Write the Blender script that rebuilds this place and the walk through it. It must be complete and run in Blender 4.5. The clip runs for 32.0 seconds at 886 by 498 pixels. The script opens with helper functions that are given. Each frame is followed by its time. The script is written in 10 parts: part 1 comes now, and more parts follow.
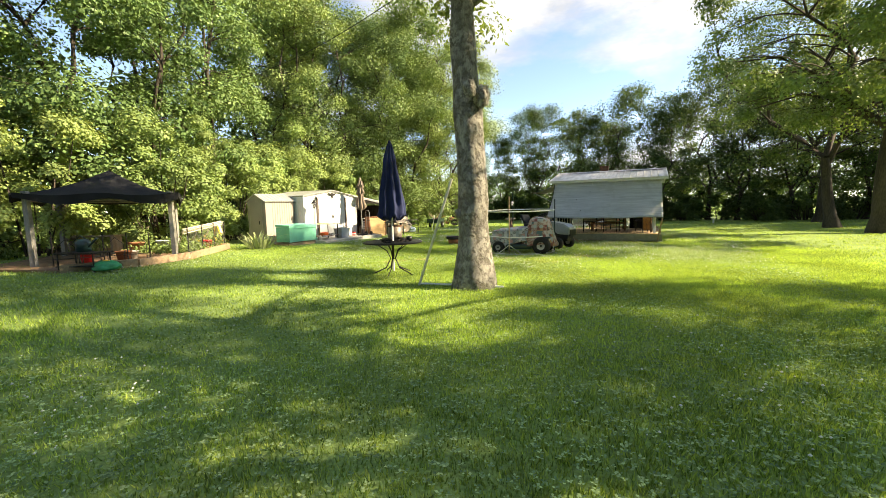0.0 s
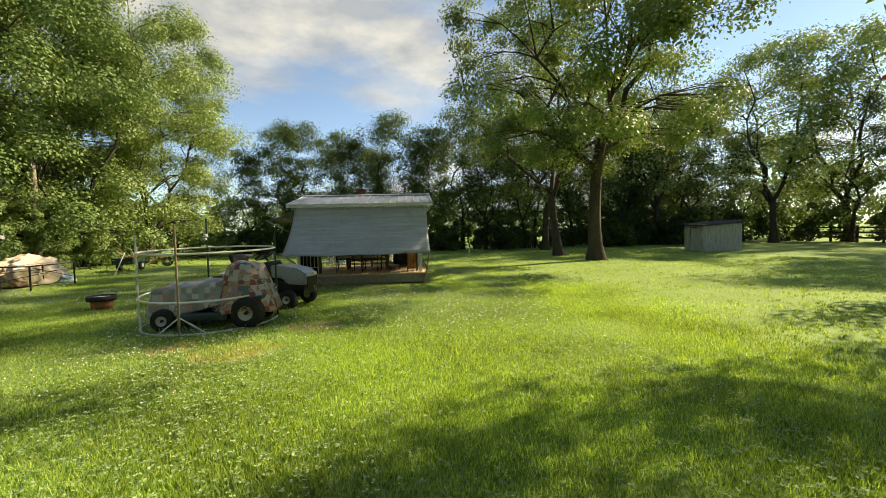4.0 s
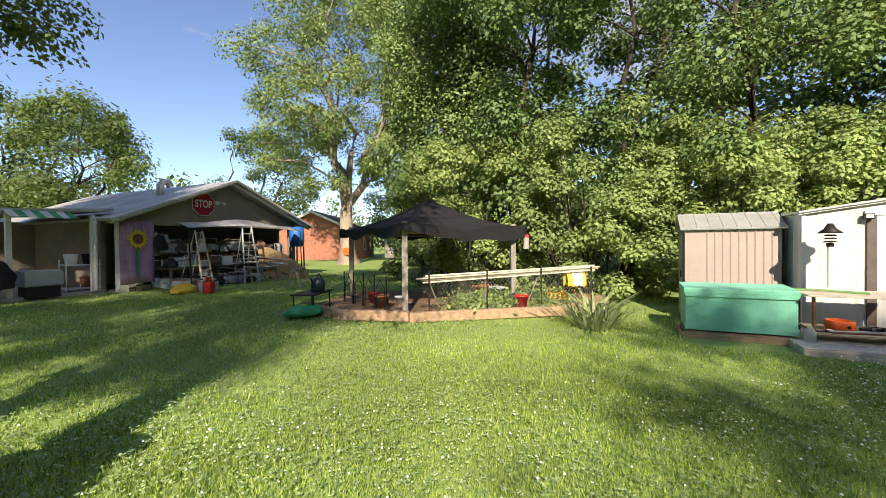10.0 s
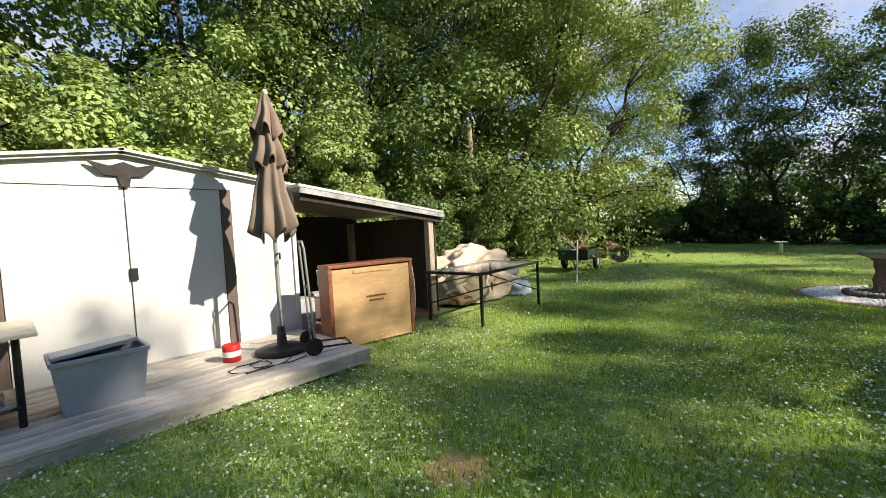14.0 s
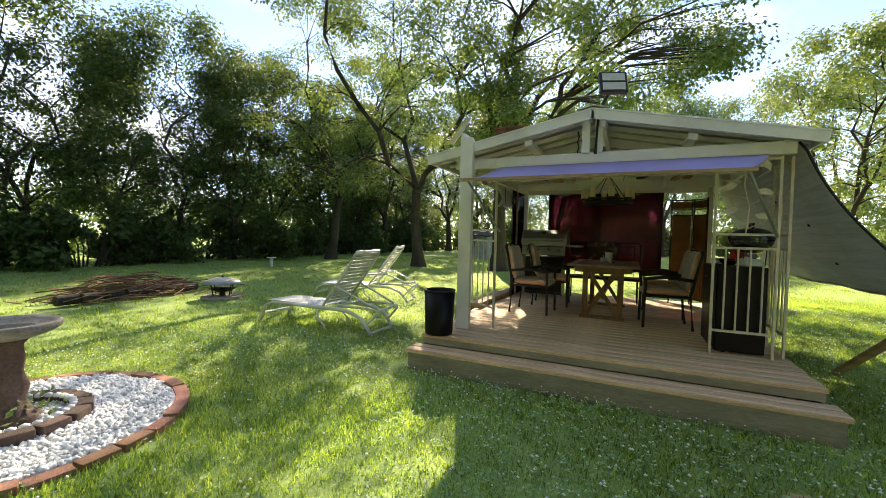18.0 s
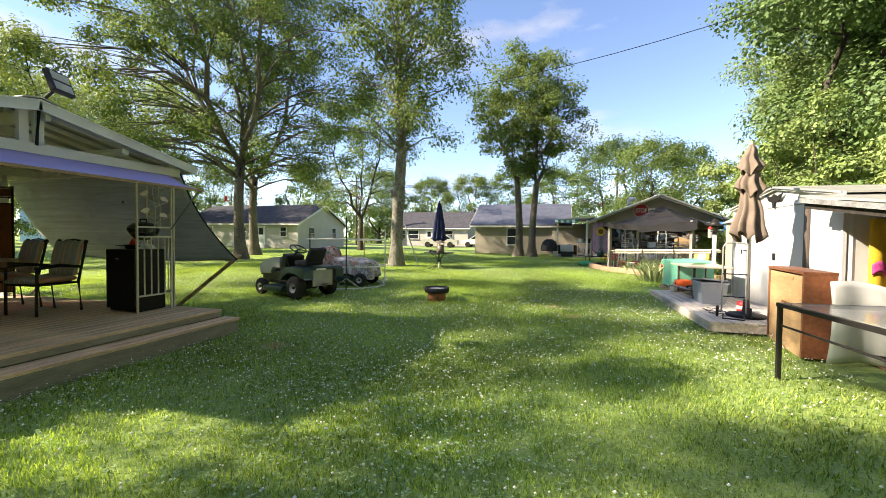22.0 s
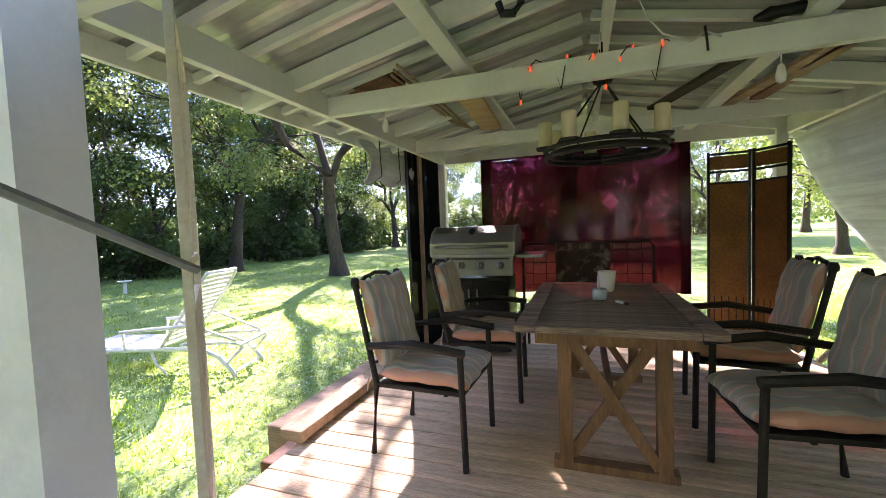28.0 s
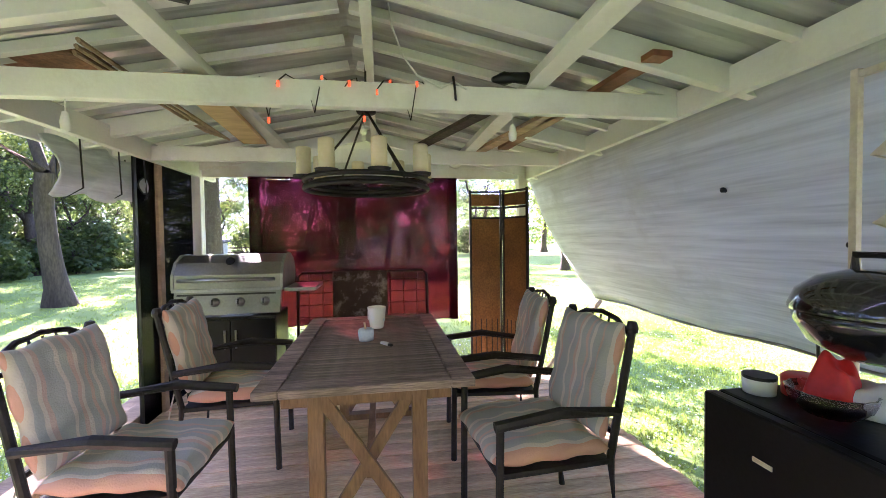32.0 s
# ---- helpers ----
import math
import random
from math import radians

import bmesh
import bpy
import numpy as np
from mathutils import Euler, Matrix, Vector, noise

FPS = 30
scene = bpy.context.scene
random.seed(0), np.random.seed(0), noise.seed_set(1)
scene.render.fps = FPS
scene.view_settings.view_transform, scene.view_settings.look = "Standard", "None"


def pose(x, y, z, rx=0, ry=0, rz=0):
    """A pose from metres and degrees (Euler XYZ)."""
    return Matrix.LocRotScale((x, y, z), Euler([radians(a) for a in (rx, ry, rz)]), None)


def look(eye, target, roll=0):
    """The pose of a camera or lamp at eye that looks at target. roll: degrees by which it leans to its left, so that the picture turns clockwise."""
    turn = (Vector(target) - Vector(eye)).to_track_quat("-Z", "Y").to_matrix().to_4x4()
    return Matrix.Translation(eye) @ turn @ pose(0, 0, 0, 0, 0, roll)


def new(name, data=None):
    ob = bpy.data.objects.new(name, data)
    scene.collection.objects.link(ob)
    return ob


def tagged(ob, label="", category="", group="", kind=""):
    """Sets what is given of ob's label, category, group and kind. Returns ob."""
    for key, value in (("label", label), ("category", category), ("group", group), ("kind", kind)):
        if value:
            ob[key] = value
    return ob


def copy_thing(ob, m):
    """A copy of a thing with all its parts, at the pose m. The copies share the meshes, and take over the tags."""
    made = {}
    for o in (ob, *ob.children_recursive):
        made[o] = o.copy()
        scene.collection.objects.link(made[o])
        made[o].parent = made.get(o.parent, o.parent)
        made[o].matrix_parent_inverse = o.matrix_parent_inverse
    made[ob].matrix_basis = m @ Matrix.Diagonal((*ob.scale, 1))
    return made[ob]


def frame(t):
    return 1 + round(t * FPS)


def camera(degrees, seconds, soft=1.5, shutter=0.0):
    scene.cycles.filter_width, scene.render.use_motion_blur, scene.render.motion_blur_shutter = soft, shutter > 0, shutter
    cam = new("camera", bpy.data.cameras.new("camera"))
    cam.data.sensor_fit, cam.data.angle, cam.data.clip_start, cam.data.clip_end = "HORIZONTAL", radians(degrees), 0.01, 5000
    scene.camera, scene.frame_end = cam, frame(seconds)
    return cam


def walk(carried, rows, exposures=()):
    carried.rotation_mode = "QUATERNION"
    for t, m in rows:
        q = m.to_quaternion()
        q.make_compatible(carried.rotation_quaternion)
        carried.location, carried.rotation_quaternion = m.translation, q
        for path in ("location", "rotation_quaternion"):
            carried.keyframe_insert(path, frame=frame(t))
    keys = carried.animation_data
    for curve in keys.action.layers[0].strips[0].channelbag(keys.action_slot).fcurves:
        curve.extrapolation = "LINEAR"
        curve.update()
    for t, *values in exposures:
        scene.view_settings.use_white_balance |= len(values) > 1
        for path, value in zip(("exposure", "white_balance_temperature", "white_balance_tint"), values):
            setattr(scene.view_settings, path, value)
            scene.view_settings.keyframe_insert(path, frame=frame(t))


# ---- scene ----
cam = camera(95.15, 32.0, soft=0.85)
PATH = (
    (0.0, 3.265, -16.562, 1.370, 83.93, 1.26, 26.69),
    (0.5, 3.376, -16.103, 1.392, 86.17, 0.25, 15.23),
    (1.0, 3.399, -15.591, 1.384, 88.41, -0.06, 6.72),
    (1.5, 3.366, -15.033, 1.389, 89.46, 0.01, 1.55),
    (2.0, 3.313, -14.475, 1.350, 89.27, 0.62, -1.25),
    (2.5, 3.313, -13.808, 1.324, 88.54, 1.35, -3.00),
    (4.5, 3.183, -11.257, 1.434, 87.33, 1.31, -4.69),
    (5.0, 3.152, -10.525, 1.424, 87.81, 1.18, 3.19),
    (5.5, 3.087, -9.856, 1.425, 87.85, 0.18, 18.18),
    (6.0, 2.880, -9.280, 1.431, 87.44, 0.23, 33.17),
    (6.5, 2.586, -8.722, 1.425, 87.01, 0.05, 41.70),
    (7.0, 2.194, -8.247, 1.429, 86.88, -0.43, 52.84),
    (7.5, 1.700, -7.924, 1.397, 87.42, -0.45, 66.13),
    (8.0, 1.177, -7.650, 1.374, 88.09, -0.14, 80.39),
    (8.5, 0.624, -7.469, 1.409, 88.72, 0.01, 94.32),
    (9.0, 0.060, -7.335, 1.436, 88.96, -0.14, 105.35),
    (9.5, -0.520, -7.227, 1.458, 88.88, 0.09, 111.34),
    (10.0, -1.087, -7.072, 1.481, 89.24, 0.59, 115.08),
    (10.5, -1.592, -6.953, 1.497, 89.88, 0.89, 114.98),
    (11.0, -2.069, -6.749, 1.498, 89.87, 1.33, 109.63),
    (11.5, -2.506, -6.405, 1.472, 88.91, 1.52, 99.59),
    (12.0, -2.975, -6.098, 1.406, 87.97, 1.25, 87.08),
    (12.5, -3.332, -5.655, 1.356, 87.11, 1.64, 75.80),
    (13.0, -3.669, -5.194, 1.328, 86.98, 2.21, 64.49),
    (13.5, -3.888, -4.582, 1.314, 86.93, 2.59, 53.76),
    (14.0, -4.157, -3.963, 1.302, 87.02, 2.82, 42.64),
    (14.5, -4.345, -3.314, 1.292, 87.62, 2.36, 32.16),
    (16.5, -4.708, -0.333, 1.278, 87.43, -1.00, -12.17),
    (17.0, -4.735, 0.283, 1.279, 86.82, -1.85, -30.13),
    (17.5, -4.825, 0.781, 1.280, 87.45, -1.60, -48.67),
    (18.0, -4.652, 1.243, 1.279, 88.17, -1.46, -65.30),
    (18.5, -4.582, 1.716, 1.268, 89.58, -1.38, -81.30),
    (19.0, -4.505, 2.110, 1.268, 90.77, -0.17, -95.07),
    (19.5, -4.585, 2.566, 1.289, 90.64, -0.30, -109.72),
    (20.0, -4.817, 3.027, 1.308, 89.41, -0.88, -128.73),
    (20.5, -5.027, 3.513, 1.336, 89.09, -0.48, -146.51),
    (21.0, -5.244, 3.972, 1.337, 88.84, 0.15, -159.00),
    (21.5, -5.341, 4.378, 1.310, 88.52, 0.13, -165.50),
    (22.0, -5.311, 4.555, 1.271, 88.36, -0.65, -164.54),
    (22.5, -5.208, 4.421, 1.273, 88.19, -1.07, -153.63),
    (23.0, -4.935, 4.063, 1.279, 87.45, -0.95, -138.49),
    (23.5, -4.584, 3.751, 1.273, 86.25, -0.24, -125.48),
    (24.0, -4.168, 3.372, 1.254, 85.39, 0.66, -115.66),
    (24.5, -3.668, 3.095, 1.216, 85.32, 1.36, -109.69),
    (25.0, -3.216, 2.776, 1.191, 85.97, 1.36, -104.24),
    (25.5, -2.777, 2.465, 1.171, 86.31, 0.95, -98.79),
    (26.0, -2.348, 2.202, 1.185, 86.54, 0.75, -93.57),
    (26.5, -1.941, 1.926, 1.211, 86.13, 0.74, -87.82),
    (28.5, -0.654, 1.640, 1.527, 87.20, 2.43, -69.31),
    (29.0, -0.561, 1.570, 1.595, 89.79, 1.68, -74.56),
    (29.5, -0.535, 1.507, 1.616, 94.43, 0.93, -82.79),
    (30.0, -0.539, 1.484, 1.642, 98.14, 0.43, -91.85),
    (30.5, -0.559, 1.472, 1.629, 99.84, 0.22, -100.77),
    (31.0, -0.566, 1.465, 1.603, 97.63, -0.04, -106.74),
    (31.5, -0.568, 1.478, 1.573, 92.61, 0.48, -106.00),
    (32.0, -0.575, 1.486, 1.546, 88.37, 0.81, -98.77),
)
walk(cam, [(t, pose(*p)) for t, *p in PATH],
     [(0.0, 1.68, 7900, 10), (2.5, 1.1, 8100, 8), (4.5, 1.0, 7900, 5), (5.5, 0.95, 7600, 10), (6.5, 0.92, 6950, 18), (12.5, 0.92, 6600, 18), (13.5, 0.9, 6500, 14), (14.5, 1.15, 6700, 14), (17.0, 1.75, 7300, 14), (19.0, 1.9, 7000, 17),
      (21.0, 1.62, 6900, 17), (22.2, 1.6, 6900, 17), (23.5, 1.9, 6700, 20), (25.0, 2.15, 6650, 27), (26.5, 2.6, 6150, 36), (28.5, 3.3, 5800, 40), (30.0, 3.8, 5550, 42), (32.0, 4.05, 5650, 50)])



def gz(x, y):
    """Height of the lawn."""
    return -0.10 + 0.018 * min(12, max(0, -y)) + 0.015 * min(8, max(0, -x - 1))


# ---- light ----
SUN_AZ, SUN_EL = radians(23), radians(33)
world = bpy.data.worlds.new("world")
scene.world = world
world.use_nodes = True
wn, wl = world.node_tree.nodes, world.node_tree.links
wn.clear()
sky = wn.new("ShaderNodeTexSky")
sky.sky_type, sky.sun_disc = "NISHITA", False
sky.sun_elevation, sky.sun_rotation = SUN_EL, math.pi / 2 - SUN_AZ
sky.air_density, sky.dust_density, sky.ozone_density = 0.75, 0.05, 2.0
tc = wn.new("ShaderNodeTexCoord")
mp = wn.new("ShaderNodeMapping")
mp.inputs["Scale"].default_value = (1.0, 1.0, 2.6)
mp.inputs["Location"].default_value = (3.1, 0.4, 0.0)
cn = wn.new("ShaderNodeTexNoise")
cn.inputs["Scale"].default_value, cn.inputs["Detail"].default_value, cn.inputs["Roughness"].default_value = 2.0, 10, 0.58
cr = wn.new("ShaderNodeValToRGB")
cr.color_ramp.elements[0].position, cr.color_ramp.elements[1].position = 0.49, 0.66
cr.color_ramp.elements[0].color, cr.color_ramp.elements[1].color = (0, 0, 0, 1), (0.9, 0.9, 0.9, 1)
cm = wn.new("ShaderNodeMixRGB")
puff = wn.new("ShaderNodeTexNoise")
puff.inputs["Scale"].default_value, puff.inputs["Detail"].default_value, puff.inputs["Roughness"].default_value = 6.5, 8, 0.55
shade = wn.new("ShaderNodeMapRange")
shade.inputs["From Min"].default_value, shade.inputs["From Max"].default_value = 0.38, 0.62
tone = wn.new("ShaderNodeMixRGB")
tone.inputs["Color1"].default_value, tone.inputs["Color2"].default_value = (2.1, 2.3, 2.7, 1), (3.5, 3.55, 3.6, 1)
wl.new(mp.outputs["Vector"], puff.inputs["Vector"])
wl.new(puff.outputs["Fac"], shade.inputs["Value"])
wl.new(shade.outputs["Result"], tone.inputs["Fac"])
wl.new(tone.outputs["Color"], cm.inputs["Color2"])
bg = wn.new("ShaderNodeBackground")
bg.inputs["Strength"].default_value = 0.12
wo = wn.new("ShaderNodeOutputWorld")
wl.new(tc.outputs["Generated"], mp.inputs["Vector"])
wl.new(mp.outputs["Vector"], cn.inputs["Vector"])
# the cloud bank stands to the north and east
bank = wn.new("ShaderNodeVectorMath")
bank.operation, bank.inputs[1].default_value = "DOT_PRODUCT", (0.03, 0.055, 0.0)
wl.new(tc.outputs["Generated"], bank.inputs[0])
cover = wn.new("ShaderNodeMath")
wl.new(cn.outputs["Fac"], cover.inputs[0])
wl.new(bank.outputs["Value"], cover.inputs[1])
wl.new(cover.outputs[0], cr.inputs["Fac"])
wl.new(cr.outputs["Color"], cm.inputs["Fac"])
wl.new(sky.outputs["Color"], cm.inputs["Color1"])
wl.new(cm.outputs["Color"], bg.inputs["Color"])
wl.new(bg.outputs["Background"], wo.inputs["Surface"])

sun = new("sun", bpy.data.lights.new("sun", "SUN"))
sun.data.energy, sun.data.angle, sun.data.color = 4.8, radians(0.6), (1.0, 0.9, 0.7)
sun_way = Vector((math.cos(SUN_AZ) * math.cos(SUN_EL), math.sin(SUN_AZ) * math.cos(SUN_EL), math.sin(SUN_EL)))
sun.matrix_world = look(sun_way * 60, (0, 0, 0))


# ---- materials ----
def mat(name, col, rough=0.7, metal=0.0, var=0.18, scale=6.0, fine=60.0, bump=0.15, col2=None, spec=0.4, stretch=(1, 1, 1),
        dirt=None, trans=0.0, alpha=1.0, island=0.0, obj=0.0, coat=0.0, glow=None, tint=(1, 1, 1)):
    """A surface with a base colour, broad and fine variation, relief, and optional stains, translucency and per-piece change."""
    m = bpy.data.materials.new(name)
    m.use_nodes = True
    n, l = m.node_tree.nodes, m.node_tree.links
    p = n["Principled BSDF"]
    out = n["Material Output"]
    tcn = n.new("ShaderNodeTexCoord")
    mpn = n.new("ShaderNodeMapping")
    mpn.inputs["Scale"].default_value = stretch
    l.new(tcn.outputs["Object"], mpn.inputs["Vector"])
    a = n.new("ShaderNodeTexNoise")
    a.inputs["Scale"].default_value, a.inputs["Detail"].default_value = scale, 4
    b = n.new("ShaderNodeTexNoise")
    b.inputs["Scale"].default_value, b.inputs["Detail"].default_value = fine, 3
    l.new(mpn.outputs["Vector"], a.inputs["Vector"])
    l.new(mpn.outputs["Vector"], b.inputs["Vector"])
    ramp = n.new("ShaderNodeMixRGB")
    c2 = col2 or tuple(c * (1 - var) for c in col)
    ramp.inputs["Color1"].default_value = (*[min(1, c * (1 + var)) for c in col], 1)
    ramp.inputs["Color2"].default_value = (*c2, 1)
    st = n.new("ShaderNodeMapRange")
    st.inputs["From Min"].default_value, st.inputs["From Max"].default_value = 0.3, 0.7
    l.new(a.outputs["Fac"], st.inputs["Value"])
    l.new(st.outputs["Result"], ramp.inputs["Fac"])
    fm = n.new("ShaderNodeMixRGB")
    fm.blend_type, fm.inputs["Fac"].default_value = "OVERLAY", min(1.0, var * 2.2)
    l.new(ramp.outputs["Color"], fm.inputs["Color1"])
    l.new(b.outputs["Fac"], fm.inputs["Color2"])
    colour = fm.outputs["Color"]
    if dirt:
        dn = n.new("ShaderNodeTexNoise")
        dn.inputs["Scale"].default_value, dn.inputs["Detail"].default_value, dn.inputs["Roughness"].default_value = scale * 0.6, 8, 0.7
        l.new(tcn.outputs["Object"], dn.inputs["Vector"])
        dr = n.new("ShaderNodeMapRange")
        dr.inputs["From Min"].default_value, dr.inputs["From Max"].default_value = 0.52, 0.75
        l.new(dn.outputs["Fac"], dr.inputs["Value"])
        dm = n.new("ShaderNodeMixRGB")
        dm.inputs["Color2"].default_value = (*dirt, 1)
        l.new(dr.outputs["Result"], dm.inputs["Fac"])
        l.new(colour, dm.inputs["Color1"])
        colour = dm.outputs["Color"]
    for amount, node, socket in ((island, "ShaderNodeNewGeometry", "Random Per Island"), (obj, "ShaderNodeObjectInfo", "Random")):
        if amount:
            g = n.new(node)
            hs = n.new("ShaderNodeHueSaturation")
            r1 = n.new("ShaderNodeMapRange")
            r1.inputs["To Min"].default_value, r1.inputs["To Max"].default_value = 1 - amount, 1 + amount
            l.new(g.outputs[socket], r1.inputs["Value"])
            l.new(r1.outputs["Result"], hs.inputs["Value"])
            r2 = n.new("ShaderNodeMapRange")
            r2.inputs["To Min"].default_value, r2.inputs["To Max"].default_value = 0.5 + amount * 0.06, 0.5 - amount * 0.06
            l.new(g.outputs[socket], r2.inputs["Value"])
            l.new(r2.outputs["Result"], hs.inputs["Hue"])
            l.new(colour, hs.inputs["Color"])
            colour = hs.outputs["Color"]
    l.new(colour, p.inputs["Base Color"])
    p.inputs["Metallic"].default_value = metal
    p.inputs["Specular IOR Level"].default_value = spec
    p.inputs["Coat Weight"].default_value = coat
    rm = n.new("ShaderNodeMapRange")
    rm.inputs["To Min"].default_value, rm.inputs["To Max"].default_value = max(0.03, rough - 0.12), min(1, rough + 0.12)
    l.new(a.outputs["Fac"], rm.inputs["Value"])
    l.new(rm.outputs["Result"], p.inputs["Roughness"])
    if bump:
        bn = n.new("ShaderNodeBump")
        bn.inputs["Strength"].default_value, bn.inputs["Distance"].default_value = bump, 0.01
        l.new(b.outputs["Fac"], bn.inputs["Height"])
        l.new(bn.outputs["Normal"], p.inputs["Normal"])
    last = p.outputs["BSDF"]
    if trans:
        t = n.new("ShaderNodeBsdfTranslucent")
        if glow:
            gm = n.new("ShaderNodeMixRGB")
            gm.blend_type, gm.inputs["Fac"].default_value, gm.inputs["Color2"].default_value = "MULTIPLY", 1.0, (*glow, 1)
            l.new(colour, gm.inputs["Color1"])
            l.new(gm.outputs["Color"], t.inputs["Color"])
        else:
            l.new(colour, t.inputs["Color"])
        mx = n.new("ShaderNodeMixShader")
        mx.inputs["Fac"].default_value = trans
        l.new(last, mx.inputs[1])
        l.new(t.outputs["BSDF"], mx.inputs[2])
        last = mx.outputs["Shader"]
    if alpha < 1:
        t = n.new("ShaderNodeBsdfTransparent")
        t.inputs["Color"].default_value = (*tint, 1)
        mx = n.new("ShaderNodeMixShader")
        mx.inputs["Fac"].default_value = alpha
        l.new(t.outputs["BSDF"], mx.inputs[1])
        l.new(last, mx.inputs[2])
        last = mx.outputs["Shader"]
    l.new(last, out.inputs["Surface"])
    return m


M = {}
M["leaf_a"] = mat("leaf_a", (0.115, 0.175, 0.06), 0.5, var=0.3, scale=0.5, trans=0.4, bump=0, island=0.22, spec=0.25, obj=0.12, glow=(1.9, 1.7, 0.9))
M["leaf_b"] = mat("leaf_b", (0.185, 0.275, 0.095), 0.5, var=0.35, scale=0.45, trans=0.16, bump=0, island=0.2, spec=0.25, obj=0.3, glow=(1.9, 1.7, 0.9))
M["leaf_c"] = mat("leaf_c", (0.2, 0.28, 0.095), 0.5, var=0.3, scale=0.45, trans=0.18, bump=0, island=0.2, spec=0.25, obj=0.22, glow=(1.9, 1.7, 0.9))
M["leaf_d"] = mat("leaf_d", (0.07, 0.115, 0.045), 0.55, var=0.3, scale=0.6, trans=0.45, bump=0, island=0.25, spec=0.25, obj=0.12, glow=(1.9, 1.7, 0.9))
M["blade"] = mat("blade", (0.275, 0.38, 0.105), 0.55, var=0.3, scale=0.5, trans=0.45, bump=0, island=0.5, spec=0.3, glow=(1.6, 1.6, 0.7))
M["clover_leaf"] = mat("clover_leaf", (0.315, 0.44, 0.21), 0.6, var=0.25, scale=0.8, trans=0.3, bump=0, island=0.5, spec=0.2)
M["iris"] = mat("iris", (0.34, 0.4, 0.2), 0.5, var=0.25, scale=4, trans=0.3, bump=0, island=0.35)
M["clover"] = mat("clover", (0.86, 0.86, 0.8), 0.8, var=0.1, scale=3, bump=0)
M["bark"] = mat("bark", (0.135, 0.115, 0.095), 0.9, var=0.35, scale=2.2, fine=26, bump=0.9, stretch=(1, 1, 0.3), dirt=(0.22, 0.2, 0.16))
M["bark_dark"] = mat("bark_dark", (0.06, 0.048, 0.038), 0.92, var=0.35, scale=2.2, fine=26, bump=0.9, stretch=(1, 1, 0.3))
M["bark_pale"] = mat("bark_pale", (0.3, 0.25, 0.19), 0.9, var=0.3, scale=2.2, fine=26, bump=0.9, stretch=(1, 1, 0.3), dirt=(0.13, 0.1, 0.08))


def bark_old():
    """Grey bark broken into small plates, with dark cracks and pale lichen blotches."""
    m = mat("bark_old", (0.26, 0.245, 0.215), 0.95, var=0.35, scale=5, fine=40, bump=0.0, stretch=(1, 1, 0.5), dirt=(0.36, 0.35, 0.3))
    n, l = m.node_tree.nodes, m.node_tree.links
    p = n["Principled BSDF"]
    base = p.inputs["Base Color"].links[0].from_socket
    t = n.new("ShaderNodeTexCoord")
    wob = n.new("ShaderNodeTexNoise")
    wob.inputs["Scale"].default_value, wob.inputs["Detail"].default_value = 14, 4
    l.new(t.outputs["Object"], wob.inputs["Vector"])
    add = n.new("ShaderNodeMixRGB")
    add.blend_type, add.inputs["Fac"].default_value = "ADD", 0.06
    l.new(t.outputs["Object"], add.inputs["Color1"])
    l.new(wob.outputs["Color"], add.inputs["Color2"])
    mp2 = n.new("ShaderNodeMapping")
    mp2.inputs["Scale"].default_value = (1, 1, 0.75)
    l.new(add.outputs["Color"], mp2.inputs["Vector"])
    v = n.new("ShaderNodeTexNoise")
    v.inputs["Scale"].default_value, v.inputs["Detail"].default_value, v.inputs["Roughness"].default_value = 13, 8, 0.66
    l.new(mp2.outputs["Vector"], v.inputs["Vector"])
    cut = n.new("ShaderNodeMapRange")
    cut.inputs["From Min"].default_value, cut.inputs["From Max"].default_value = 0.4, 0.52
    l.new(v.outputs["Fac"], cut.inputs["Value"])
    mx = n.new("ShaderNodeMixRGB")
    mx.inputs["Color1"].default_value = (0.15, 0.135, 0.11, 1)
    l.new(cut.outputs["Result"], mx.inputs["Fac"])
    l.new(base, mx.inputs["Color2"])
    l.new(mx.outputs["Color"], p.inputs["Base Color"])
    bn = n.new("ShaderNodeBump")
    bn.inputs["Strength"].default_value, bn.inputs["Distance"].default_value = 1.0, 0.02
    l.new(cut.outputs["Result"], bn.inputs["Height"])
    l.new(bn.outputs["Normal"], p.inputs["Normal"])
    return m


M["bark_old"] = bark_old()
M["deck"] = mat("deck", (0.64, 0.46, 0.29), 0.75, var=0.3, scale=3, fine=30, bump=0.3, stretch=(6, 0.6, 6), obj=0.14, dirt=(0.43, 0.3, 0.19))
M["deck_grey"] = mat("deck_grey", (0.56, 0.51, 0.45), 0.8, var=0.25, scale=3, fine=30, bump=0.4, stretch=(6, 0.6, 6), obj=0.15, dirt=(0.33, 0.29, 0.25))
M["riser"] = mat("riser", (0.27, 0.25, 0.19), 0.8, var=0.2, scale=4, fine=30, bump=0.3, stretch=(3, 0.5, 3), dirt=(0.24, 0.21, 0.15))
M["white"] = mat("white", (0.74, 0.74, 0.71), 0.6, var=0.06, scale=3, bump=0.12, dirt=(0.58, 0.56, 0.5))
M["white_metal"] = mat("white_metal", (0.58, 0.59, 0.59), 0.45, var=0.05, scale=2, bump=0.05, dirt=(0.47, 0.45, 0.4))
M["galv"] = mat("galv", (0.62, 0.62, 0.6), 0.42, metal=0.55, var=0.12, scale=3, fine=20, bump=0.06, dirt=(0.5, 0.47, 0.42))
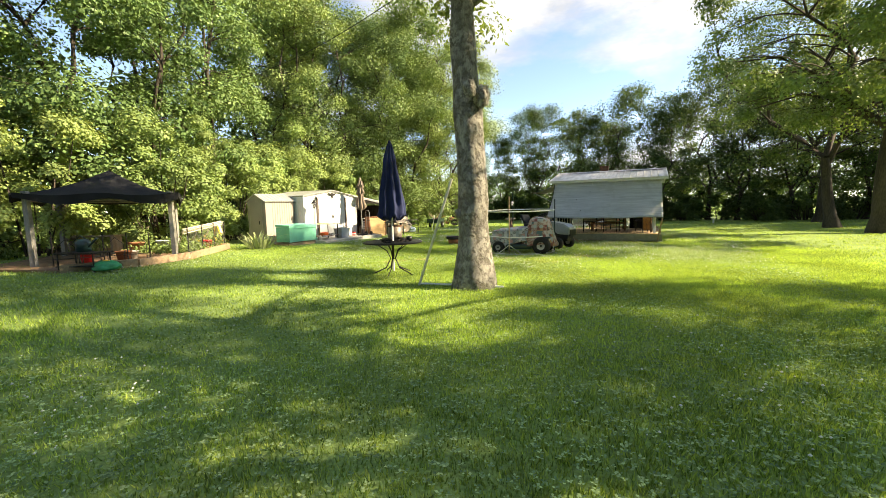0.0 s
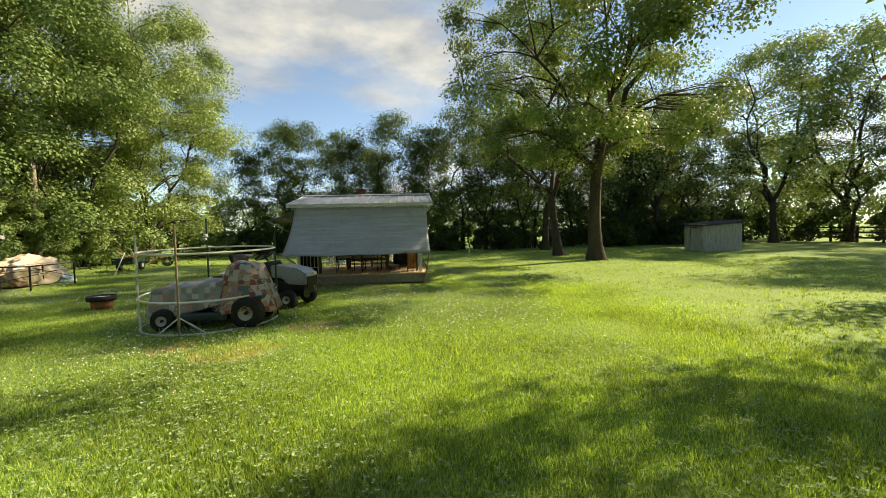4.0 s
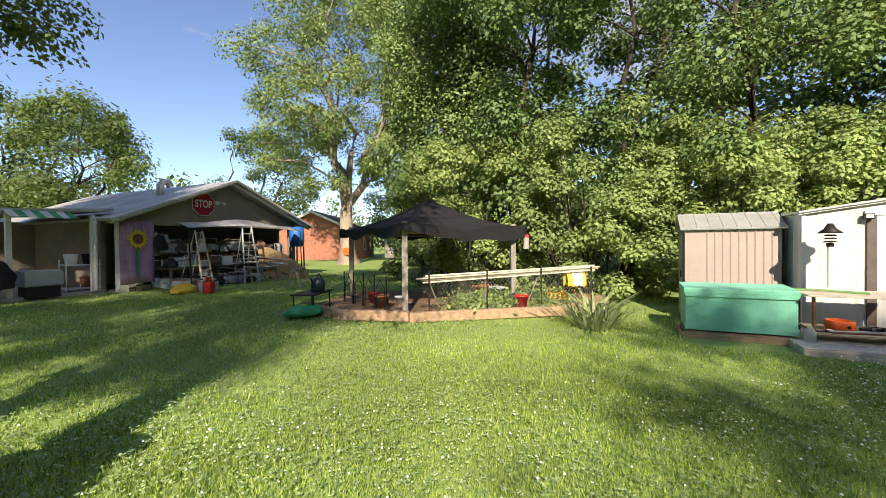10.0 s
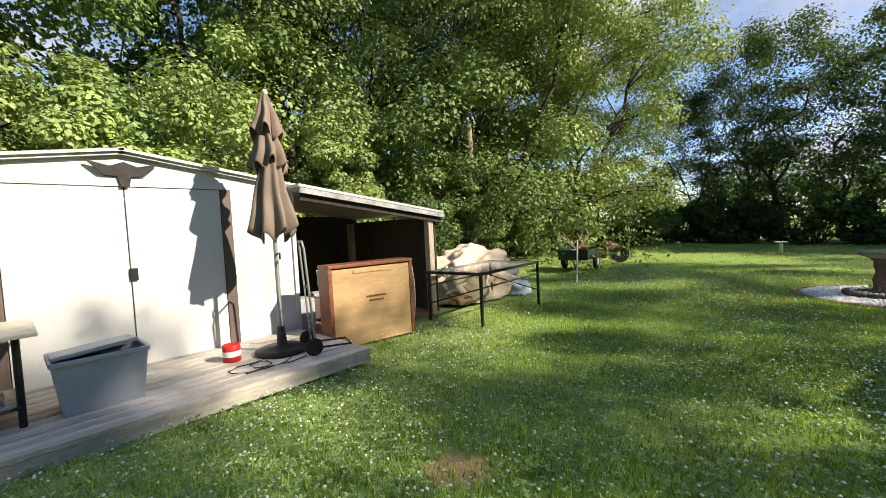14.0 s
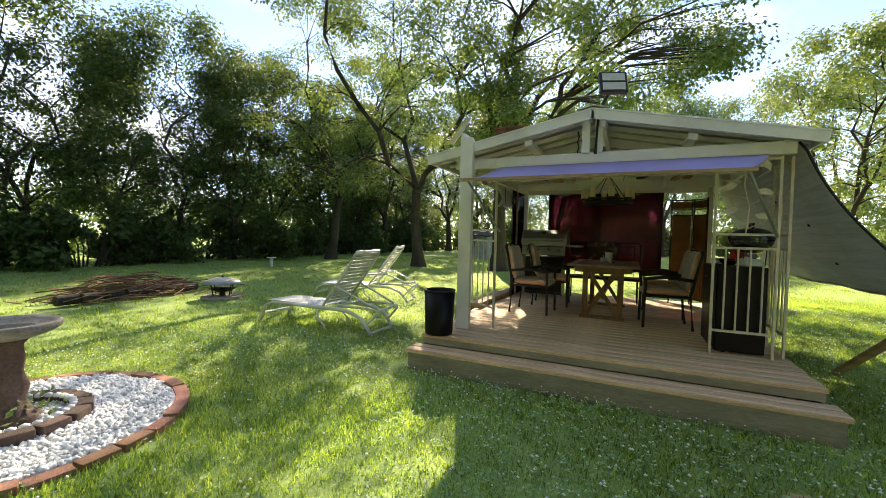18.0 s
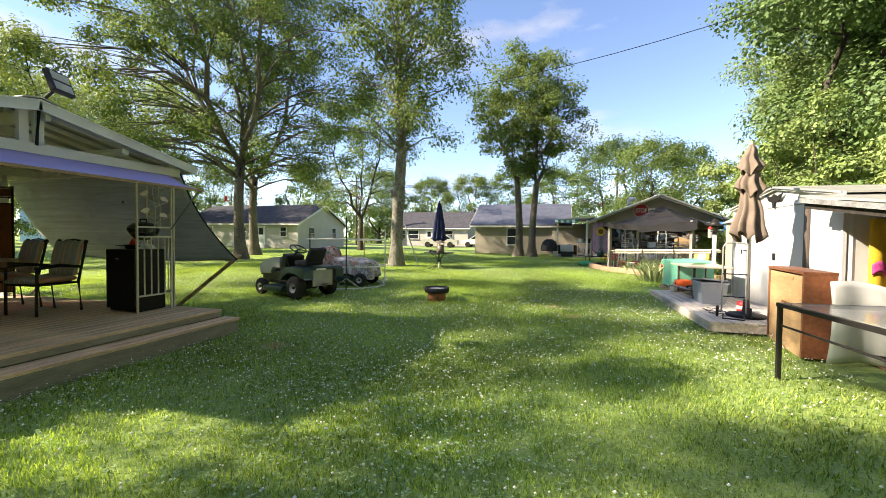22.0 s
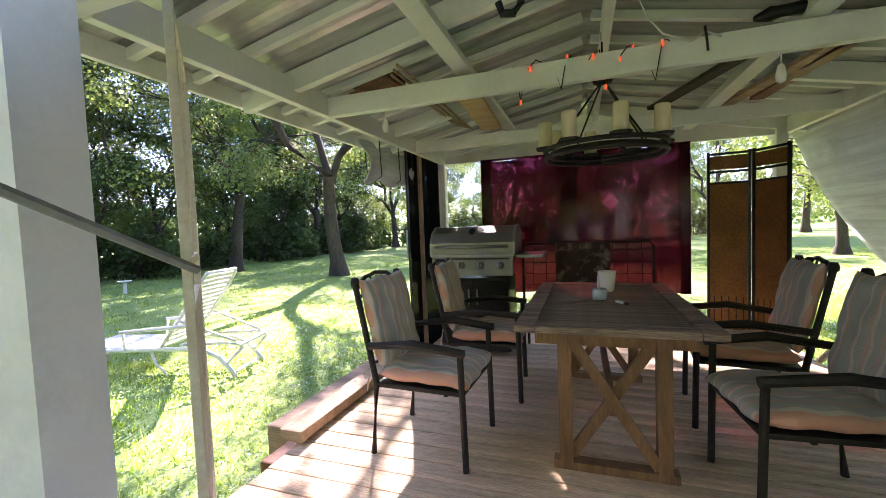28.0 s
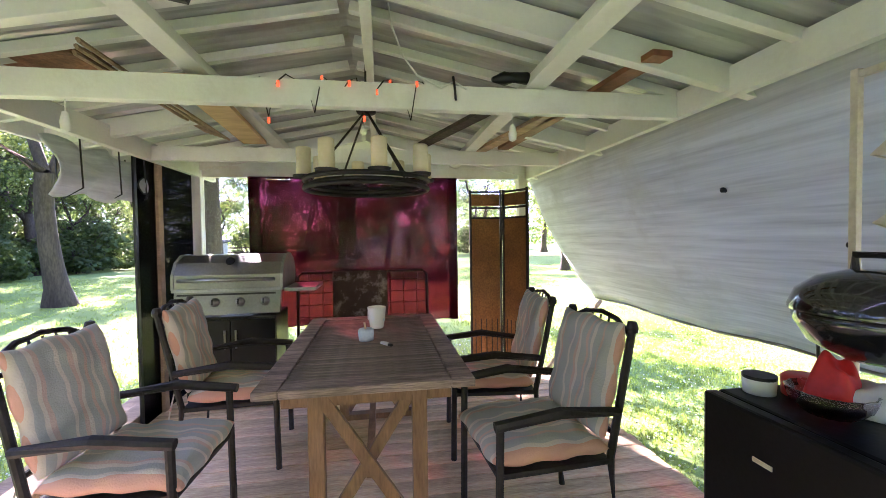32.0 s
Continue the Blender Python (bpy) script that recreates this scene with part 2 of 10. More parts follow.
M["roof_white"] = mat("roof_white", (0.48, 0.48, 0.475), 0.34, metal=0.5, var=0.2, scale=2.5, fine=8, bump=0.1, stretch=(3, 0.35, 1), dirt=(0.3, 0.27, 0.23))
M["taupe"] = mat("taupe", (0.36, 0.3, 0.27), 0.55, var=0.07, scale=2, bump=0.05, dirt=(0.29, 0.25, 0.22))
M["trim_brown"] = mat("trim_brown", (0.11, 0.085, 0.075), 0.5, var=0.15, scale=5, bump=0.1)
M["mint"] = mat("mint", (0.2, 0.6, 0.44), 0.55, var=0.1, scale=3, bump=0.2, dirt=(0.17, 0.46, 0.33))
M["post_grey"] = mat("post_grey", (0.27, 0.255, 0.235), 0.9, var=0.25, scale=3, fine=30, bump=0.4, stretch=(4, 4, 0.5))
M["plank"] = mat("plank", (0.36, 0.25, 0.16), 0.8, var=0.25, scale=3, fine=30, bump=0.4, stretch=(4, 0.6, 4), obj=0.15)
M["plank_grey"] = mat("plank_grey", (0.33, 0.28, 0.22), 0.85, var=0.25, scale=3, fine=30, bump=0.4, stretch=(4, 4, 0.6), obj=0.15)
M["ply"] = mat("ply", (0.46, 0.3, 0.15), 0.7, var=0.15, scale=2.5, fine=20, bump=0.15, stretch=(3, 0.5, 3), dirt=(0.36, 0.22, 0.11))
M["redwood"] = mat("redwood", (0.2, 0.075, 0.035), 0.5, var=0.25, scale=4, fine=30, bump=0.2)
M["table_wood"] = mat("table_wood", (0.22, 0.165, 0.125), 0.75, var=0.5, scale=4, fine=30, bump=0.9, stretch=(6, 0.5, 6), obj=0.22)
M["teak"] = mat("teak", (0.21, 0.115, 0.055), 0.6, var=0.22, scale=4, fine=30, bump=0.25, stretch=(4, 4, 0.6))
M["fridge_black"] = mat("fridge_black", (0.004, 0.004, 0.0045), 0.4, var=0.2, scale=5, bump=0.05, spec=0.22)
M["black"] = mat("black", (0.01, 0.01, 0.0105), 0.45, var=0.15, scale=5, bump=0.06)
M["black_soft"] = mat("black_soft", (0.022, 0.023, 0.027), 0.8, var=0.2, scale=5, bump=0.2)
M["iron"] = mat("iron", (0.03, 0.027, 0.026), 0.55, metal=0.5, var=0.2, scale=8, bump=0.15)
M["steel"] = mat("steel", (0.25, 0.25, 0.245), 0.36, metal=0.9, var=0.08, scale=4, bump=0.04)
M["grey_metal"] = mat("grey_metal", (0.3, 0.31, 0.31), 0.5, metal=0.5, var=0.12, scale=4, bump=0.05)
M["rust"] = mat("rust", (0.17, 0.08, 0.045), 0.8, metal=0.2, var=0.35, scale=8, bump=0.3, dirt=(0.09, 0.05, 0.03))
M["tarp"] = mat("tarp", (0.58, 0.59, 0.6), 0.6, var=0.15, scale=3, fine=9, bump=0.45, stretch=(0.3, 5, 7), trans=0.35, dirt=(0.46, 0.46, 0.45))
M["cream_trellis"] = mat("cream_trellis", (0.62, 0.56, 0.45), 0.55, var=0.12, scale=6, bump=0.15, dirt=(0.45, 0.36, 0.24))
M["lining"] = mat("lining", (0.36, 0.36, 0.36), 0.85, var=0.1, scale=2, fine=150, bump=0.1, trans=0.1)
M["lavender"] = mat("lavender", (0.42, 0.38, 0.68), 0.8, var=0.08, scale=2, fine=150, bump=0.1, trans=0.25)
M["navy"] = mat("navy", (0.012, 0.02, 0.075), 0.85, var=0.2, scale=3, fine=150, bump=0.15)
M["umb_taupe"] = mat("umb_taupe", (0.19, 0.15, 0.12), 0.95, var=0.25, scale=3, fine=150, bump=0.25, dirt=(0.27, 0.21, 0.16))
M["mesh_black"] = mat("mesh_black", (0.012, 0.012, 0.015), 0.85, var=0.25, scale=2.5, fine=120, bump=0.3)
M["screen_black"] = mat("screen_black", (0.005, 0.005, 0.006), 0.9, var=0.1, scale=4, bump=0.0, alpha=0.9, spec=0.0)
M["curtain"] = mat("curtain", (0.08, 0.004, 0.022), 0.12, var=0.2, scale=2, fine=100, bump=0.02, trans=0.1, alpha=0.34, spec=0.7, tint=(0.3, 0.11, 0.14))
M["amber"] = mat("amber", (0.2, 0.09, 0.022), 0.7, var=0.3, scale=3, fine=60, bump=0.1, trans=0.08)
M["cream"] = mat("cream", (0.82, 0.74, 0.52), 0.6, var=0.08, scale=5, bump=0.05, trans=0.3)
M["orange"] = mat("orange", (0.75, 0.12, 0.02), 0.45, var=0.1, scale=5, bump=0.05)
M["red"] = mat("red", (0.55, 0.025, 0.025), 0.45, var=0.12, scale=5, bump=0.05)
M["stop_red"] = mat("stop_red", (0.42, 0.012, 0.03), 0.35, var=0.06, scale=3, bump=0.0)
M["tub"] = mat("tub", (0.35, 0.38, 0.42), 0.5, var=0.08, scale=4, bump=0.08)
M["rubber"] = mat("rubber", (0.022, 0.021, 0.02), 0.9, var=0.3, scale=8, bump=0.4, dirt=(0.06, 0.05, 0.035))
M["weathered"] = mat("weathered", (0.4, 0.4, 0.39), 0.9, var=0.3, scale=3, fine=30, bump=0.4, stretch=(6, 6, 0.6))
M["cloth_rose"] = mat("cloth_rose", (0.36, 0.22, 0.17), 0.9, var=0.3, scale=6, bump=0.4)
M["tin_old"] = mat("tin_old", (0.3, 0.31, 0.32), 0.6, metal=0.3, var=0.3, scale=6, fine=30, bump=0.2, dirt=(0.12, 0.09, 0.07))
# near-black: the lean-to's inner shade is put into the board colour
M["shaded_board"] = mat("shaded_board", (0.035, 0.03, 0.026), 0.95, var=0.3, scale=4, fine=30, bump=0.3, stretch=(5, 5, 0.6))
M["batten"] = mat("batten", (0.62, 0.57, 0.46), 0.8, var=0.2, scale=5, fine=40, bump=0.3, stretch=(0.6, 6, 6), obj=0.15, dirt=(0.42, 0.36, 0.27))
M["mower_grey"] = mat("mower_grey", (0.3, 0.31, 0.32), 0.35, var=0.1, scale=4, bump=0.04, coat=0.3)
M["mower_green"] = mat("mower_green", (0.012, 0.036, 0.036), 0.35, var=0.12, scale=4, bump=0.04, coat=0.3)
M["terracotta"] = mat("terracotta", (0.3, 0.12, 0.06), 0.85, var=0.2, scale=6, bump=0.3, dirt=(0.2, 0.1, 0.06))
M["stone"] = mat("stone", (0.3, 0.27, 0.23), 0.9, var=0.25, scale=5, fine=50, bump=0.6, dirt=(0.16, 0.14, 0.1))
M["dark_stone"] = mat("dark_stone", (0.13, 0.085, 0.07), 0.9, var=0.25, scale=5, fine=50, bump=0.6, obj=0.2)
M["pebble"] = mat("pebble", (0.74, 0.75, 0.76), 0.8, var=0.1, scale=9, bump=0.2, island=0.18)
M["siding"] = mat("siding", (0.36, 0.32, 0.26), 0.7, var=0.06, scale=1.5, bump=0.05)
M["stucco"] = mat("stucco", (0.34, 0.28, 0.23), 0.9, var=0.1, scale=2, fine=60, bump=0.4)
M["house_white"] = mat("house_white", (0.5, 0.48, 0.42), 0.75, var=0.05, scale=1.5, bump=0.05)
M["house_blue"] = mat("house_blue", (0.2, 0.36, 0.6), 0.7, var=0.05, scale=1.5, bump=0.05)
M["brick_house"] = mat("brick_house", (0.36, 0.15, 0.1), 0.9, var=0.2, scale=4, fine=40, bump=0.4)
M["shingle"] = mat("shingle", (0.07, 0.07, 0.08), 0.95, spec=0.1, var=0.25, scale=3, fine=40, bump=0.5)
M["roof_blue"] = mat("roof_blue", (0.11, 0.12, 0.16), 0.5, metal=0.2, var=0.15, scale=2, bump=0.1)
M["window_glass"] = mat("window_glass", (0.02, 0.025, 0.03), 0.08, var=0.1, scale=2, bump=0.0, spec=0.8)
M["concrete"] = mat("concrete", (0.42, 0.4, 0.36), 0.9, var=0.15, scale=3, fine=50, bump=0.4)
M["cloth_pale"] = mat("cloth_pale", (0.72, 0.58, 0.44), 0.9, var=0.18, scale=2.5, fine=60, bump=0.3, dirt=(0.68, 0.6, 0.5))
M["cloth_blue"] = mat("cloth_blue", (0.5, 0.6, 0.66), 0.85, var=0.15, scale=3, bump=0.2)
M["cloth_grey"] = mat("cloth_grey", (0.36, 0.37, 0.4), 0.9, var=0.2, scale=4, bump=0.3)
M["yellow"] = mat("yellow", (0.7, 0.46, 0.04), 0.6, var=0.12, scale=5, bump=0.05)
M["blue"] = mat("blue", (0.02, 0.15, 0.5), 0.5, var=0.12, scale=5, bump=0.05)
M["bag_green"] = mat("bag_green", (0.03, 0.3, 0.12), 0.5, var=0.2, scale=6, bump=0.1)
M["dirt"] = mat("dirt", (0.24, 0.15, 0.09), 0.95, var=0.3, scale=5, fine=60, bump=0.7)
M["brush"] = mat("brush", (0.2, 0.12, 0.07), 0.9, var=0.35, scale=6, bump=0.3, island=0.4)


def stripes(name, cols, width, axis=0):
    """Woven stripes across a cushion, seen over fine weave and fading."""
    m = mat(name, cols[0], 0.92, var=0.1, scale=4, fine=140, bump=0.3)
    n, l = m.node_tree.nodes, m.node_tree.links
    p = n["Principled BSDF"]
    base = p.inputs["Base Color"].links[0].from_socket
    t = n.new("ShaderNodeTexCoord")
    sx = n.new("ShaderNodeSeparateXYZ")
    l.new(t.outputs["Object"], sx.inputs["Vector"])
    mm = n.new("ShaderNodeMath")
    mm.operation, mm.inputs[1].default_value = "MULTIPLY", 1.0 / width
    l.new(sx.outputs[axis], mm.inputs[0])
    fr = n.new("ShaderNodeMath")
    fr.operation = "FRACT"
    l.new(mm.outputs[0], fr.inputs[0])
    r = n.new("ShaderNodeValToRGB")
    r.color_ramp.interpolation = "CONSTANT"
    for k, c in enumerate(cols):
        e = r.color_ramp.elements[k] if k < 2 else r.color_ramp.elements.new(k / len(cols))
        e.position, e.color = k / len(cols), (*c, 1)
    l.new(fr.outputs[0], r.inputs["Fac"])
    mx = n.new("ShaderNodeMixRGB")
    mx.blend_type, mx.inputs["Fac"].default_value = "MIX", 0.82
    l.new(base, mx.inputs["Color1"])
    l.new(r.outputs["Color"], mx.inputs["Color2"])
    l.new(mx.outputs["Color"], p.inputs["Base Color"])
    return m


_S, _C, _O, _P = (0.38, 0.41, 0.39), (0.62, 0.56, 0.49), (0.66, 0.34, 0.24), (0.56, 0.4, 0.34)
M["cushion"] = stripes("cushion", [_P, _S, _S, _C, _S, _S, _S, _S, _P, _C, _S, _S, _C, _O, _O, _C, _S, _S, _S, _P, _S, _S, _C, _S, _P, _S, _S, _C], 0.49)
M["patchwork"] = mat("patchwork", (0.4, 0.3, 0.27), 0.7, var=0.1, scale=3, fine=90, bump=0.2)


def patchwork(m):
    """Small printed squares of mixed colours."""
    n, l = m.node_tree.nodes, m.node_tree.links
    p = n["Principled BSDF"]
    t = n.new("ShaderNodeTexCoord")
    v = n.new("ShaderNodeTexVoronoi")
    v.distance, v.inputs["Scale"].default_value, v.inputs["Randomness"].default_value = "CHEBYCHEV", 12.0, 0.35
    l.new(t.outputs["Object"], v.inputs["Vector"])
    sx = n.new("ShaderNodeSeparateXYZ")
    l.new(v.outputs["Color"], sx.inputs["Vector"])
    r = n.new("ShaderNodeValToRGB")
    r.color_ramp.interpolation = "CONSTANT"
    cols = [(0.46, 0.46, 0.48), (0.3, 0.34, 0.36), (0.44, 0.24, 0.23), (0.52, 0.52, 0.52), (0.36, 0.38, 0.44), (0.2, 0.22, 0.24), (0.48, 0.38, 0.38)]
    for k, c in enumerate(cols):
        e = r.color_ramp.elements[k] if k < 2 else r.color_ramp.elements.new(k / len(cols))
        e.position, e.color = k / len(cols), (*c, 1)
    l.new(sx.outputs[0], r.inputs["Fac"])
    ck = n.new("ShaderNodeTexChecker")
    ck.inputs["Scale"].default_value = 48
    ck.inputs["Color1"].default_value, ck.inputs["Color2"].default_value = (0.5, 0.48, 0.45, 1), (0.05, 0.05, 0.06, 1)
    l.new(t.outputs["Object"], ck.inputs["Vector"])
    gt = n.new("ShaderNodeMath")
    gt.operation, gt.inputs[1].default_value = "GREATER_THAN", 0.66
    l.new(sx.outputs[1], gt.inputs[0])
    mx = n.new("ShaderNodeMixRGB")
    l.new(gt.outputs[0], mx.inputs["Fac"])
    l.new(r.outputs["Color"], mx.inputs["Color1"])
    l.new(ck.outputs["Color"], mx.inputs["Color2"])
    l.new(mx.outputs["Color"], p.inputs["Base Color"])


patchwork(M["patchwork"])


def grass_ground():
    """Lawn soil and thatch with worn earth patches."""
    m = mat("lawn", (0.2, 0.28, 0.09), 0.95, var=0.3, scale=0.55, fine=45, bump=1.0, col2=(0.22, 0.3, 0.09), spec=0.1)
    n, l = m.node_tree.nodes, m.node_tree.links
    p = n["Principled BSDF"]
    base = p.inputs["Base Color"].links[0].from_socket
    t = n.new("ShaderNodeTexCoord")
    last = None
    nz = n.new("ShaderNodeTexNoise")
    nz.inputs["Scale"].default_value, nz.inputs["Detail"].default_value = 3.2, 8
    l.new(t.outputs["Object"], nz.inputs["Vector"])
    for x, y, r in BARE:
        d = n.new("ShaderNodeVectorMath")
        d.operation, d.inputs[1].default_value = "DISTANCE", (x, y, gz(x, y))
        l.new(t.outputs["Object"], d.inputs[0])
        q = n.new("ShaderNodeMapRange")
        q.inputs["From Min"].default_value, q.inputs["From Max"].default_value = r, r * 0.25
        q.inputs["To Min"].default_value, q.inputs["To Max"].default_value = 0.0, 0.5
        l.new(d.outputs["Value"], q.inputs["Value"])
        if last is None:
            last = q.outputs["Result"]
        else:
            mxm = n.new("ShaderNodeMath")
            mxm.operation = "MAXIMUM"
            l.new(last, mxm.inputs[0])
            l.new(q.outputs["Result"], mxm.inputs[1])
            last = mxm.outputs[0]
    ad = n.new("ShaderNodeMath")
    ad.operation = "MULTIPLY_ADD"
    ad.inputs[1].default_value = 1.0
    l.new(last, ad.inputs[0])
    l.new(nz.outputs["Fac"], ad.inputs[2])
    cut = n.new("ShaderNodeMapRange")
    cut.inputs["From Min"].default_value, cut.inputs["From Max"].default_value = 0.84, 0.98
    l.new(ad.outputs[0], cut.inputs["Value"])
    mx = n.new("ShaderNodeMixRGB")
    mx.inputs["Color2"].default_value = (0.46, 0.31, 0.17, 1)
    l.new(cut.outputs["Result"], mx.inputs["Fac"])
    l.new(base, mx.inputs["Color1"])
    l.new(mx.outputs["Color"], p.inputs["Base Color"])
    return m


# worn earth: x, y, radius
BARE = [(1.1, -6.9, 1.1), (1.7, -5.6, 0.9), (0.2, -6.6, 0.7), (-2.25, -8.4, 0.8), (-1.7, -7.85, 0.5), (-2.05, -8.85, 0.35), (-2.3, -9.3, 0.35), (-5.4, -3.2, 0.5), (-5.6, -2.4, 0.4),
        (-4.6, -4.1, 0.35), (-2.0, 0.3, 0.35)]
M["lawn"] = grass_ground()


# ---- mesh helpers ----
def link(name, me, material, parent=None, label=""):
    me.materials.append(material)
    ob = new(name, me)
    if parent:
        ob.parent = parent
    if label:
        ob["label"] = label
    return ob


def part(name, bm, material, parent=None, label="", smooth=False):
    me = bpy.data.meshes.new(name)
    bmesh.ops.recalc_face_normals(bm, faces=bm.faces)
    bm.to_mesh(me)
    bm.free()
    if smooth:
        me.polygons.foreach_set("use_smooth", [True] * len(me.polygons))
    return link(name, me, material, parent, label)


def thing(name, x, y, z, rz, label, category, group="", kind=""):
    ob = new(name)
    ob.empty_display_size = 0.2
    ob.matrix_basis = pose(x, y, z, 0, 0, rz)
    return tagged(ob, label, category, group, kind)


def box(bm, c, s, rot=(0, 0, 0), bev=0.0):
    m = pose(*c, *rot) @ Matrix.Diagonal((*s, 1))
    r = bmesh.ops.create_cube(bm, size=1, matrix=m)
    if bev:
        ed = list({e for v in r["verts"] for e in v.link_edges})
        bmesh.ops.bevel(bm, geom=ed, offset=bev, segments=2, affect="EDGES", profile=0.6)
    return bm


def B():
    return bmesh.new()


def bx(c, s, rot=(0, 0, 0), bev=0.0):
    return box(B(), c, s, rot, bev)


def tube(bm, pts, r, seg=8, cap=True):
    """A round bar through points; r is one radius or one for each point."""
    pts = [Vector(p) for p in pts]
    rs = r if isinstance(r, (list, tuple)) else [r] * len(pts)
    rings = []
    up = Vector((0, 0, 1))
    for i, p in enumerate(pts):
        d = (pts[min(i + 1, len(pts) - 1)] - pts[max(i - 1, 0)]).normalized()
        a = d.cross(up if abs(d.z) < 0.95 else Vector((1, 0, 0))).normalized()
        b = d.cross(a)
        rings.append([bm.verts.new(p + rs[i] * (math.cos(k * math.tau / seg) * a + math.sin(k * math.tau / seg) * b)) for k in range(seg)])
    for u, w in zip(rings, rings[1:]):
        # align start index to avoid twist
        off = min(range(seg), key=lambda k: (w[k].co - u[0].co).length)
        for k in range(seg):
            bm.faces.new((u[k], u[(k + 1) % seg], w[(k + 1 + off) % seg], w[(k + off) % seg]))
    if cap:
        bm.faces.new(rings[0])
        bm.faces.new(rings[-1][::-1])
    return bm


def bar(p0, p1, r, seg=8, r1=None):
    return tube(B(), [p0, p1], [r, r if r1 is None else r1], seg)


def lathe(bm, prof, seg=24, c=(0, 0, 0), wob=None):
    """Turns a profile of (radius, height) about the z axis."""
    rings = []
    for r, z in prof:
        if r < 1e-5:
            rings.append([bm.verts.new((c[0], c[1], c[2] + z))])
        else:
            rings.append([bm.verts.new((c[0] + r * (wob(k, z) if wob else 1) * math.cos(k * math.tau / seg),
                                        c[1] + r * (wob(k, z) if wob else 1) * math.sin(k * math.tau / seg), c[2] + z)) for k in range(seg)])
    for u, w in zip(rings, rings[1:]):
        for k in range(seg):
            k2 = (k + 1) % seg
            if len(u) == 1 and len(w) == 1:
                continue
            if len(u) == 1:
                bm.faces.new((u[0], w[k], w[k2]))
            elif len(w) == 1:
                bm.faces.new((u[k], u[k2], w[0]))
            else:
                bm.faces.new((u[k], u[k2], w[k2], w[k]))
    return bm


def sheet(f, nu, nv, thick=0.004):
    """A thin curved sheet from f(u, v), with thickness."""
    bm = B()
    g = [[bm.verts.new(f(i / nu, j / nv)) for j in range(nv + 1)] for i in range(nu + 1)]
    fs = [bm.faces.new((g[i][j], g[i + 1][j], g[i + 1][j + 1], g[i][j + 1])) for i in range(nu) for j in range(nv)]
    if thick:
        bmesh.ops.recalc_face_normals(bm, faces=fs)
        bmesh.ops.solidify(bm, geom=bm.faces[:], thickness=thick)
    return bm


def prism(poly, h, m=None):
    """A flat outline raised by h along z, then posed by m."""
    bm = B()
    a = [bm.verts.new((x, y, 0)) for x, y in poly]
    b = [bm.verts.new((x, y, h)) for x, y in poly]
    bm.faces.new(a[::-1])
    bm.faces.new(b)
    for i in range(len(poly)):
        j = (i + 1) % len(poly)
        bm.faces.new((a[i], a[j], b[j], b[i]))
    if m is not None:
        bmesh.ops.transform(bm, matrix=m, verts=bm.verts)
    return bm


def tri_mesh(name, verts, faces):
    """A mesh straight from arrays: verts (n, 3), faces (m, 3)."""
    me = bpy.data.meshes.new(name)
    nv, nf = len(verts), len(faces)
    me.vertices.add(nv)
    me.vertices.foreach_set("co", np.ascontiguousarray(verts, dtype=np.float32).ravel())
    me.loops.add(nf * 3)
    me.loops.foreach_set("vertex_index", np.ascontiguousarray(faces, dtype=np.int32).ravel())
    me.polygons.add(nf)
    me.polygons.foreach_set("loop_start", np.arange(0, nf * 3, 3, dtype=np.int32))
    me.update()
    return me


# ---- ground ----
def build_ground():
    """One sheet: fine over the yard, coarse to the horizon."""
    xs = np.concatenate([[-900, -300, -120, -60, -35], np.arange(-25, 16, 0.5), [20, 30, 45, 70, 120, 300, 900]])
    ys = np.concatenate([[-900, -300, -120, -60, -40], np.arange(-30, 20, 0.5), [24, 30, 45, 70, 120, 300, 900]])
    bm = B()
    g = []
    for x in xs:
        row = []
        for y in ys:
            z = gz(x, y)
            if -26 < x < 18 and -32 < y < 22:
                z += 0.018 * noise.noise((x * 0.6, y * 0.6, 3)) + 0.006 * noise.noise((x * 2.1, y * 2.1, 7))
            row.append(bm.verts.new((x, y, z - 0.012)))
        g.append(row)
    for i in range(len(xs) - 1):
        for j in range(len(ys) - 1):
            bm.faces.new((g[i][j], g[i + 1][j], g[i + 1][j + 1], g[i][j + 1]))
    tagged(part("ground", bm, M["lawn"], smooth=True), "mown green lawn with worn earth patches and white clover", "lawn", kind="structure")


build_ground()

rng = np.random.default_rng(5)


def keep_out(x, y):
    """True where no grass grows: under the deck, sheds and gravel."""
    k = (x > -1.0) & (x < 3.8) & (y > -0.13) & (y < 3.5)
    k |= (x < -7.35) & (y > -6.4) & (y < -1.6)
    k |= (x < -8.0) & (y > -1.6) & (y < 2.5)
    k |= (x + 3.43) ** 2 + (y - 4.98) ** 2 < 0.95**2
    for bxx, byy, r in BARE:
        k |= ((x - bxx) ** 2 + (y - byy) ** 2 < (0.5 * r) ** 2) & (rng.random(len(x)) < 0.6)
    return k


def gz_array(x, y):
    return -0.10 + 0.018 * np.clip(-y, 0, 12) + 0.015 * np.clip(-x - 1, 0, 8)


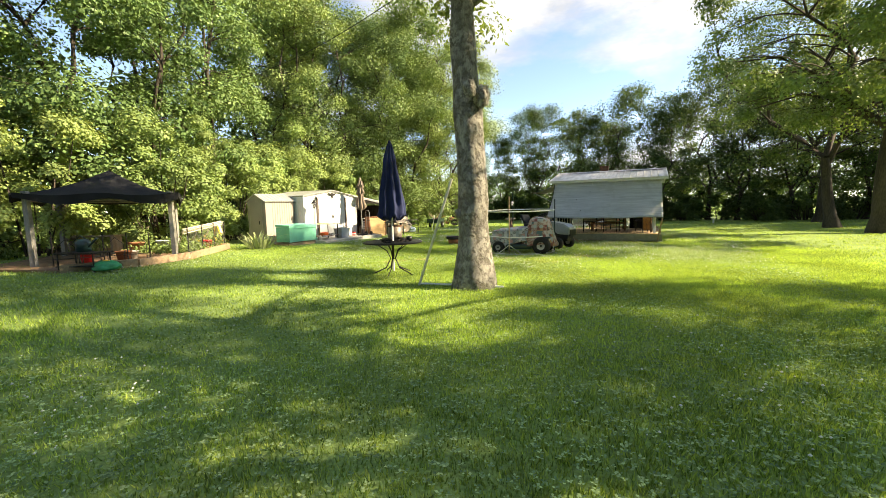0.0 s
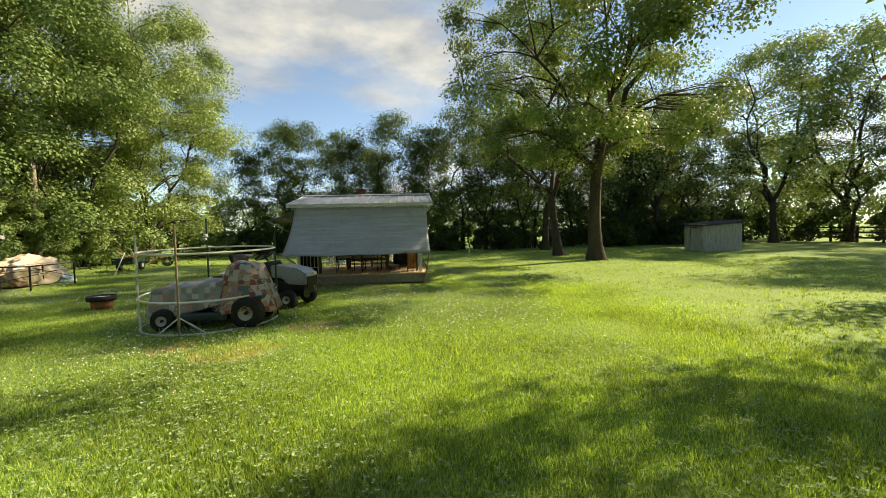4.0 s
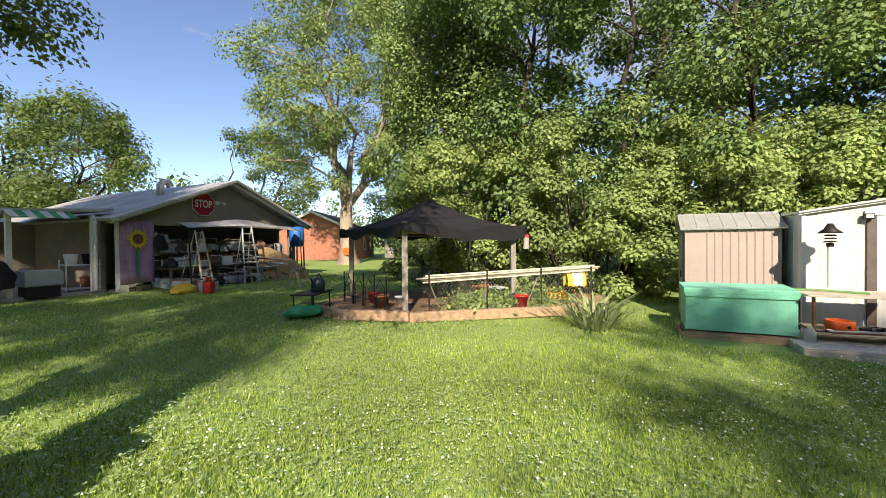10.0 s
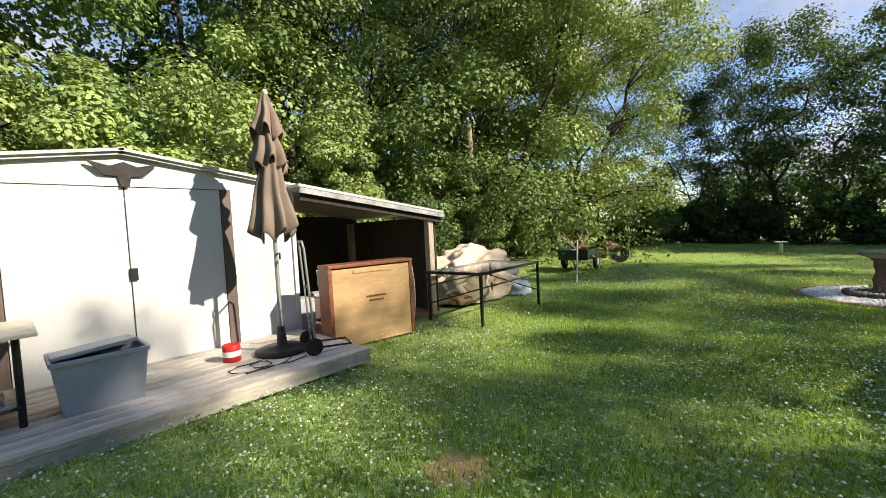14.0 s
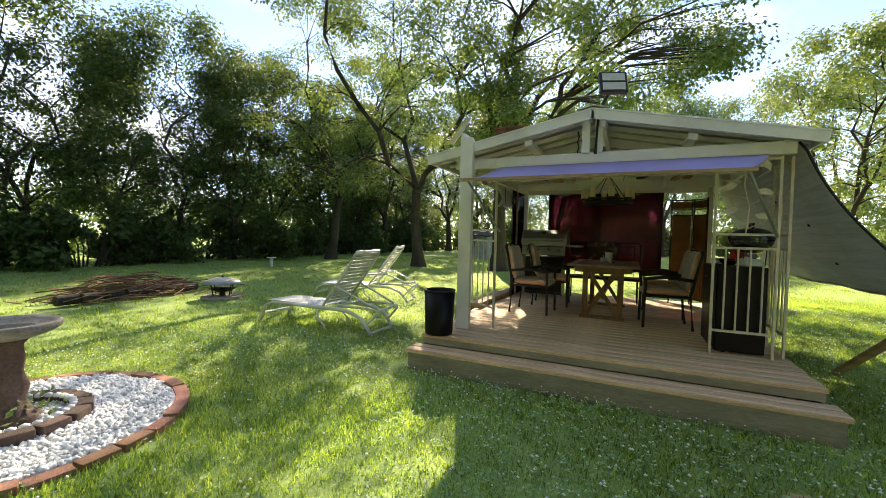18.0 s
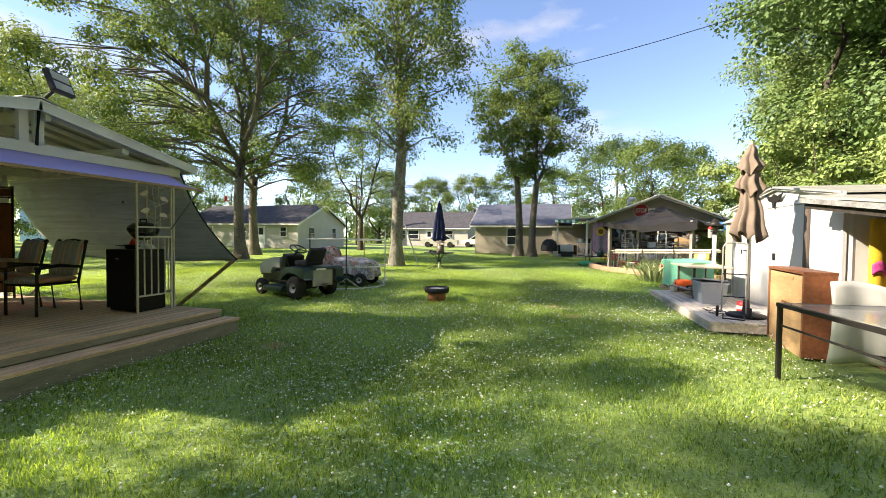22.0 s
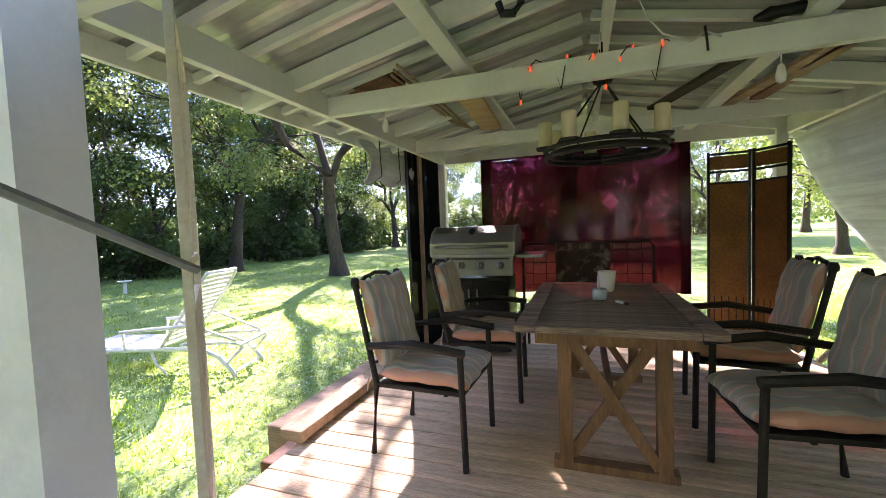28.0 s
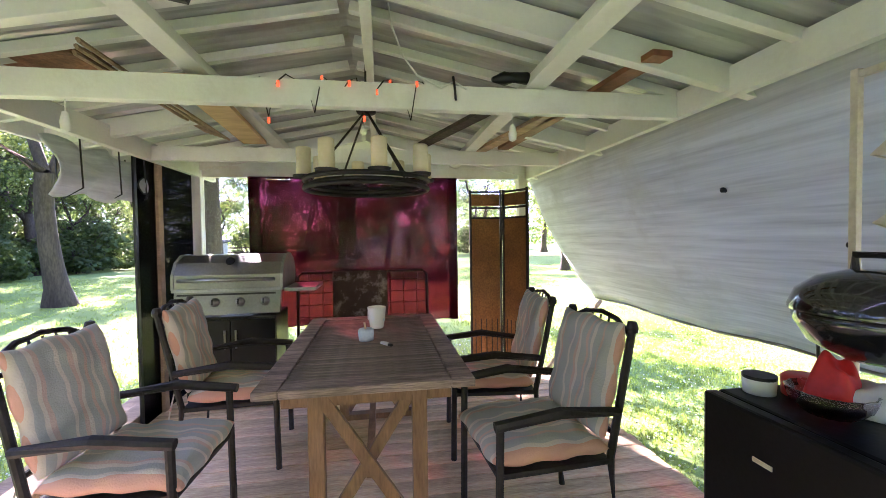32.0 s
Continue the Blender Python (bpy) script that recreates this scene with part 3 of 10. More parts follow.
def grass(name, count, x0, x1, y0, y1, hmin, hmax, wide, label):
    # blades gather in tufts
    m = count // 5
    tx, ty = rng.uniform(x0, x1, m) + rng.normal(0, 0.7, m), rng.uniform(y0, y1, m) + rng.normal(0, 0.7, m)
    i = rng.integers(0, m, count)
    x, y = tx[i] + rng.normal(0, 0.05, count), ty[i] + rng.normal(0, 0.05, count)
    k = ~keep_out(x, y)
    x, y = x[k], y[k]
    n = len(x)
    patch = 0.75 + 0.5 * (0.5 + 0.5 * np.sin(1.3 * x + 2 * np.sin(0.9 * y)) * np.sin(1.1 * y + 1.7 * np.sin(0.8 * x)))
    h = rng.uniform(hmin, hmax, n) * patch
    a = rng.uniform(0, math.tau, n)
    lean = rng.uniform(0.2, 1.3, n) * h
    b = a + rng.normal(0, 0.8, n) + 1.57
    w = wide * rng.uniform(0.7, 1.5, n)
    z = gz_array(x, y) - 0.02
    v = np.empty((n, 3, 3))
    v[:, 0] = np.stack([x - w * np.cos(a), y - w * np.sin(a), z], -1)
    v[:, 1] = np.stack([x + w * np.cos(a), y + w * np.sin(a), z], -1)
    v[:, 2] = np.stack([x + lean * np.cos(b), y + lean * np.sin(b), z + 0.02 + h], -1)
    f = np.arange(n * 3).reshape(n, 3)
    tagged(link(name, tri_mesh(name, v.reshape(-1, 3), f), M["blade"]), label, "grass", kind="stuff")


grass("grass_blades", 330000, -8.2, 6.2, -18.2, 7.5, 0.016, 0.038, 0.0052, "short green lawn grass blades mixed with clover")
for gx0, gx1, gy0, gy1, gn in ((0.5, 5.6, -16.5, -8.5, 120000), (-5.5, 3.0, -10.0, -6.0, 110000), (-6.6, -1.6, -7.0, 5.8, 170000), (0.8, 7.5, -11.0, -1.5, 200000)):
    grass("fine_grass", gn, gx0, gx1, gy0, gy1, 0.014, 0.034, 0.0042, "fine short lawn grass along the walked strip")
grass("tall_grass", 9000, -9.5, 5.5, -14, 10, 0.05, 0.09, 0.006, "longer tufts of lawn grass left by mowing")
grass("outer_grass", 210000, -14, 20, -26, 19, 0.02, 0.04, 0.009, "lawn grass farther out in the yard")


def clover():
    n = 32000
    x, y = rng.uniform(-8, 6, n), rng.uniform(-17.5, 7, n)
    m = np.sin(0.9 * x + 1.3) * np.sin(0.7 * y + 0.4 * x) + rng.normal(0, 0.5, n) > np.clip(-0.25 - 0.28 * (y + 4), -0.35, 1.25)
    k = m & ~keep_out(x, y)
    x, y = x[k], y[k]
    n = len(x)
    z = gz_array(x, y) + rng.uniform(0.03, 0.065, n)
    r = rng.uniform(0.006, 0.0125, n)
    o = np.array([(1, 0, 0), (0, 1, 0), (-1, 0, 0), (0, -1, 0), (0, 0, 0.9), (0, 0, -0.7)])
    v = np.stack([x, y, z], -1)[:, None] + r[:, None, None] * o
    f = np.array([(0, 1, 4), (1, 2, 4), (2, 3, 4), (3, 0, 4), (1, 0, 5), (2, 1, 5), (3, 2, 5), (0, 3, 5)])
    f = (np.arange(n) * 6)[:, None, None] + f
    tagged(link("clover_flowers", tri_mesh("clover_flowers", v.reshape(-1, 3), f.reshape(-1, 3)), M["clover"]),
           "small white clover flower heads dotted over the lawn", "clover", kind="stuff")



def clover_leaves():
    """Low three-part clover leaves between the blades."""
    n = 150000
    x, y = rng.uniform(-7.5, 5.8, n), rng.uniform(-17.5, 6.5, n)
    k = (np.sin(0.9 * x + 1.3) * np.sin(0.7 * y + 0.4 * x) + rng.normal(0, 0.5, n) > -0.15) & ~keep_out(x, y)
    x, y = x[k], y[k]
    n = len(x)
    a = rng.uniform(0, math.tau, n)[:, None] + np.array([0, 2.09, 4.19])
    r = rng.uniform(0.011, 0.019, n)[:, None]
    z = (gz_array(x, y) + rng.uniform(0.012, 0.04, n))[:, None]
    x, y = x[:, None], y[:, None]
    tilt = rng.uniform(-0.3, 0.3, (n, 3))
    v = np.empty((n, 3, 4, 3))
    for q, (al, ac) in enumerate(((0, 0), (0.7, -0.5), (1.25, 0), (0.7, 0.5))):
        v[:, :, q, 0] = x + r * (al * np.cos(a) - ac * np.sin(a))
        v[:, :, q, 1] = y + r * (al * np.sin(a) + ac * np.cos(a))
        v[:, :, q, 2] = z + r * (0.25 * al + tilt * ac)
    f = np.array([(0, 1, 2), (0, 2, 3)])
    f = (np.arange(n * 3) * 4)[:, None, None] + f
    tagged(link("clover_leaves", tri_mesh("clover_leaves", v.reshape(-1, 3), f.reshape(-1, 3)), M["clover_leaf"]),
           "low green clover leaves among the grass", "clover", kind="stuff")


clover()
clover_leaves()


# ---- trees ----
def leaves(points, size, seed, spread, away=None, wide=0.3):
    """Diamond leaves scattered round points, turned up and away from their spray: arrays of verts and faces."""
    r = np.random.default_rng(seed)
    c = points + r.normal(0, 1, points.shape) * spread
    n = len(c)
    s = size * r.uniform(0.6, 1.35, n)
    a = r.normal(0, 1, (n, 3))
    a[:, 2] -= 0.6
    a /= np.linalg.norm(a, axis=1)[:, None]
    up = r.normal(0, 0.42, (n, 3)) + np.array([0, 0, 0.6 if away is not None else 1.0])
    if away is not None:
        up += away
        a -= up * (np.sum(a * up, axis=1) / np.sum(up * up, axis=1))[:, None]
        a /= np.linalg.norm(a, axis=1)[:, None] + 1e-9
    b = np.cross(a, up)
    b /= np.linalg.norm(b, axis=1)[:, None] + 1e-9
    nrm = np.cross(a, b)
    v = np.empty((n, 4, 3))
    v[:, 0] = c
    v[:, 1] = c + s[:, None] * (0.45 * a + wide * b) + 0.09 * s[:, None] * nrm
    v[:, 2] = c + s[:, None] * a
    v[:, 3] = c + s[:, None] * (0.45 * a - wide * b) + 0.09 * s[:, None] * nrm
    f = np.array([(0, 1, 2), (0, 2, 3)])
    f = (np.arange(n) * 4)[:, None, None] + f
    return v.reshape(-1, 3), f.reshape(-1, 3)


def clump_points(r, centres, radii, per):
    """Leaf roots in flattened, drooping sprays round each clump centre, denser to the outside."""
    n = len(centres)
    i = np.repeat(np.arange(n), per)
    d = r.normal(0, 1, (n * per, 3))
    d /= np.linalg.norm(d, axis=1)[:, None]
    q = r.random(n * per) ** 0.38
    o = d * (q * radii[i])[:, None]
    o[:, 2] = o[:, 2] * 0.62 - 0.25 * (o[:, 0] ** 2 + o[:, 1] ** 2) / radii[i]
    return centres[i] + o, d


def tree(name, x, y, rz, label, seed, z0, z1, R, trunk_r, leaf, bark, clumps, per, size, group="", lean=(0, 0), stems=3, fork=0.6, clump=0.75, shape="round", sway=1.0, drift=(0, 0), wide=0.3):
    """A trunk that forks into stems, limbs out to each leafy spray, crown from z0 to z1 with radius R."""
    t = thing(name, x, y, gz(x, y), rz, label, "tree", group)
    r = random.Random(seed)
    g = np.random.default_rng(seed)
    bm = B()
    hf = z0 * fork + 0.6
    axis = Vector((lean[0], lean[1], 1))
    bole = []
    for k in range(8):
        u = k / 7
        bole.append(axis * (hf * u) + Vector((math.sin(u * 3 + seed), math.cos(u * 2.3 + seed) - math.cos(seed), 0)) * 0.03 * hf * u * sway)
    rs = [trunk_r * (1 - 0.25 * k / 7) * (1 + 0.75 * math.exp(-(k / 7) * hf / 0.3)) for k in range(8)]
    bole[0].z = -0.12
    tube(bm, bole, rs, 12, cap=False)
    spine = [(p, rs[k]) for k, p in enumerate(bole) if k > 3]
    for s in range(stems):
        az = s * math.tau / stems + r.uniform(-0.5, 0.5)
        out = Vector((math.cos(az), math.sin(az), 0)) * R * (r.uniform(0.25, 0.55) if stems > 1 else 0.08)
        top = axis * z1 * r.uniform(0.86, 0.97) + out + Vector((drift[0], drift[1], 0))
        pts, rr = [bole[-1 if s < 2 else -2].copy()], [rs[-1] * (0.92 if stems == 1 else 0.74)]
        n = 9
        for k in range(1, n + 1):
            u = k / n
            p = pts[0].lerp(top, u) + out * 0.5 * math.sin(u * math.pi) + Vector((r.gauss(0, 1), r.gauss(0, 1), 0)) * 0.22 * sway
            pts.append(p)
            rr.append(max(0.012, rr[0] * (1 - u) ** 0.85))
        tube(bm, pts, rr, 8, cap=False)
        spine += list(zip(pts, rr))
    u = g.random(clumps) ** (0.9 if shape == "round" else 1.0)
    env = np.sqrt(np.clip(1 - ((u - 0.42) / 0.62) ** 2, 0.1, 1)) if shape == "round" else (0.8 + 0.2 * np.sin(u * 9 + seed)) * (1 - 0.6 * u**2.5)
    rad = R * env * np.sqrt(g.uniform(0.06, 1, clumps)) * g.uniform(0.8, 1.15, clumps)
    az = g.uniform(0, math.tau, clumps)
    z = z0 + (z1 - z0) * u
    c = np.stack([rad * np.cos(az) + lean[0] * z + drift[0], rad * np.sin(az) + lean[1] * z + drift[1], z], -1)
    radii = clump * g.lognormal(0, 0.28, clumps)
    for k in range(clumps):
        p = Vector(c[k])
        best = min(spine, key=lambda q: (q[0] - p).length + 1.2 * max(0, q[0].z - p.z + 0.15 * math.hypot(q[0].x - p.x, q[0].y - p.y)))
        q, qr = best
        mid = q.lerp(p, 0.5) + Vector((r.gauss(0, 0.12), r.gauss(0, 0.12), 0.14 * (p - q).length))
        d = min(qr * 0.6, 0.02 + 0.016 * (p - q).length)
        tube(bm, [q, q.lerp(mid, 0.5) + Vector((0, 0, 0.08)), mid, p], [d, d * 0.8, d * 0.55, d * 0.18], 5, cap=False)
        for w in range(2):
            e = p + Vector((r.gauss(0, 1), r.gauss(0, 1), r.gauss(0, 0.4))) * radii[k] * 0.6
            tube(bm, [mid, mid.lerp(e, 0.6) + Vector((0, 0, 0.1)), e], [d * 0.4, d * 0.25, d * 0.1], 3, cap=False)
    part("trunk", bm, M[bark], t, smooth=True)
    roots, away = clump_points(g, c, radii, per)
    v, f = leaves(roots, size, seed + 1, max(size * 0.4, 0.11 * clump), away, wide)
    link("crown", tri_mesh("crown", v, f), M[leaf], t)
    return t


def bush(name, x, y, label, seed, rx, ry, h, leaf, count, size, group="bushes"):
    """A thicket: leafy sprays over bent stems, ragged outline."""
    t = thing(name, x, y, gz(x, y), 0, label, "bush", group)
    r = np.random.default_rng(seed)
    m = 70
    az, rad = r.uniform(0, math.tau, m), np.sqrt(r.uniform(0.05, 1, m))
    cx, cy = rx * rad * np.cos(az), ry * rad * np.sin(az)
    cz = 0.25 + h * r.uniform(0.0, 1, m) * np.sqrt(np.clip(1 - 0.7 * rad**2, 0.05, 1))
    c = np.stack([cx, cy, cz], -1)
    bm = B()
    for k in range(0, m, 3):
        tube(bm, [(cx[k] * 0.35, cy[k] * 0.35, -0.1), (cx[k] * 0.6 + 0.1, cy[k] * 0.7, cz[k] * 0.5), tuple(c[k])], [0.04, 0.024, 0.008], 5)
    part("stem", bm, M["bark_dark"], t, "bent dark stems")
    radii = (0.09 * (rx + ry + h) / 3 + 0.16) * r.lognormal(0, 0.25, m)
    roots, away = clump_points(r, c, radii, count // m)
    v, f = leaves(roots, size, seed + 1, size * 0.4, away, 0.38)
    low = v[:, 2] < 0.02
    v[low, 2] = 0.02 + 0.25 * r.random(low.sum())
    link("crown", tri_mesh("crown", v, f), M[leaf], t)
    return t


def place(src, x, y, rz, s=1.0, label="", sz=None):
    ob = copy_thing(src, Matrix.LocRotScale((x, y, gz(x, y)), Euler((0, 0, radians(rz))), (s, s, sz or s)))
    ob.scale = (s, s, sz or s)
    if label:
        ob["label"] = label
    return ob


# the old trunk by the umbrella table: thick, scarred, crown high up
def old_tree():
    x, y = 0.85, -10.75
    t = thing("yard_tree", x, y, gz(x, y), 0, "tall yard tree with thick grey scarred bark and knots", "tree", "yard trees")
    r = random.Random(3)
    bm = B()
    pts, rs = [], []
    for k in range(26):
        z = -0.1 + k * 0.24
        pts.append((-0.07 * z + 0.03 * math.sin(z * 1.1), 0.12 * z + 0.03 * math.sin(z * 0.9 + 1), z))
        rs.append(0.262 - 0.016 * z + 0.13 * math.exp(-max(z, 0) / 0.22) + 0.012 * math.sin(z * 5.3))
    tube(bm, pts, rs, 28)
    for v in bm.verts:
        n = noise.noise((v.co.x * 6, v.co.y * 6, v.co.z * 2.2)) * 0.03 + noise.noise((v.co.x * 19, v.co.y * 19, v.co.z * 7)) * 0.012
        c = Vector((-0.07 * v.co.z, 0.12 * v.co.z, v.co.z))
        v.co += (v.co - c).normalized() * n
    part("trunk", bm, M["bark_old"], t, smooth=True)
    for kx, ky, kz, s in ((0.12, 0.16, 2.92, 0.13), (-0.32, 0.33, 3.55, 0.09), (-0.22, -0.05, 1.15, 0.06), (0.02, -0.08, 3.0, 0.1)):
        kb = B()
        bmesh.ops.create_icosphere(kb, subdivisions=3, radius=s)
        for v in kb.verts:
            v.co *= 1 + 0.35 * noise.noise(v.co * 14)
            v.co.z *= 1.25
        bmesh.ops.translate(kb, vec=(kx, ky, kz), verts=kb.verts)
        part("knot", kb, M["bark_old"], t, "healed branch knot", smooth=True)
    g = np.random.default_rng(4)
    m = 84
    u, az = g.random(m), g.uniform(0, math.tau, m)
    rad = 2.7 * np.sqrt(g.uniform(0.02, 1, m)) * np.sqrt(np.clip(1 - (u - 0.4) ** 2 * 2.2, 0.2, 1))
    cz = 4.6 + 8.5 * u
    c = np.stack([rad * np.cos(az) - 0.25, rad * np.sin(az) + 0.7, cz], -1)
    cb = B()
    for k in range(m):
        zq = min(max(4.4, cz[k] - 0.4 * rad[k] - 0.5), 11.5)
        q = Vector((-0.07 * min(zq, 5.8), 0.12 * min(zq, 5.8), zq))
        p = Vector(c[k])
        d = 0.02 + 0.015 * (p - q).length
        tube(cb, [q, q.lerp(p, 0.5) + Vector((0, 0, 0.12 * (p - q).length)), p], [d, d * 0.6, d * 0.2], 5, cap=False)
    tube(cb, [(-0.26, 0.69, 5.75), (-0.3, 0.75, 8), (-0.2, 0.7, 10), (-0.25, 0.7, 12)], [0.13, 0.1, 0.06, 0.02], 10)
    part("limb", cb, M["bark_old"], t, smooth=True)
    roots, away = clump_points(g, c, 0.8 * g.lognormal(0, 0.25, m), 400)
    v, f = leaves(roots, 0.11, 9, 0.06, away)
    link("crown", tri_mesh("crown", v, f), M["leaf_a"], t)


old_tree()

YT = "yard trees"
shade_a = tree("shade_tree", 11.8, 6.2, 0, "large shade tree with dark trunk and spreading open crown", 11, 4.7, 12.8, 5.2, 0.3, "leaf_c", "bark_dark", 104, 440, 0.13, YT, lean=(-0.02, -0.03), stems=4, fork=0.9, clump=0.85, sway=1.5, drift=(-1.3, -3.1))
shade_b = tree("shade_tree", 11.4, 9.8, 40, "leaning shade tree with dark bark and airy leaves", 12, 4.0, 14.5, 6.2, 0.24, "leaf_a", "bark_dark", 64, 430, 0.13, YT, lean=(-0.16, 0.12), stems=3, fork=0.7, clump=0.85, sway=1.6)
shade_c = tree("shade_tree", 9.4, -11.8, 0, "tall shade tree with long grey trunk and high crown", 13, 4.3, 16.5, 6.5, 0.26, "leaf_a", "bark", 150, 440, 0.125, YT, lean=(0.02, 0.04), stems=4, fork=0.9, clump=0.85, drift=(0.3, 0.7))
shade_far = tree("shade_tree", 37.0, -1.5, 120, "tall shade tree at the far side of the field", 14, 3.6, 15.0, 5.6, 0.26, "leaf_c", "bark_dark", 80, 190, 0.21, YT, stems=3, fork=0.7, clump=1.15)
for src, x, y, rz, s in ((shade_far, 34.0, 5.5, 75, 1.0), (shade_b, 12.6, 15.8, 130, 0.95), (shade_far, 31.0, 17.0, 215, 1.0), (shade_far, 23.0, 19.0, 250, 1.0), (shade_c, 11.9, -15.7, 20, 1.0), (shade_far, 10.5, -26.6, 70, 0.85),
                         # the first tree here is unseen, added to cast shade on the lawn
                         (shade_far, 16.4, -6.6, 200, 0.65), (shade_far, 27.0, -15.0, 20, 0.75), (shade_far, 32.0, -7.0, 200, 0.8)):
    place(src, x, y, rz, s)
pair = tree("yard_tree", -3.1, -21.3, 0, "slim pruned tree with pale trunk and full rounded crown", 17, 5.4, 12.8, 3.0, 0.24, "leaf_a", "bark", 70, 240, 0.16, YT, stems=2, fork=0.75, clump=0.75)
place(pair, -3.95, -21.0, 140, 0.96)

for k, (src, x, y, s) in enumerate(((shade_far, 36.0, -22.0, 0.95), (shade_far, 38.0, 8.0, 1.0), (shade_far, 39.0, -3.5, 0.95), (shade_far, 36.0, 16.0, 1.05), (shade_far, 34.0, -13.0, 0.95), (shade_far, 30.0, -25.0, 1.0), (shade_far, 29.0, 25.0, 0.9))):
    place(src, x, y, k * 83 + 15, s)
WD = "woods trees"
woods_a = tree("woods_tree", -15.0, -4.0, 0, "tall leafy woodland tree behind the sheds", 21, 3.4, 18.0, 3.4, 0.2, "leaf_b", "bark_dark", 64, 700, 0.12, WD, stems=2, fork=1.2, clump=1.05, shape="column", wide=0.38)
woods_b = tree("woods_tree", -13.5, -10.5, 0, "tall woodland tree draped with vines", 22, 1.6, 17.0, 3.0, 0.18, "leaf_b", "bark_dark", 66, 680, 0.118, WD, stems=2, fork=1.5, clump=1.0, shape="column", wide=0.38)
woods_c = tree("woods_tree", -12.5, 7.5, 0, "bright green woodland tree arching over the lawn edge", 23, 1.3, 14.0, 4.2, 0.18, "leaf_c", "bark_dark", 100, 600, 0.115, WD, lean=(0.1, -0.04), stems=3, fork=0.8, clump=1.0, wide=0.38)
woods_far = tree("woods_tree", -20.5, -4.5, 0, "tall dark tree deeper in the woods", 28, 2.0, 18.5, 3.6, 0.2, "leaf_b", "bark_dark", 80, 100, 0.27, WD, stems=2, fork=1.2, clump=0.95, shape="column")
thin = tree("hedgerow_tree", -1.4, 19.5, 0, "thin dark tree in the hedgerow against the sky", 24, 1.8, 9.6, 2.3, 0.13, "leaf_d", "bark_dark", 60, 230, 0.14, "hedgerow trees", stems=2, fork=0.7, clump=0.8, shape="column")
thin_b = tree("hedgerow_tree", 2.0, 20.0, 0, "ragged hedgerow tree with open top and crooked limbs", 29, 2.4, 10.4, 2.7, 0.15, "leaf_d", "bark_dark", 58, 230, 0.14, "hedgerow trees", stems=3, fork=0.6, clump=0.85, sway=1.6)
for src, x, y, rz, s in ((woods_b, -16.5, 0.5, 200, 1.05), (woods_a, -14.6, 1.5, 120, 0.9), (woods_far, -18.5, -14.5, 30, 1.15), 
                         (woods_c, -14.6, 4.2, 210, 1.1), (woods_a, -15.0, 12.5, 330, 0.85), (woods_far, -21.0, 6.0, 140, 1.1), (woods_c, -16.0, 9.5, 100, 1.15), (woods_b, -15.6, -13.9, 250, 0.95),
                         (woods_far, -22.5, -12.0, 90, 1.2), (woods_far, -22.5, -16.0, 10, 1.2), (woods_c, -11.8, 15.5, 160, 0.85), (woods_b, -14.2, -7.2, 310, 1.0), (woods_far, -25.5, 1.0, 20, 1.2),
                         (woods_far, -18.8, 3.4, 170, 1.0), (woods_a, -15.8, -12.6, 220, 1.05), (woods_c, -11.2, 11.6, 40, 0.95), (woods_far, -24.0, -18.0, 110, 1.1)):
    place(src, x, y, rz, s)
for k, (x, y, s) in enumerate(((-8.8, 19.5, 0.85), (-5.4, 20.5, 0.95), (4.2, 19.0, 1.0), (7.4, 20.5, 1.08), (10.5, 21.5, 1.1), (14.0, 22.5, 1.15), (-3.3, 22.5, 1.0), (18.0, 22.5, 1.15), (23.0, 21.5, 1.1),
                               (-7.0, 22.0, 0.95), (0.4, 22.5, 0.95), (28.0, 24.0, 1.1), (5.8, 22.6, 1.1), (12.2, 19.6, 1.0), (16.2, 19.8, 1.0), (9.0, 18.8, 0.95), (20.6, 20.2, 1.1), (25.6, 19.0, 1.0), (31.5, 20.5, 1.0), (34.5, 14.5, 1.0))):
    place((thin, thin_b)[k % 2], x, y, k * 67, s)
porch_tree = tree("yard_tree", -22.3, -23.8, 0, "broad tree with pale thick trunk beyond the house", 26, 5.0, 18.0, 6.0, 0.5, "leaf_c", "bark_pale", 120, 480, 0.17, YT, stems=4, fork=0.6, clump=1.1)
far_tree = tree("far_tree", 8.0, -62.0, 0, "distant rounded green tree beyond the houses", 27, 1.5, 11.5, 4.6, 0.3, "leaf_a", "bark_dark", 60, 260, 0.24, "far trees", stems=3, clump=1.2)
for k, (x, y, s) in enumerate(((2, -66, 1.1), (-6, -58, 1.0), (-12, -50, 1.15), (-20, -52, 1.1), (16, -64, 1.0), (24, -60, 1.1), (33, -52, 1.1), (41, -44, 1.0), (48, -36, 1.0), (52, -24, 1.0), (50, -12, 0.95), (-30, -40, 1.1),
                               (-38, -28, 1.1), (46, 2, 0.9), (44, 14, 0.85), (40, 26, 0.9), (27, 30, 1.0), (-14, -38, 0.9))):
    place(far_tree, x, y, k * 53, s)


def far_woods():
    """The closed line of woods all round, well beyond the yard."""
    r = np.random.default_rng(77)
    n = 60000
    a = r.uniform(0, math.tau, n)
    R = 78 + 14 * r.random(n) + 6 * np.sin(a * 7)
    top = 7.5 + 2.5 * np.sin(a * 23) + 1.8 * np.sin(a * 57 + 1) + 1.2 * np.sin(a * 131)
    z = top * r.random(n) ** 0.8
    q = np.round(np.stack([R * np.cos(a), R * np.sin(a), z], -1) / 1.6) * 1.6
    v, f = leaves(q, 0.85, 78, 0.5)
    t = thing("far_woods", 0, 0, 0, 0, "distant line of green woods round the fields", "woods", kind="stuff")
    link("crowns", tri_mesh("crowns", v, f), M["leaf_b"], t)


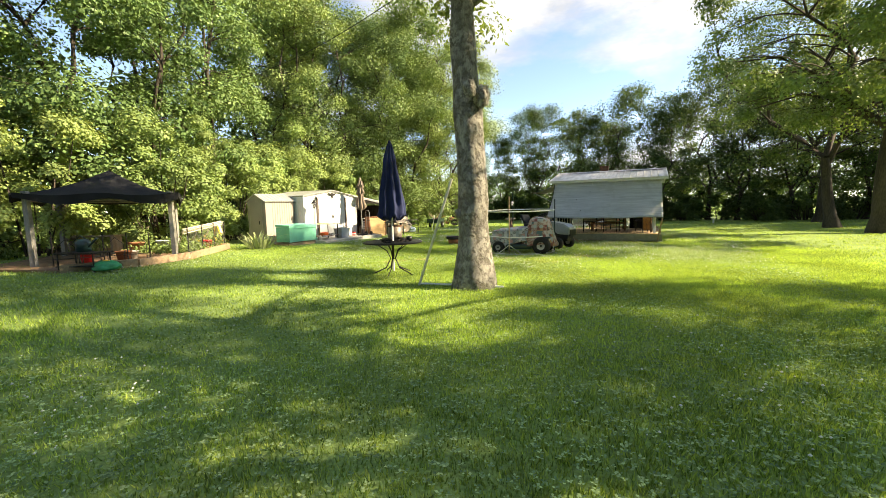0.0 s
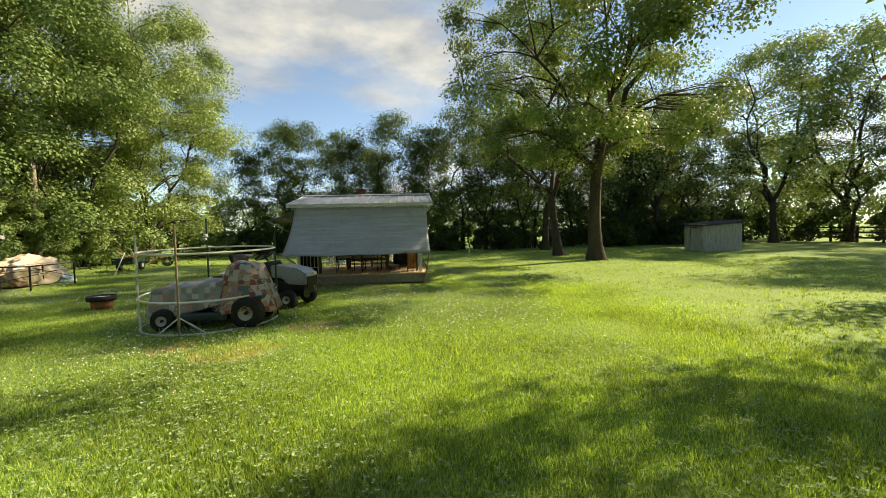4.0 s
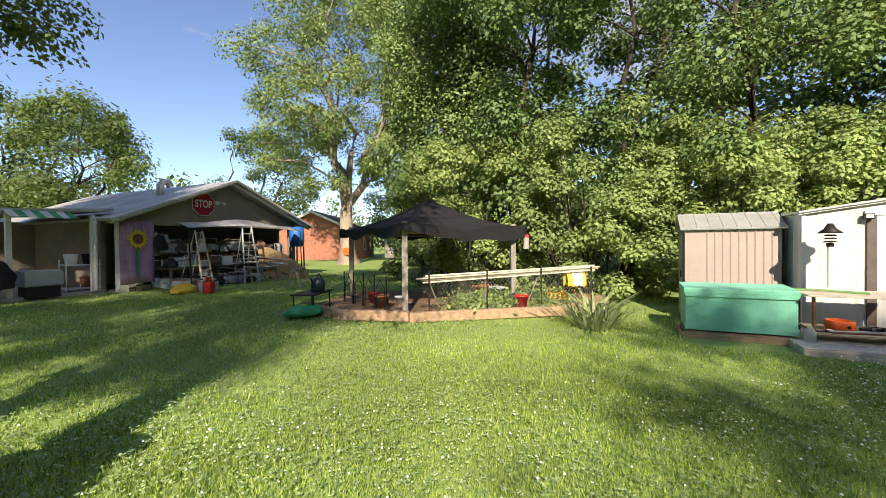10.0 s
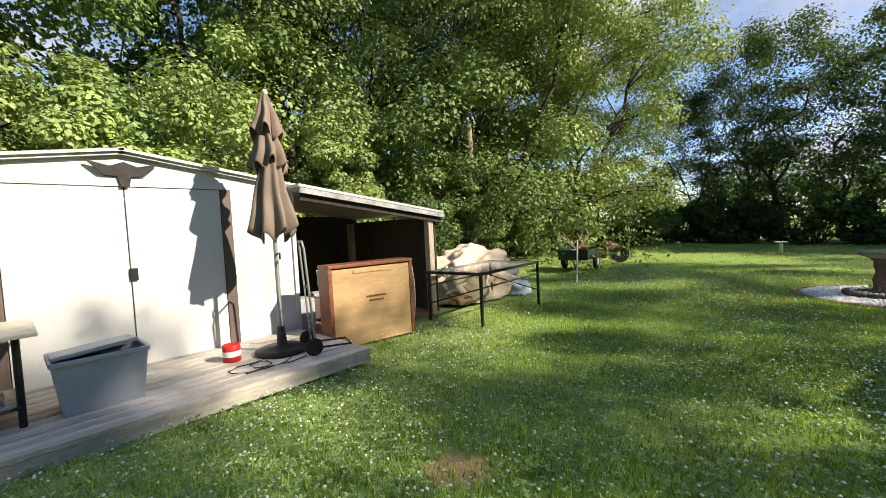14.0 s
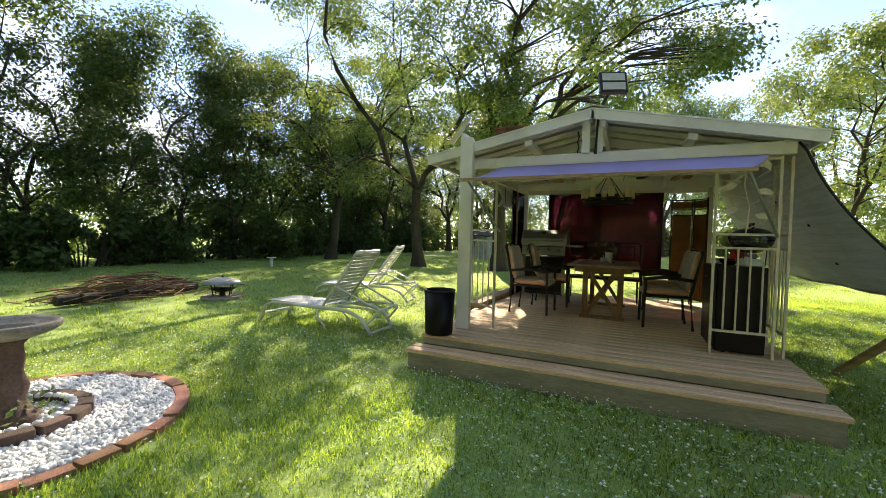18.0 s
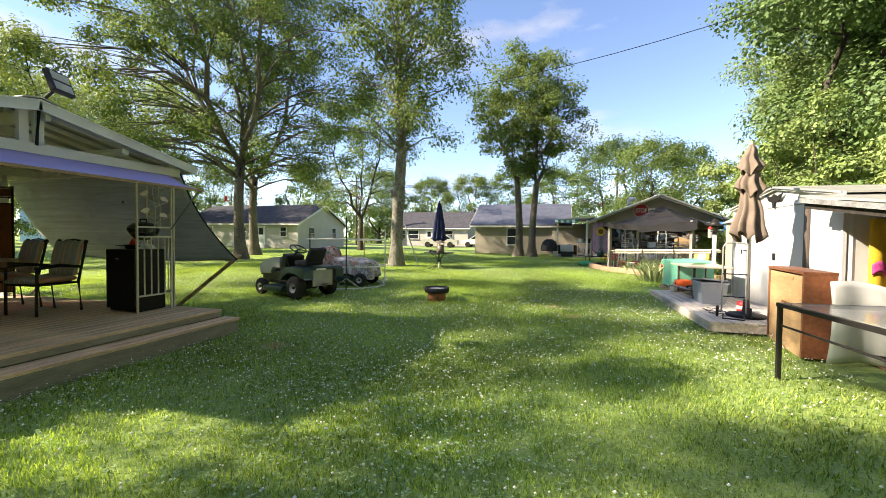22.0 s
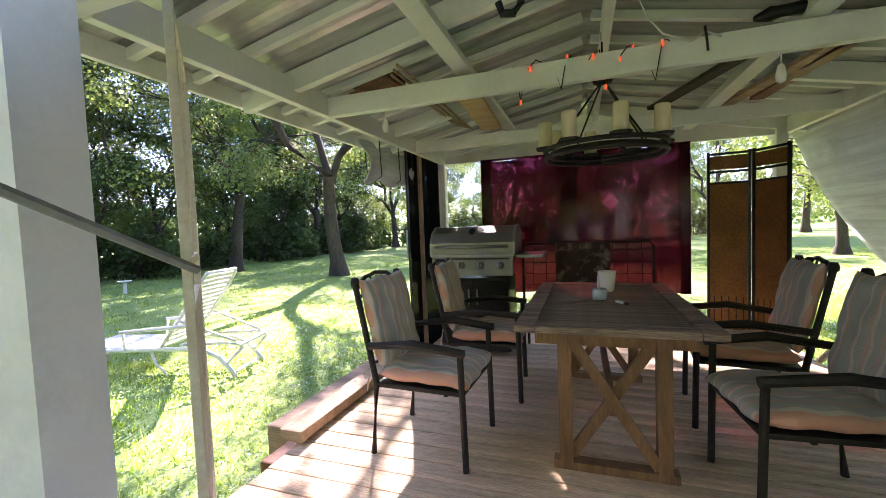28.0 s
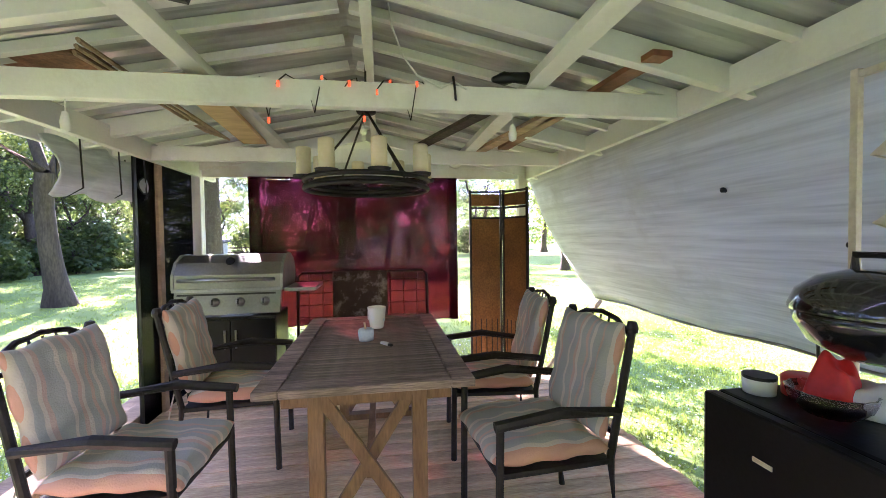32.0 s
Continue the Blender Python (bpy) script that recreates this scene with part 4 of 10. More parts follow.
def deep_woods():
    """Uncountable undergrowth and young trees behind the first rows."""
    r = np.random.default_rng(79)
    m = 520
    c = np.stack([r.uniform(-31, -18.5, m), r.uniform(-17.5, 24, m), 9.5 * r.random(m) ** 1.3], -1)
    c2 = np.stack([r.uniform(-12, 34, m // 4), r.uniform(25, 33, m // 4), 3.2 * r.random(m // 4) ** 1.2], -1)
    c = np.concatenate([c, c2])
    roots, away = clump_points(r, c, 1.25 * r.lognormal(0, 0.25, len(c)), 62)
    v, f = leaves(roots, 0.4, 80, 0.15, away)
    t = thing("woods_undergrowth", 0, 0, 0, 0, "deep green undergrowth filling the woods behind", "woods", kind="stuff")
    # the low light deep in the woods is put into this darker leaf colour
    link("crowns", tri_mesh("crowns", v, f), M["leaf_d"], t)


far_woods()
deep_woods()

bush_a = bush("bush", -12.4, -8.0, "dense bright green shrub wall at the woods edge", 41, 2.2, 2.0, 5.2, "leaf_c", 36000, 0.092)
bush_b = bush("bush", -13.0, 3.2, "broad vine-covered thicket behind the lean-to", 42, 2.2, 2.1, 4.6, "leaf_c", 36000, 0.092)
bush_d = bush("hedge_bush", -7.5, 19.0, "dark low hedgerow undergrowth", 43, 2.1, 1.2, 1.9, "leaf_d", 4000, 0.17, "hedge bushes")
for src, x, y, rz, s in ((bush_b, -13.4, -1.8, 70, 1.05), (bush_a, -12.2, -11.5, 160, 0.95), (bush_b, -13.7, -13.0, 210, 1.0), (bush_a, -13.2, 6.3, 20, 0.8), (bush_b, -13.2, 9.8, 120, 0.85), (bush_a, -12.2, 13.0, 250, 0.75),
                         (bush_a, -10.6, 16.5, 300, 0.75), (bush_a, -12.8, 0.6, 95, 0.85), (bush_b, -21.5, -18.0, 40, 0.7), (bush_b, -13.2, -5.0, 130, 1.0)):
    place(src, x, y, rz, s)
for k in range(15):
    place(bush_d, -9.5 + k * 2.5, 19.2 + 0.8 * math.sin(k * 2.1), k * 77, 0.9 + 0.3 * ((k * 37) % 10) / 10)
for k, (x, y) in enumerate(((25, 24), (30, 22), (34, 18), (37, 12), (38, 6), (38, 0), (30, 26), (21, 22), (24, 18), (38, -7))):
    place(bush_d, x, y, k * 61, 1.3 + 0.3 * ((k * 29) % 10) / 10)


# ---- pavilion ----
DZ = 0.215  # deck height
PX0, PX1, PY0, PY1 = -0.77, 3.72, -0.13, 3.25
RY, RZ, EZ = 1.63, 2.63, 2.25  # ridge line, ridge and eave heights
EY0, EY1, RX0, RX1 = -0.34, 3.4, -0.2, 3.86


def roof_z(y):
    return EZ + (RZ - EZ) * (1 - abs(y - RY) / ((EY1 - EY0) / 2))


def build_pavilion():
    t = thing("pavilion", 0, 0, 0, 0, "open white-painted garden pavilion with metal gable roof on a wooden deck", "pavilion")
    W = M["white"]
    # frame below the boards
    part("deck_frame", box(box(box(B(), (1.5, 0.05, DZ - 0.13), (4.3, 0.04, 0.18)), (1.5, 3.1, DZ - 0.13), (4.3, 0.04, 0.18)), (3.66, 1.56, DZ - 0.13), (0.04, 3.2, 0.18)), M["riser"], t)
    part("riser", bx((PX0 + 0.02, 1.56, 0.155), (0.03, PY1 - PY0 - 0.02, 0.075)), M["riser"], t, "weathered grey-green riser board")
    part("riser", bx((-1.0, 1.56, -0.02), (0.03, PY1 - PY0 + 0.06, 0.2)), M["riser"], t, "weathered grey-green riser board")
    part("riser", bx((-0.88, PY0 - 0.01, -0.02), (0.24, 0.03, 0.2)), M["riser"], t)
    part("riser", bx((-0.88, PY1 + 0.01, -0.02), (0.24, 0.03, 0.2)), M["riser"], t)
    part("skirt_board", bx((1.5, PY0 + 0.015, 0.06), (4.5, 0.03, 0.24)), M["riser"], t)
    part("skirt_board", bx((1.5, PY1 - 0.015, 0.06), (4.5, 0.03, 0.24)), M["riser"], t)
    # main posts
    part("corner_post", prism([(-0.09, -0.07), (0.09, -0.07), (0.09, 0.07), (-0.09, 0.07)], 2.2, pose(-0.22, 2.99, DZ, 0, 0, 12)), W, t, "wide white boxed corner post")
    part("post_cap", prism([(-0.09, -0.02), (0.09, -0.02), (0.1, 0.02), (-0.09, 0.02)], 0.05, pose(-0.22, 3.02, DZ + 2.2, 0, 0, 0)), W, t)
    part("post_strip", bx((-0.2, 3.1, 2.52), (0.03, 0.05, 0.36), (38, 0, 0)), M["cream_trellis"], t, "angled weathered strip on the post")
    for x, y, s in ((3.5, 3.16, 0.09), (3.5, 0.02, 0.09), (2.87, 3.2, 0.07), (1.6, 3.2, 0.06)):
        if x != 1.6:
            part("post", bx((x, y, (DZ + 2.2) / 2), (s, s, 2.2 - DZ), bev=0.006), W if x > 3 else M["plank"], t)
    # plates and tie beams
    for y in (-0.03, 3.14):
        part("wall_plate", bx(((RX0 + RX1) / 2 + 0.1, y, 2.2), (RX1 - RX0 - 0.25, 0.045, 0.13), bev=0.004), W, t)
    for x, h in ((-0.07, 0.1), (1.31, 0.1), (2.69, 0.09), (3.52, 0.09)):
        part("tie_beam", bx((x, 1.555, 2.145 if x < 0 else 2.19), (0.05, 3.16 if x > 0 else 3.26, h + 0.015), bev=0.004), W, t)
    part("king_post", bx((-0.07, 1.57, 2.38), (0.05, 0.08, 0.38)), W, t)
    part("king_post", bx((-0.07, 1.7, 2.38), (0.05, 0.08, 0.38)), W, t)
    part("ridge_board", bx(((RX0 + RX1) / 2, RY - 0.1, RZ - 0.12), (RX1 - RX0 - 0.08, 0.045, 0.13)), W, t)
    slope = math.degrees(math.atan((RZ - EZ) / ((EY1 - EY0) / 2)))
    half = (EY1 - EY0) / 2
    for sgn in (-1, 1):
        yc = RY + sgn * half / 2
        zc = (RZ + EZ) / 2
        run = half / math.cos(radians(slope)) - 0.05
        for k in range(13):
            x = 0.07 + k * 0.31
            deep = k % 4 == 3
            part("rafter" if deep else "batten", bx((x, yc, zc - (0.075 if deep else 0.04)), (0.05 if deep else 0.038, run, 0.11 if deep else 0.045), (-sgn * slope, 0, 0), bev=0.003), W, t)
        y = 0.73 if sgn < 0 else 2.3
        part("purlin", bx(((RX0 + RX1) / 2, y, roof_z(y) - 0.16), (RX1 - RX0 - 0.1, 0.085, 0.06), (-sgn * slope, 0, 0), bev=0.004), W, t)
        part("fascia", bx((RX0 - 0.01, yc, zc - 0.05), (0.03, half / math.cos(radians(slope)) + 0.02, 0.11), (-sgn * slope, 0, 0)), W, t, "white gable fascia board")
        part("fascia", bx((RX1 + 0.01, yc, zc - 0.05), (0.03, half / math.cos(radians(slope)) + 0.02, 0.11), (-sgn * slope, 0, 0)), W, t, "white gable fascia board")
        part("eave_board", bx(((RX0 + RX1) / 2, RY + sgn * (half - 0.01), EZ - 0.05), (RX1 - RX0, 0.03, 0.09)), W, t)

        def panel(u, v, sgn=sgn):
            x = RX0 - 0.03 + (RX1 - RX0 + 0.06) * u
            y = RY + sgn * (half + 0.05) * v
            ph = (x % 0.23) / 0.23
            rib = 0.022 * max(0, 1 - abs(ph - 0.5) / 0.12) ** 0.5
            return (x, y, roof_z(y) - 0.012 + rib)

        part("roof_panel", sheet(panel, 180, 2, 0.002), M["roof_white"], t, "ribbed pale metal roofing sheet")
    part("ridge_cap", prism([(-0.16, -0.035), (0, 0.0), (0.16, -0.035), (0.15, -0.02), (0, 0.014), (-0.15, -0.02)], RX1 - RX0 + 0.06, pose(RX0 - 0.03, RY, RZ + 0.018, 90, 0, 90)), M["roof_white"], t, "metal ridge cap")
    return t


pav = build_pavilion()


def deck_boards():
    w = 0.14
    n = int(round((PX1 - PX0) / w))
    me = bpy.data.meshes.new("deck_board")
    bm = bx((0, 0, 0), (w - 0.008, PY1 - PY0 + 0.02, 0.032), bev=0.004)
    bm.to_mesh(me)
    bm.free()
    me.materials.append(M["deck"])
    for k in range(n):
        ob = new("deck_board", me)
        ob.parent = pav
        ob.location = (PX0 + w / 2 + k * w, 1.56 + 0.008 * math.sin(k * 3.7), DZ - 0.016 + 0.0015 * math.sin(k * 5.1))
    for x in (-0.955, -0.82):
        ob = new("tread_board", me)
        ob.parent = pav
        ob.location = (x, 1.56, 0.105 - 0.016)
        ob.scale = (0.95, 1.03, 1.1)


def tarp_f(u, v):
    """u along the eave, v from the eave down to the stretched lower edge; sags in between."""
    x = -0.02 + 3.72 * u + (-0.12 * (1 - u) + 0.05 * u) * v**2
    y = -0.1 - 0.62 * v**0.5 * 0.35 - (1.0 * (1 - 0.15 * u) - 0.22) * v**2
    z = 2.2 - 1.35 * v + 0.05 * math.sin(v * 3.1) - 0.03 * math.sin(u * 3.14) * v
    return (x, y + 0.012 * math.sin(u * 31 + v * 3) * v, z + 0.012 * math.sin(u * 17) * v)


def shade_tarp():
    t = thing("shade_tarp", 0, 0, 0, 0, "grey-white woven tarp stretched from the pavilion eave to a lower edge", "tarp")
    part("sheet", sheet(tarp_f, 48, 20, 0.003), M["tarp"], t, smooth=True)
    e = 0.012
    part("edge_rope", tube(B(), [Vector(tarp_f(0, v / 14)) + Vector((-e, 0, 0)) for v in range(15)], 0.012, 6), M["black"], t, "black edge rope")
    part("edge_rope", tube(B(), [Vector(tarp_f(u / 14, 1)) + Vector((0, 0, -0.008)) for u in range(15)], 0.014, 6), M["grey_metal"], t, "lower edge pole")
    for u, v in ((0.24, 0.55), (0.3, 0.82), (0.36, 0.34)):
        p = Vector(tarp_f(u, v))
        part("grommet", tube(B(), [p + Vector((0, 0.02, 0)), p + Vector((0, -0.02, 0))], 0.014, 8), M["black"], t)
    b = thing("tarp_brace", 1.03, -0.81, gz(1, -0.8), 0, "weathered wooden prop holding out the tarp corner", "prop")
    p0, p1 = Vector((-0.05, 0, 0.02)), Vector((-0.16 - 1.03, -1.15 + 0.81, 0.93 - gz(1, -0.8)))
    d = p1 - p0
    bm = bx((0, 0, 0), (0.085, 0.04, d.length))
    bmesh.ops.transform(bm, matrix=Matrix.Translation((p0 + p1) / 2) @ d.to_track_quat("Z", "Y").to_matrix().to_4x4(), verts=bm.verts)
    part("board", bm, M["plank"], b)
    b2 = thing("tarp_brace", 3.6, -0.15, gz(3.6, 0), 0, "weathered wooden prop holding out the tarp corner", "prop")
    part("board", bar((0, 0, 0.02), (0.12, -0.85, 0.9), 0.025, 6), M["plank"], b2)


def icicle_lights():
    t = thing("string_lights", 0, -0.36, 2.16, 0, "white icicle string lights hung along the eave", "string lights")
    pts = [(0.1 + 0.1 * k, 0.01, 0.0 - 0.03 * abs(math.sin(k * 0.55))) for k in range(38)]
    part("cord", tube(B(), pts, 0.004, 4), M["white"], t)
    r = random.Random(8)
    for k in range(1, 37, 2):
        x, y, z = pts[k]
        part("strand", bar((x, y - 0.005, z), (x, y - 0.005, z - r.uniform(0.04, 0.13)), 0.005, 4), M["white"], t)


def awning():
    t = thing("awning", -0.1, 0, 2.1, 0, "lavender fabric awning on a tilting front bar", "awning")

    def f(u, v):
        return (-0.02 - 0.87 * v, 0.12 + 2.5 * u + (0.34 - 0.27 * u) * v, -0.015 - 0.25 * v - 0.025 * math.sin(v * 3.14))

    def under(u, v):
        x, y, z = f(0.006 + 0.988 * u, 0.01 + 0.98 * v)
        return (x, y, z - 0.009)

    part("canopy", sheet(f, 20, 8, 0.004), M["lavender"], t, smooth=True)
    part("lining", sheet(under, 20, 8, 0.003), M["lining"], t, "grey canopy lining", smooth=True)
    part("front_bar", bx((-0.91, 1.58, -0.275), (0.03, 2.34, 0.028)), M["plank"], t, "worn wooden front bar")
    part("arm", bar((0.02, 2.62, -0.75), (-0.89, 2.68, -0.28), 0.012, 6), M["grey_metal"], t)
    part("arm", bar((0.06, 0.02, -0.75), (-0.89, 0.46, -0.28), 0.012, 6), M["grey_metal"], t)


def trellis(x0, y0, x1, y1, label):
    """Painted iron trellis: leaf scroll above, shelf rails, upright bars below."""
    d = Vector((x1 - x0, y1 - y0, 0))
    w = d.length
    ang = math.degrees(math.atan2(d.y, d.x))
    t = thing("iron_trellis", x0, y0, DZ, ang, label, "trellis", "porch trellises")
    C = M["cream_trellis"]
    H = 1.87
    for x in (0, w):
        part("post", bx((x, 0, H / 2), (0.024, 0.024, H), bev=0.003), C, t)
    for z in (0.225, 1.02, 1.15, H - 0.02):
        part("rail", bx((w / 2, 0, z), (w - 0.024, 0.02, 0.022)), C, t)
    for k in range(1, 5):
        part("bar", bar((w * k / 5, 0, 0.225), (w * k / 5, 0, 1.02), 0.009, 6), C, t)
    part("vine_stem", tube(B(), [(w / 2, 0, 1.15), (w * 0.46, 0, 1.4), (w * 0.56, 0, 1.62), (w * 0.5, 0, H - 0.03)], 0.006, 5), C, t)
    leaf = [(0, 0), (0.05, 0.035), (0.1, 0.03), (0.135, 0), (0.1, -0.03), (0.05, -0.02)]
    for k, (u, z, a) in enumerate(((0.1, 1.3, 15), (0.9, 1.36, 165), (0.08, 1.52, 20), (0.92, 1.58, 160), (0.16, 1.74, 60), (0.8, 1.78, 115))):
        part("leaf", prism(leaf, 0.006, Matrix.Translation((w * u, 0.003, z)) @ pose(0, 0, 0, 90, 0, 0) @ pose(0, 0, 0, 0, 0, a)), C, t)
        part("leaf_stem", bar((w * u, 0, z), (w / 2, 0, z - 0.1), 0.004, 4), C, t)
    return t


def trash_can():
    t = thing("waste_bin", -0.66, 3.1, DZ, 0, "black plastic waste bin standing open on the deck corner", "waste bin")
    part("body", lathe(B(), [(0.0, 0.0), (0.145, 0.0), (0.15, 0.02), (0.166, 0.47), (0.159, 0.47), (0.14, 0.03), (0.0, 0.03)], 36), M["fridge_black"], t, smooth=True)
    part("rim", lathe(B(), [(0.158, 0.468), (0.17, 0.468), (0.173, 0.476), (0.17, 0.485), (0.158, 0.483), (0.158, 0.468)], 36), M["black"], t, smooth=True)


def fridge():
    t = thing("mini_fridge", 0.29, 0.27, DZ, 0, "black mini fridge standing on the deck", "fridge")
    K = M["fridge_black"]
    part("body", bx((0, -0.02, 0.43), (0.5, 0.4, 0.83), bev=0.012), K, t)
    part("door", bx((0, 0.205, 0.45), (0.5, 0.045, 0.79), bev=0.01), K, t, "black fridge door")
    part("badge", bx((0.05, 0.229, 0.72), (0.055, 0.004, 0.012)), M["cream"], t, "pale maker's badge")
    for x in (-0.2, 0.2):
        part("foot", bar((x, 0.1, 0), (x, 0.1, 0.02), 0.02), M["black"], t)
    top = DZ + 0.845
    s = thing("bowl", 0.33, 0.3, top, 0, "clear cut-glass bowl on the fridge", "bowl")
    part("body", lathe(B(), [(0, 0), (0.055, 0), (0.085, 0.03), (0.095, 0.062), (0.088, 0.064), (0.05, 0.012), (0, 0.012)], 32, wob=lambda k, z: 1 + 0.05 * (k % 2)), M["glass"], s, smooth=True)
    s = thing("tin", 0.49, 0.35, top, 0, "white metal tin with a dark lid on the fridge", "tin")
    part("body", lathe(B(), [(0, 0), (0.042, 0), (0.044, 0.045), (0, 0.05)], 24), M["white"], s, smooth=True)
    part("lid", lathe(B(), [(0, 0.05), (0.045, 0.045), (0.045, 0.055), (0, 0.056)], 24), M["black"], s)
    s = thing("tin", 0.44, 0.24, top, 0, "wide red tin on the fridge", "tin")
    part("body", lathe(B(), [(0, 0), (0.06, 0), (0.063, 0.05), (0.055, 0.058), (0, 0.06)], 24), M["red"], s, smooth=True)
    s = thing("folded_cloth", 0.28, 0.17, top, 25, "crumpled red and white cloth heaped on the fridge", "cloth")

    def heap(sx, sy, hh, ph):
        def f(u, v):
            p, q = 2 * u - 1, 2 * v - 1
            k = max(0.0, (1 - p**4) * (1 - q**4))
            return (sx * p, sy * q, 0.005 + hh * k * (1 + 0.25 * math.sin(9 * u + ph) * math.sin(7 * v + 2 * ph)))
        return sheet(f, 20, 20, 0.004)

    part("white_fold", heap(0.12, 0.09, 0.07, 0.4), M["white"], s, "white fold with a blue print", smooth=True)
    part("red_fold", heap(0.06, 0.07, 0.12, 2.0), M["red"], s, smooth=True).location = (0.11, 0.02, 0)
    # kettle grill stood on the fridge
    g = thing("kettle_grill", 0.34, 0.13, top, 0, "small black kettle grill on wire legs", "grill")
    part("bowl", lathe(B(), [(0, 0.12), (0.08, 0.13), (0.15, 0.17), (0.185, 0.23), (0.19, 0.27), (0.184, 0.27), (0.14, 0.18), (0, 0.135)], 32), M["enamel"], g, smooth=True)
    part("lid", lathe(B(), [(0.196, 0.262), (0.197, 0.275), (0.18, 0.32), (0.13, 0.36), (0.06, 0.38), (0, 0.383)], 32), M["enamel"], g, smooth=True)
    part("handle", tube(B(), [(-0.06, 0, 0.375), (-0.06, 0, 0.42), (0.06, 0, 0.42), (0.06, 0, 0.375)], 0.011, 6), M["black"], g)
    for k in range(3):
        a = k * math.tau / 3 + 0.4
        part("leg", bar((0.12 * math.cos(a), 0.12 * math.sin(a), 0), (0.13 * math.cos(a), 0.13 * math.sin(a), 0.17), 0.005, 6), M["black"], g)


def dining_table():
    t = thing("dining_table", 1.83, 1.55, DZ, 0, "weathered slatted wooden trestle table on the deck", "table")
    L, Wd, H = 1.5, 0.9, 0.735
    for s in (-1, 1):
        part("rim", bx((0, s * (Wd / 2 - 0.05), H - 0.018), (L, 0.1, 0.036), bev=0.005), M["table_wood"], t)
        part("rim", bx((s * (L / 2 - 0.05), 0, H - 0.018), (0.1, Wd - 0.204, 0.036), bev=0.005), M["table_wood"], t)
    n = 32
    sw = (L - 0.21) / n
    me = bpy.data.meshes.new("slat")
    bm = bx((0, 0, 0), (sw - 0.004, Wd - 0.205, 0.026), bev=0.003)
    bm.to_mesh(me)
    bm.free()
    me.materials.append(M["table_wood"])
    for k in range(n):
        o = new("slat", me)
        o.parent = t
        o.location = (-L / 2 + 0.105 + sw * (k + 0.5), 0, H - 0.02)
    for s in (-1, 1):
        x = s * (L / 2 - 0.12)
        for y in (-0.22, 0.22):
            part("leg", bx((x, y, (H - 0.04) / 2), (0.065, 0.065, H - 0.04), bev=0.004), M["teak"], t)
        for q in (-1, 1):
            part("cross_brace", bx((x + q * 0.018, 0, 0.36), (0.03, 0.05, 0.72), (q * 33, 0, 0)), M["teak"], t)
        part("apron", bx((x, 0, H - 0.075), (0.05, 0.72, 0.07)), M["teak"], t)
        part("foot_rail", bx((x, 0, 0.02), (0.07, 0.56, 0.04)), M["teak"], t)
    part("stretcher", bx((0, 0, 0.3), (L - 0.3, 0.035, 0.07)), M["teak"], t)
    c = thing("mug", 2.15, 1.52, DZ + H, 40, "white mug with small printed flowers on the table", "mug")
    part("cup", lathe(B(), [(0, 0), (0.042, 0), (0.047, 0.01), (0.062, 0.14), (0.058, 0.14), (0.042, 0.014), (0, 0.012)], 22), M["ceramic"], c, smooth=True)
    part("handle", tube(B(), [(0.052, 0, 0.1), (0.088, 0, 0.095), (0.088, 0, 0.05), (0.045, 0, 0.035)], 0.008, 6), M["ceramic"], c)
    for a in (200, 240, 285):
        part("flower_print", bx((0.051 * math.cos(radians(a)), 0.051 * math.sin(radians(a)), 0.06), (0.004, 0.02, 0.026), (0, 0, a)), M["cloth_blue"], c)
    k = thing("blue_jar", 1.83, 1.58, DZ + H, 0, "small pale blue candle jar with a stick", "jar")
    part("body", lathe(B(), [(0, 0), (0.042, 0), (0.047, 0.055), (0.04, 0.068), (0, 0.06)], 20), M["cloth_blue"], k, smooth=True)
    part("stick", bar((0.01, 0, 0.04), (0.025, 0.01, 0.1), 0.006, 6), M["cream"], k)
    k = thing("lighter", 1.7, 1.47, DZ + H, 35, "white and black pocket lighter lying on the table", "lighter")
    part("body", bx((0, 0, 0.008), (0.07, 0.022, 0.014), bev=0.004), M["white"], k)
    part("cap", bx((-0.045, 0, 0.008), (0.03, 0.018, 0.014), bev=0.003), M["black"], k)


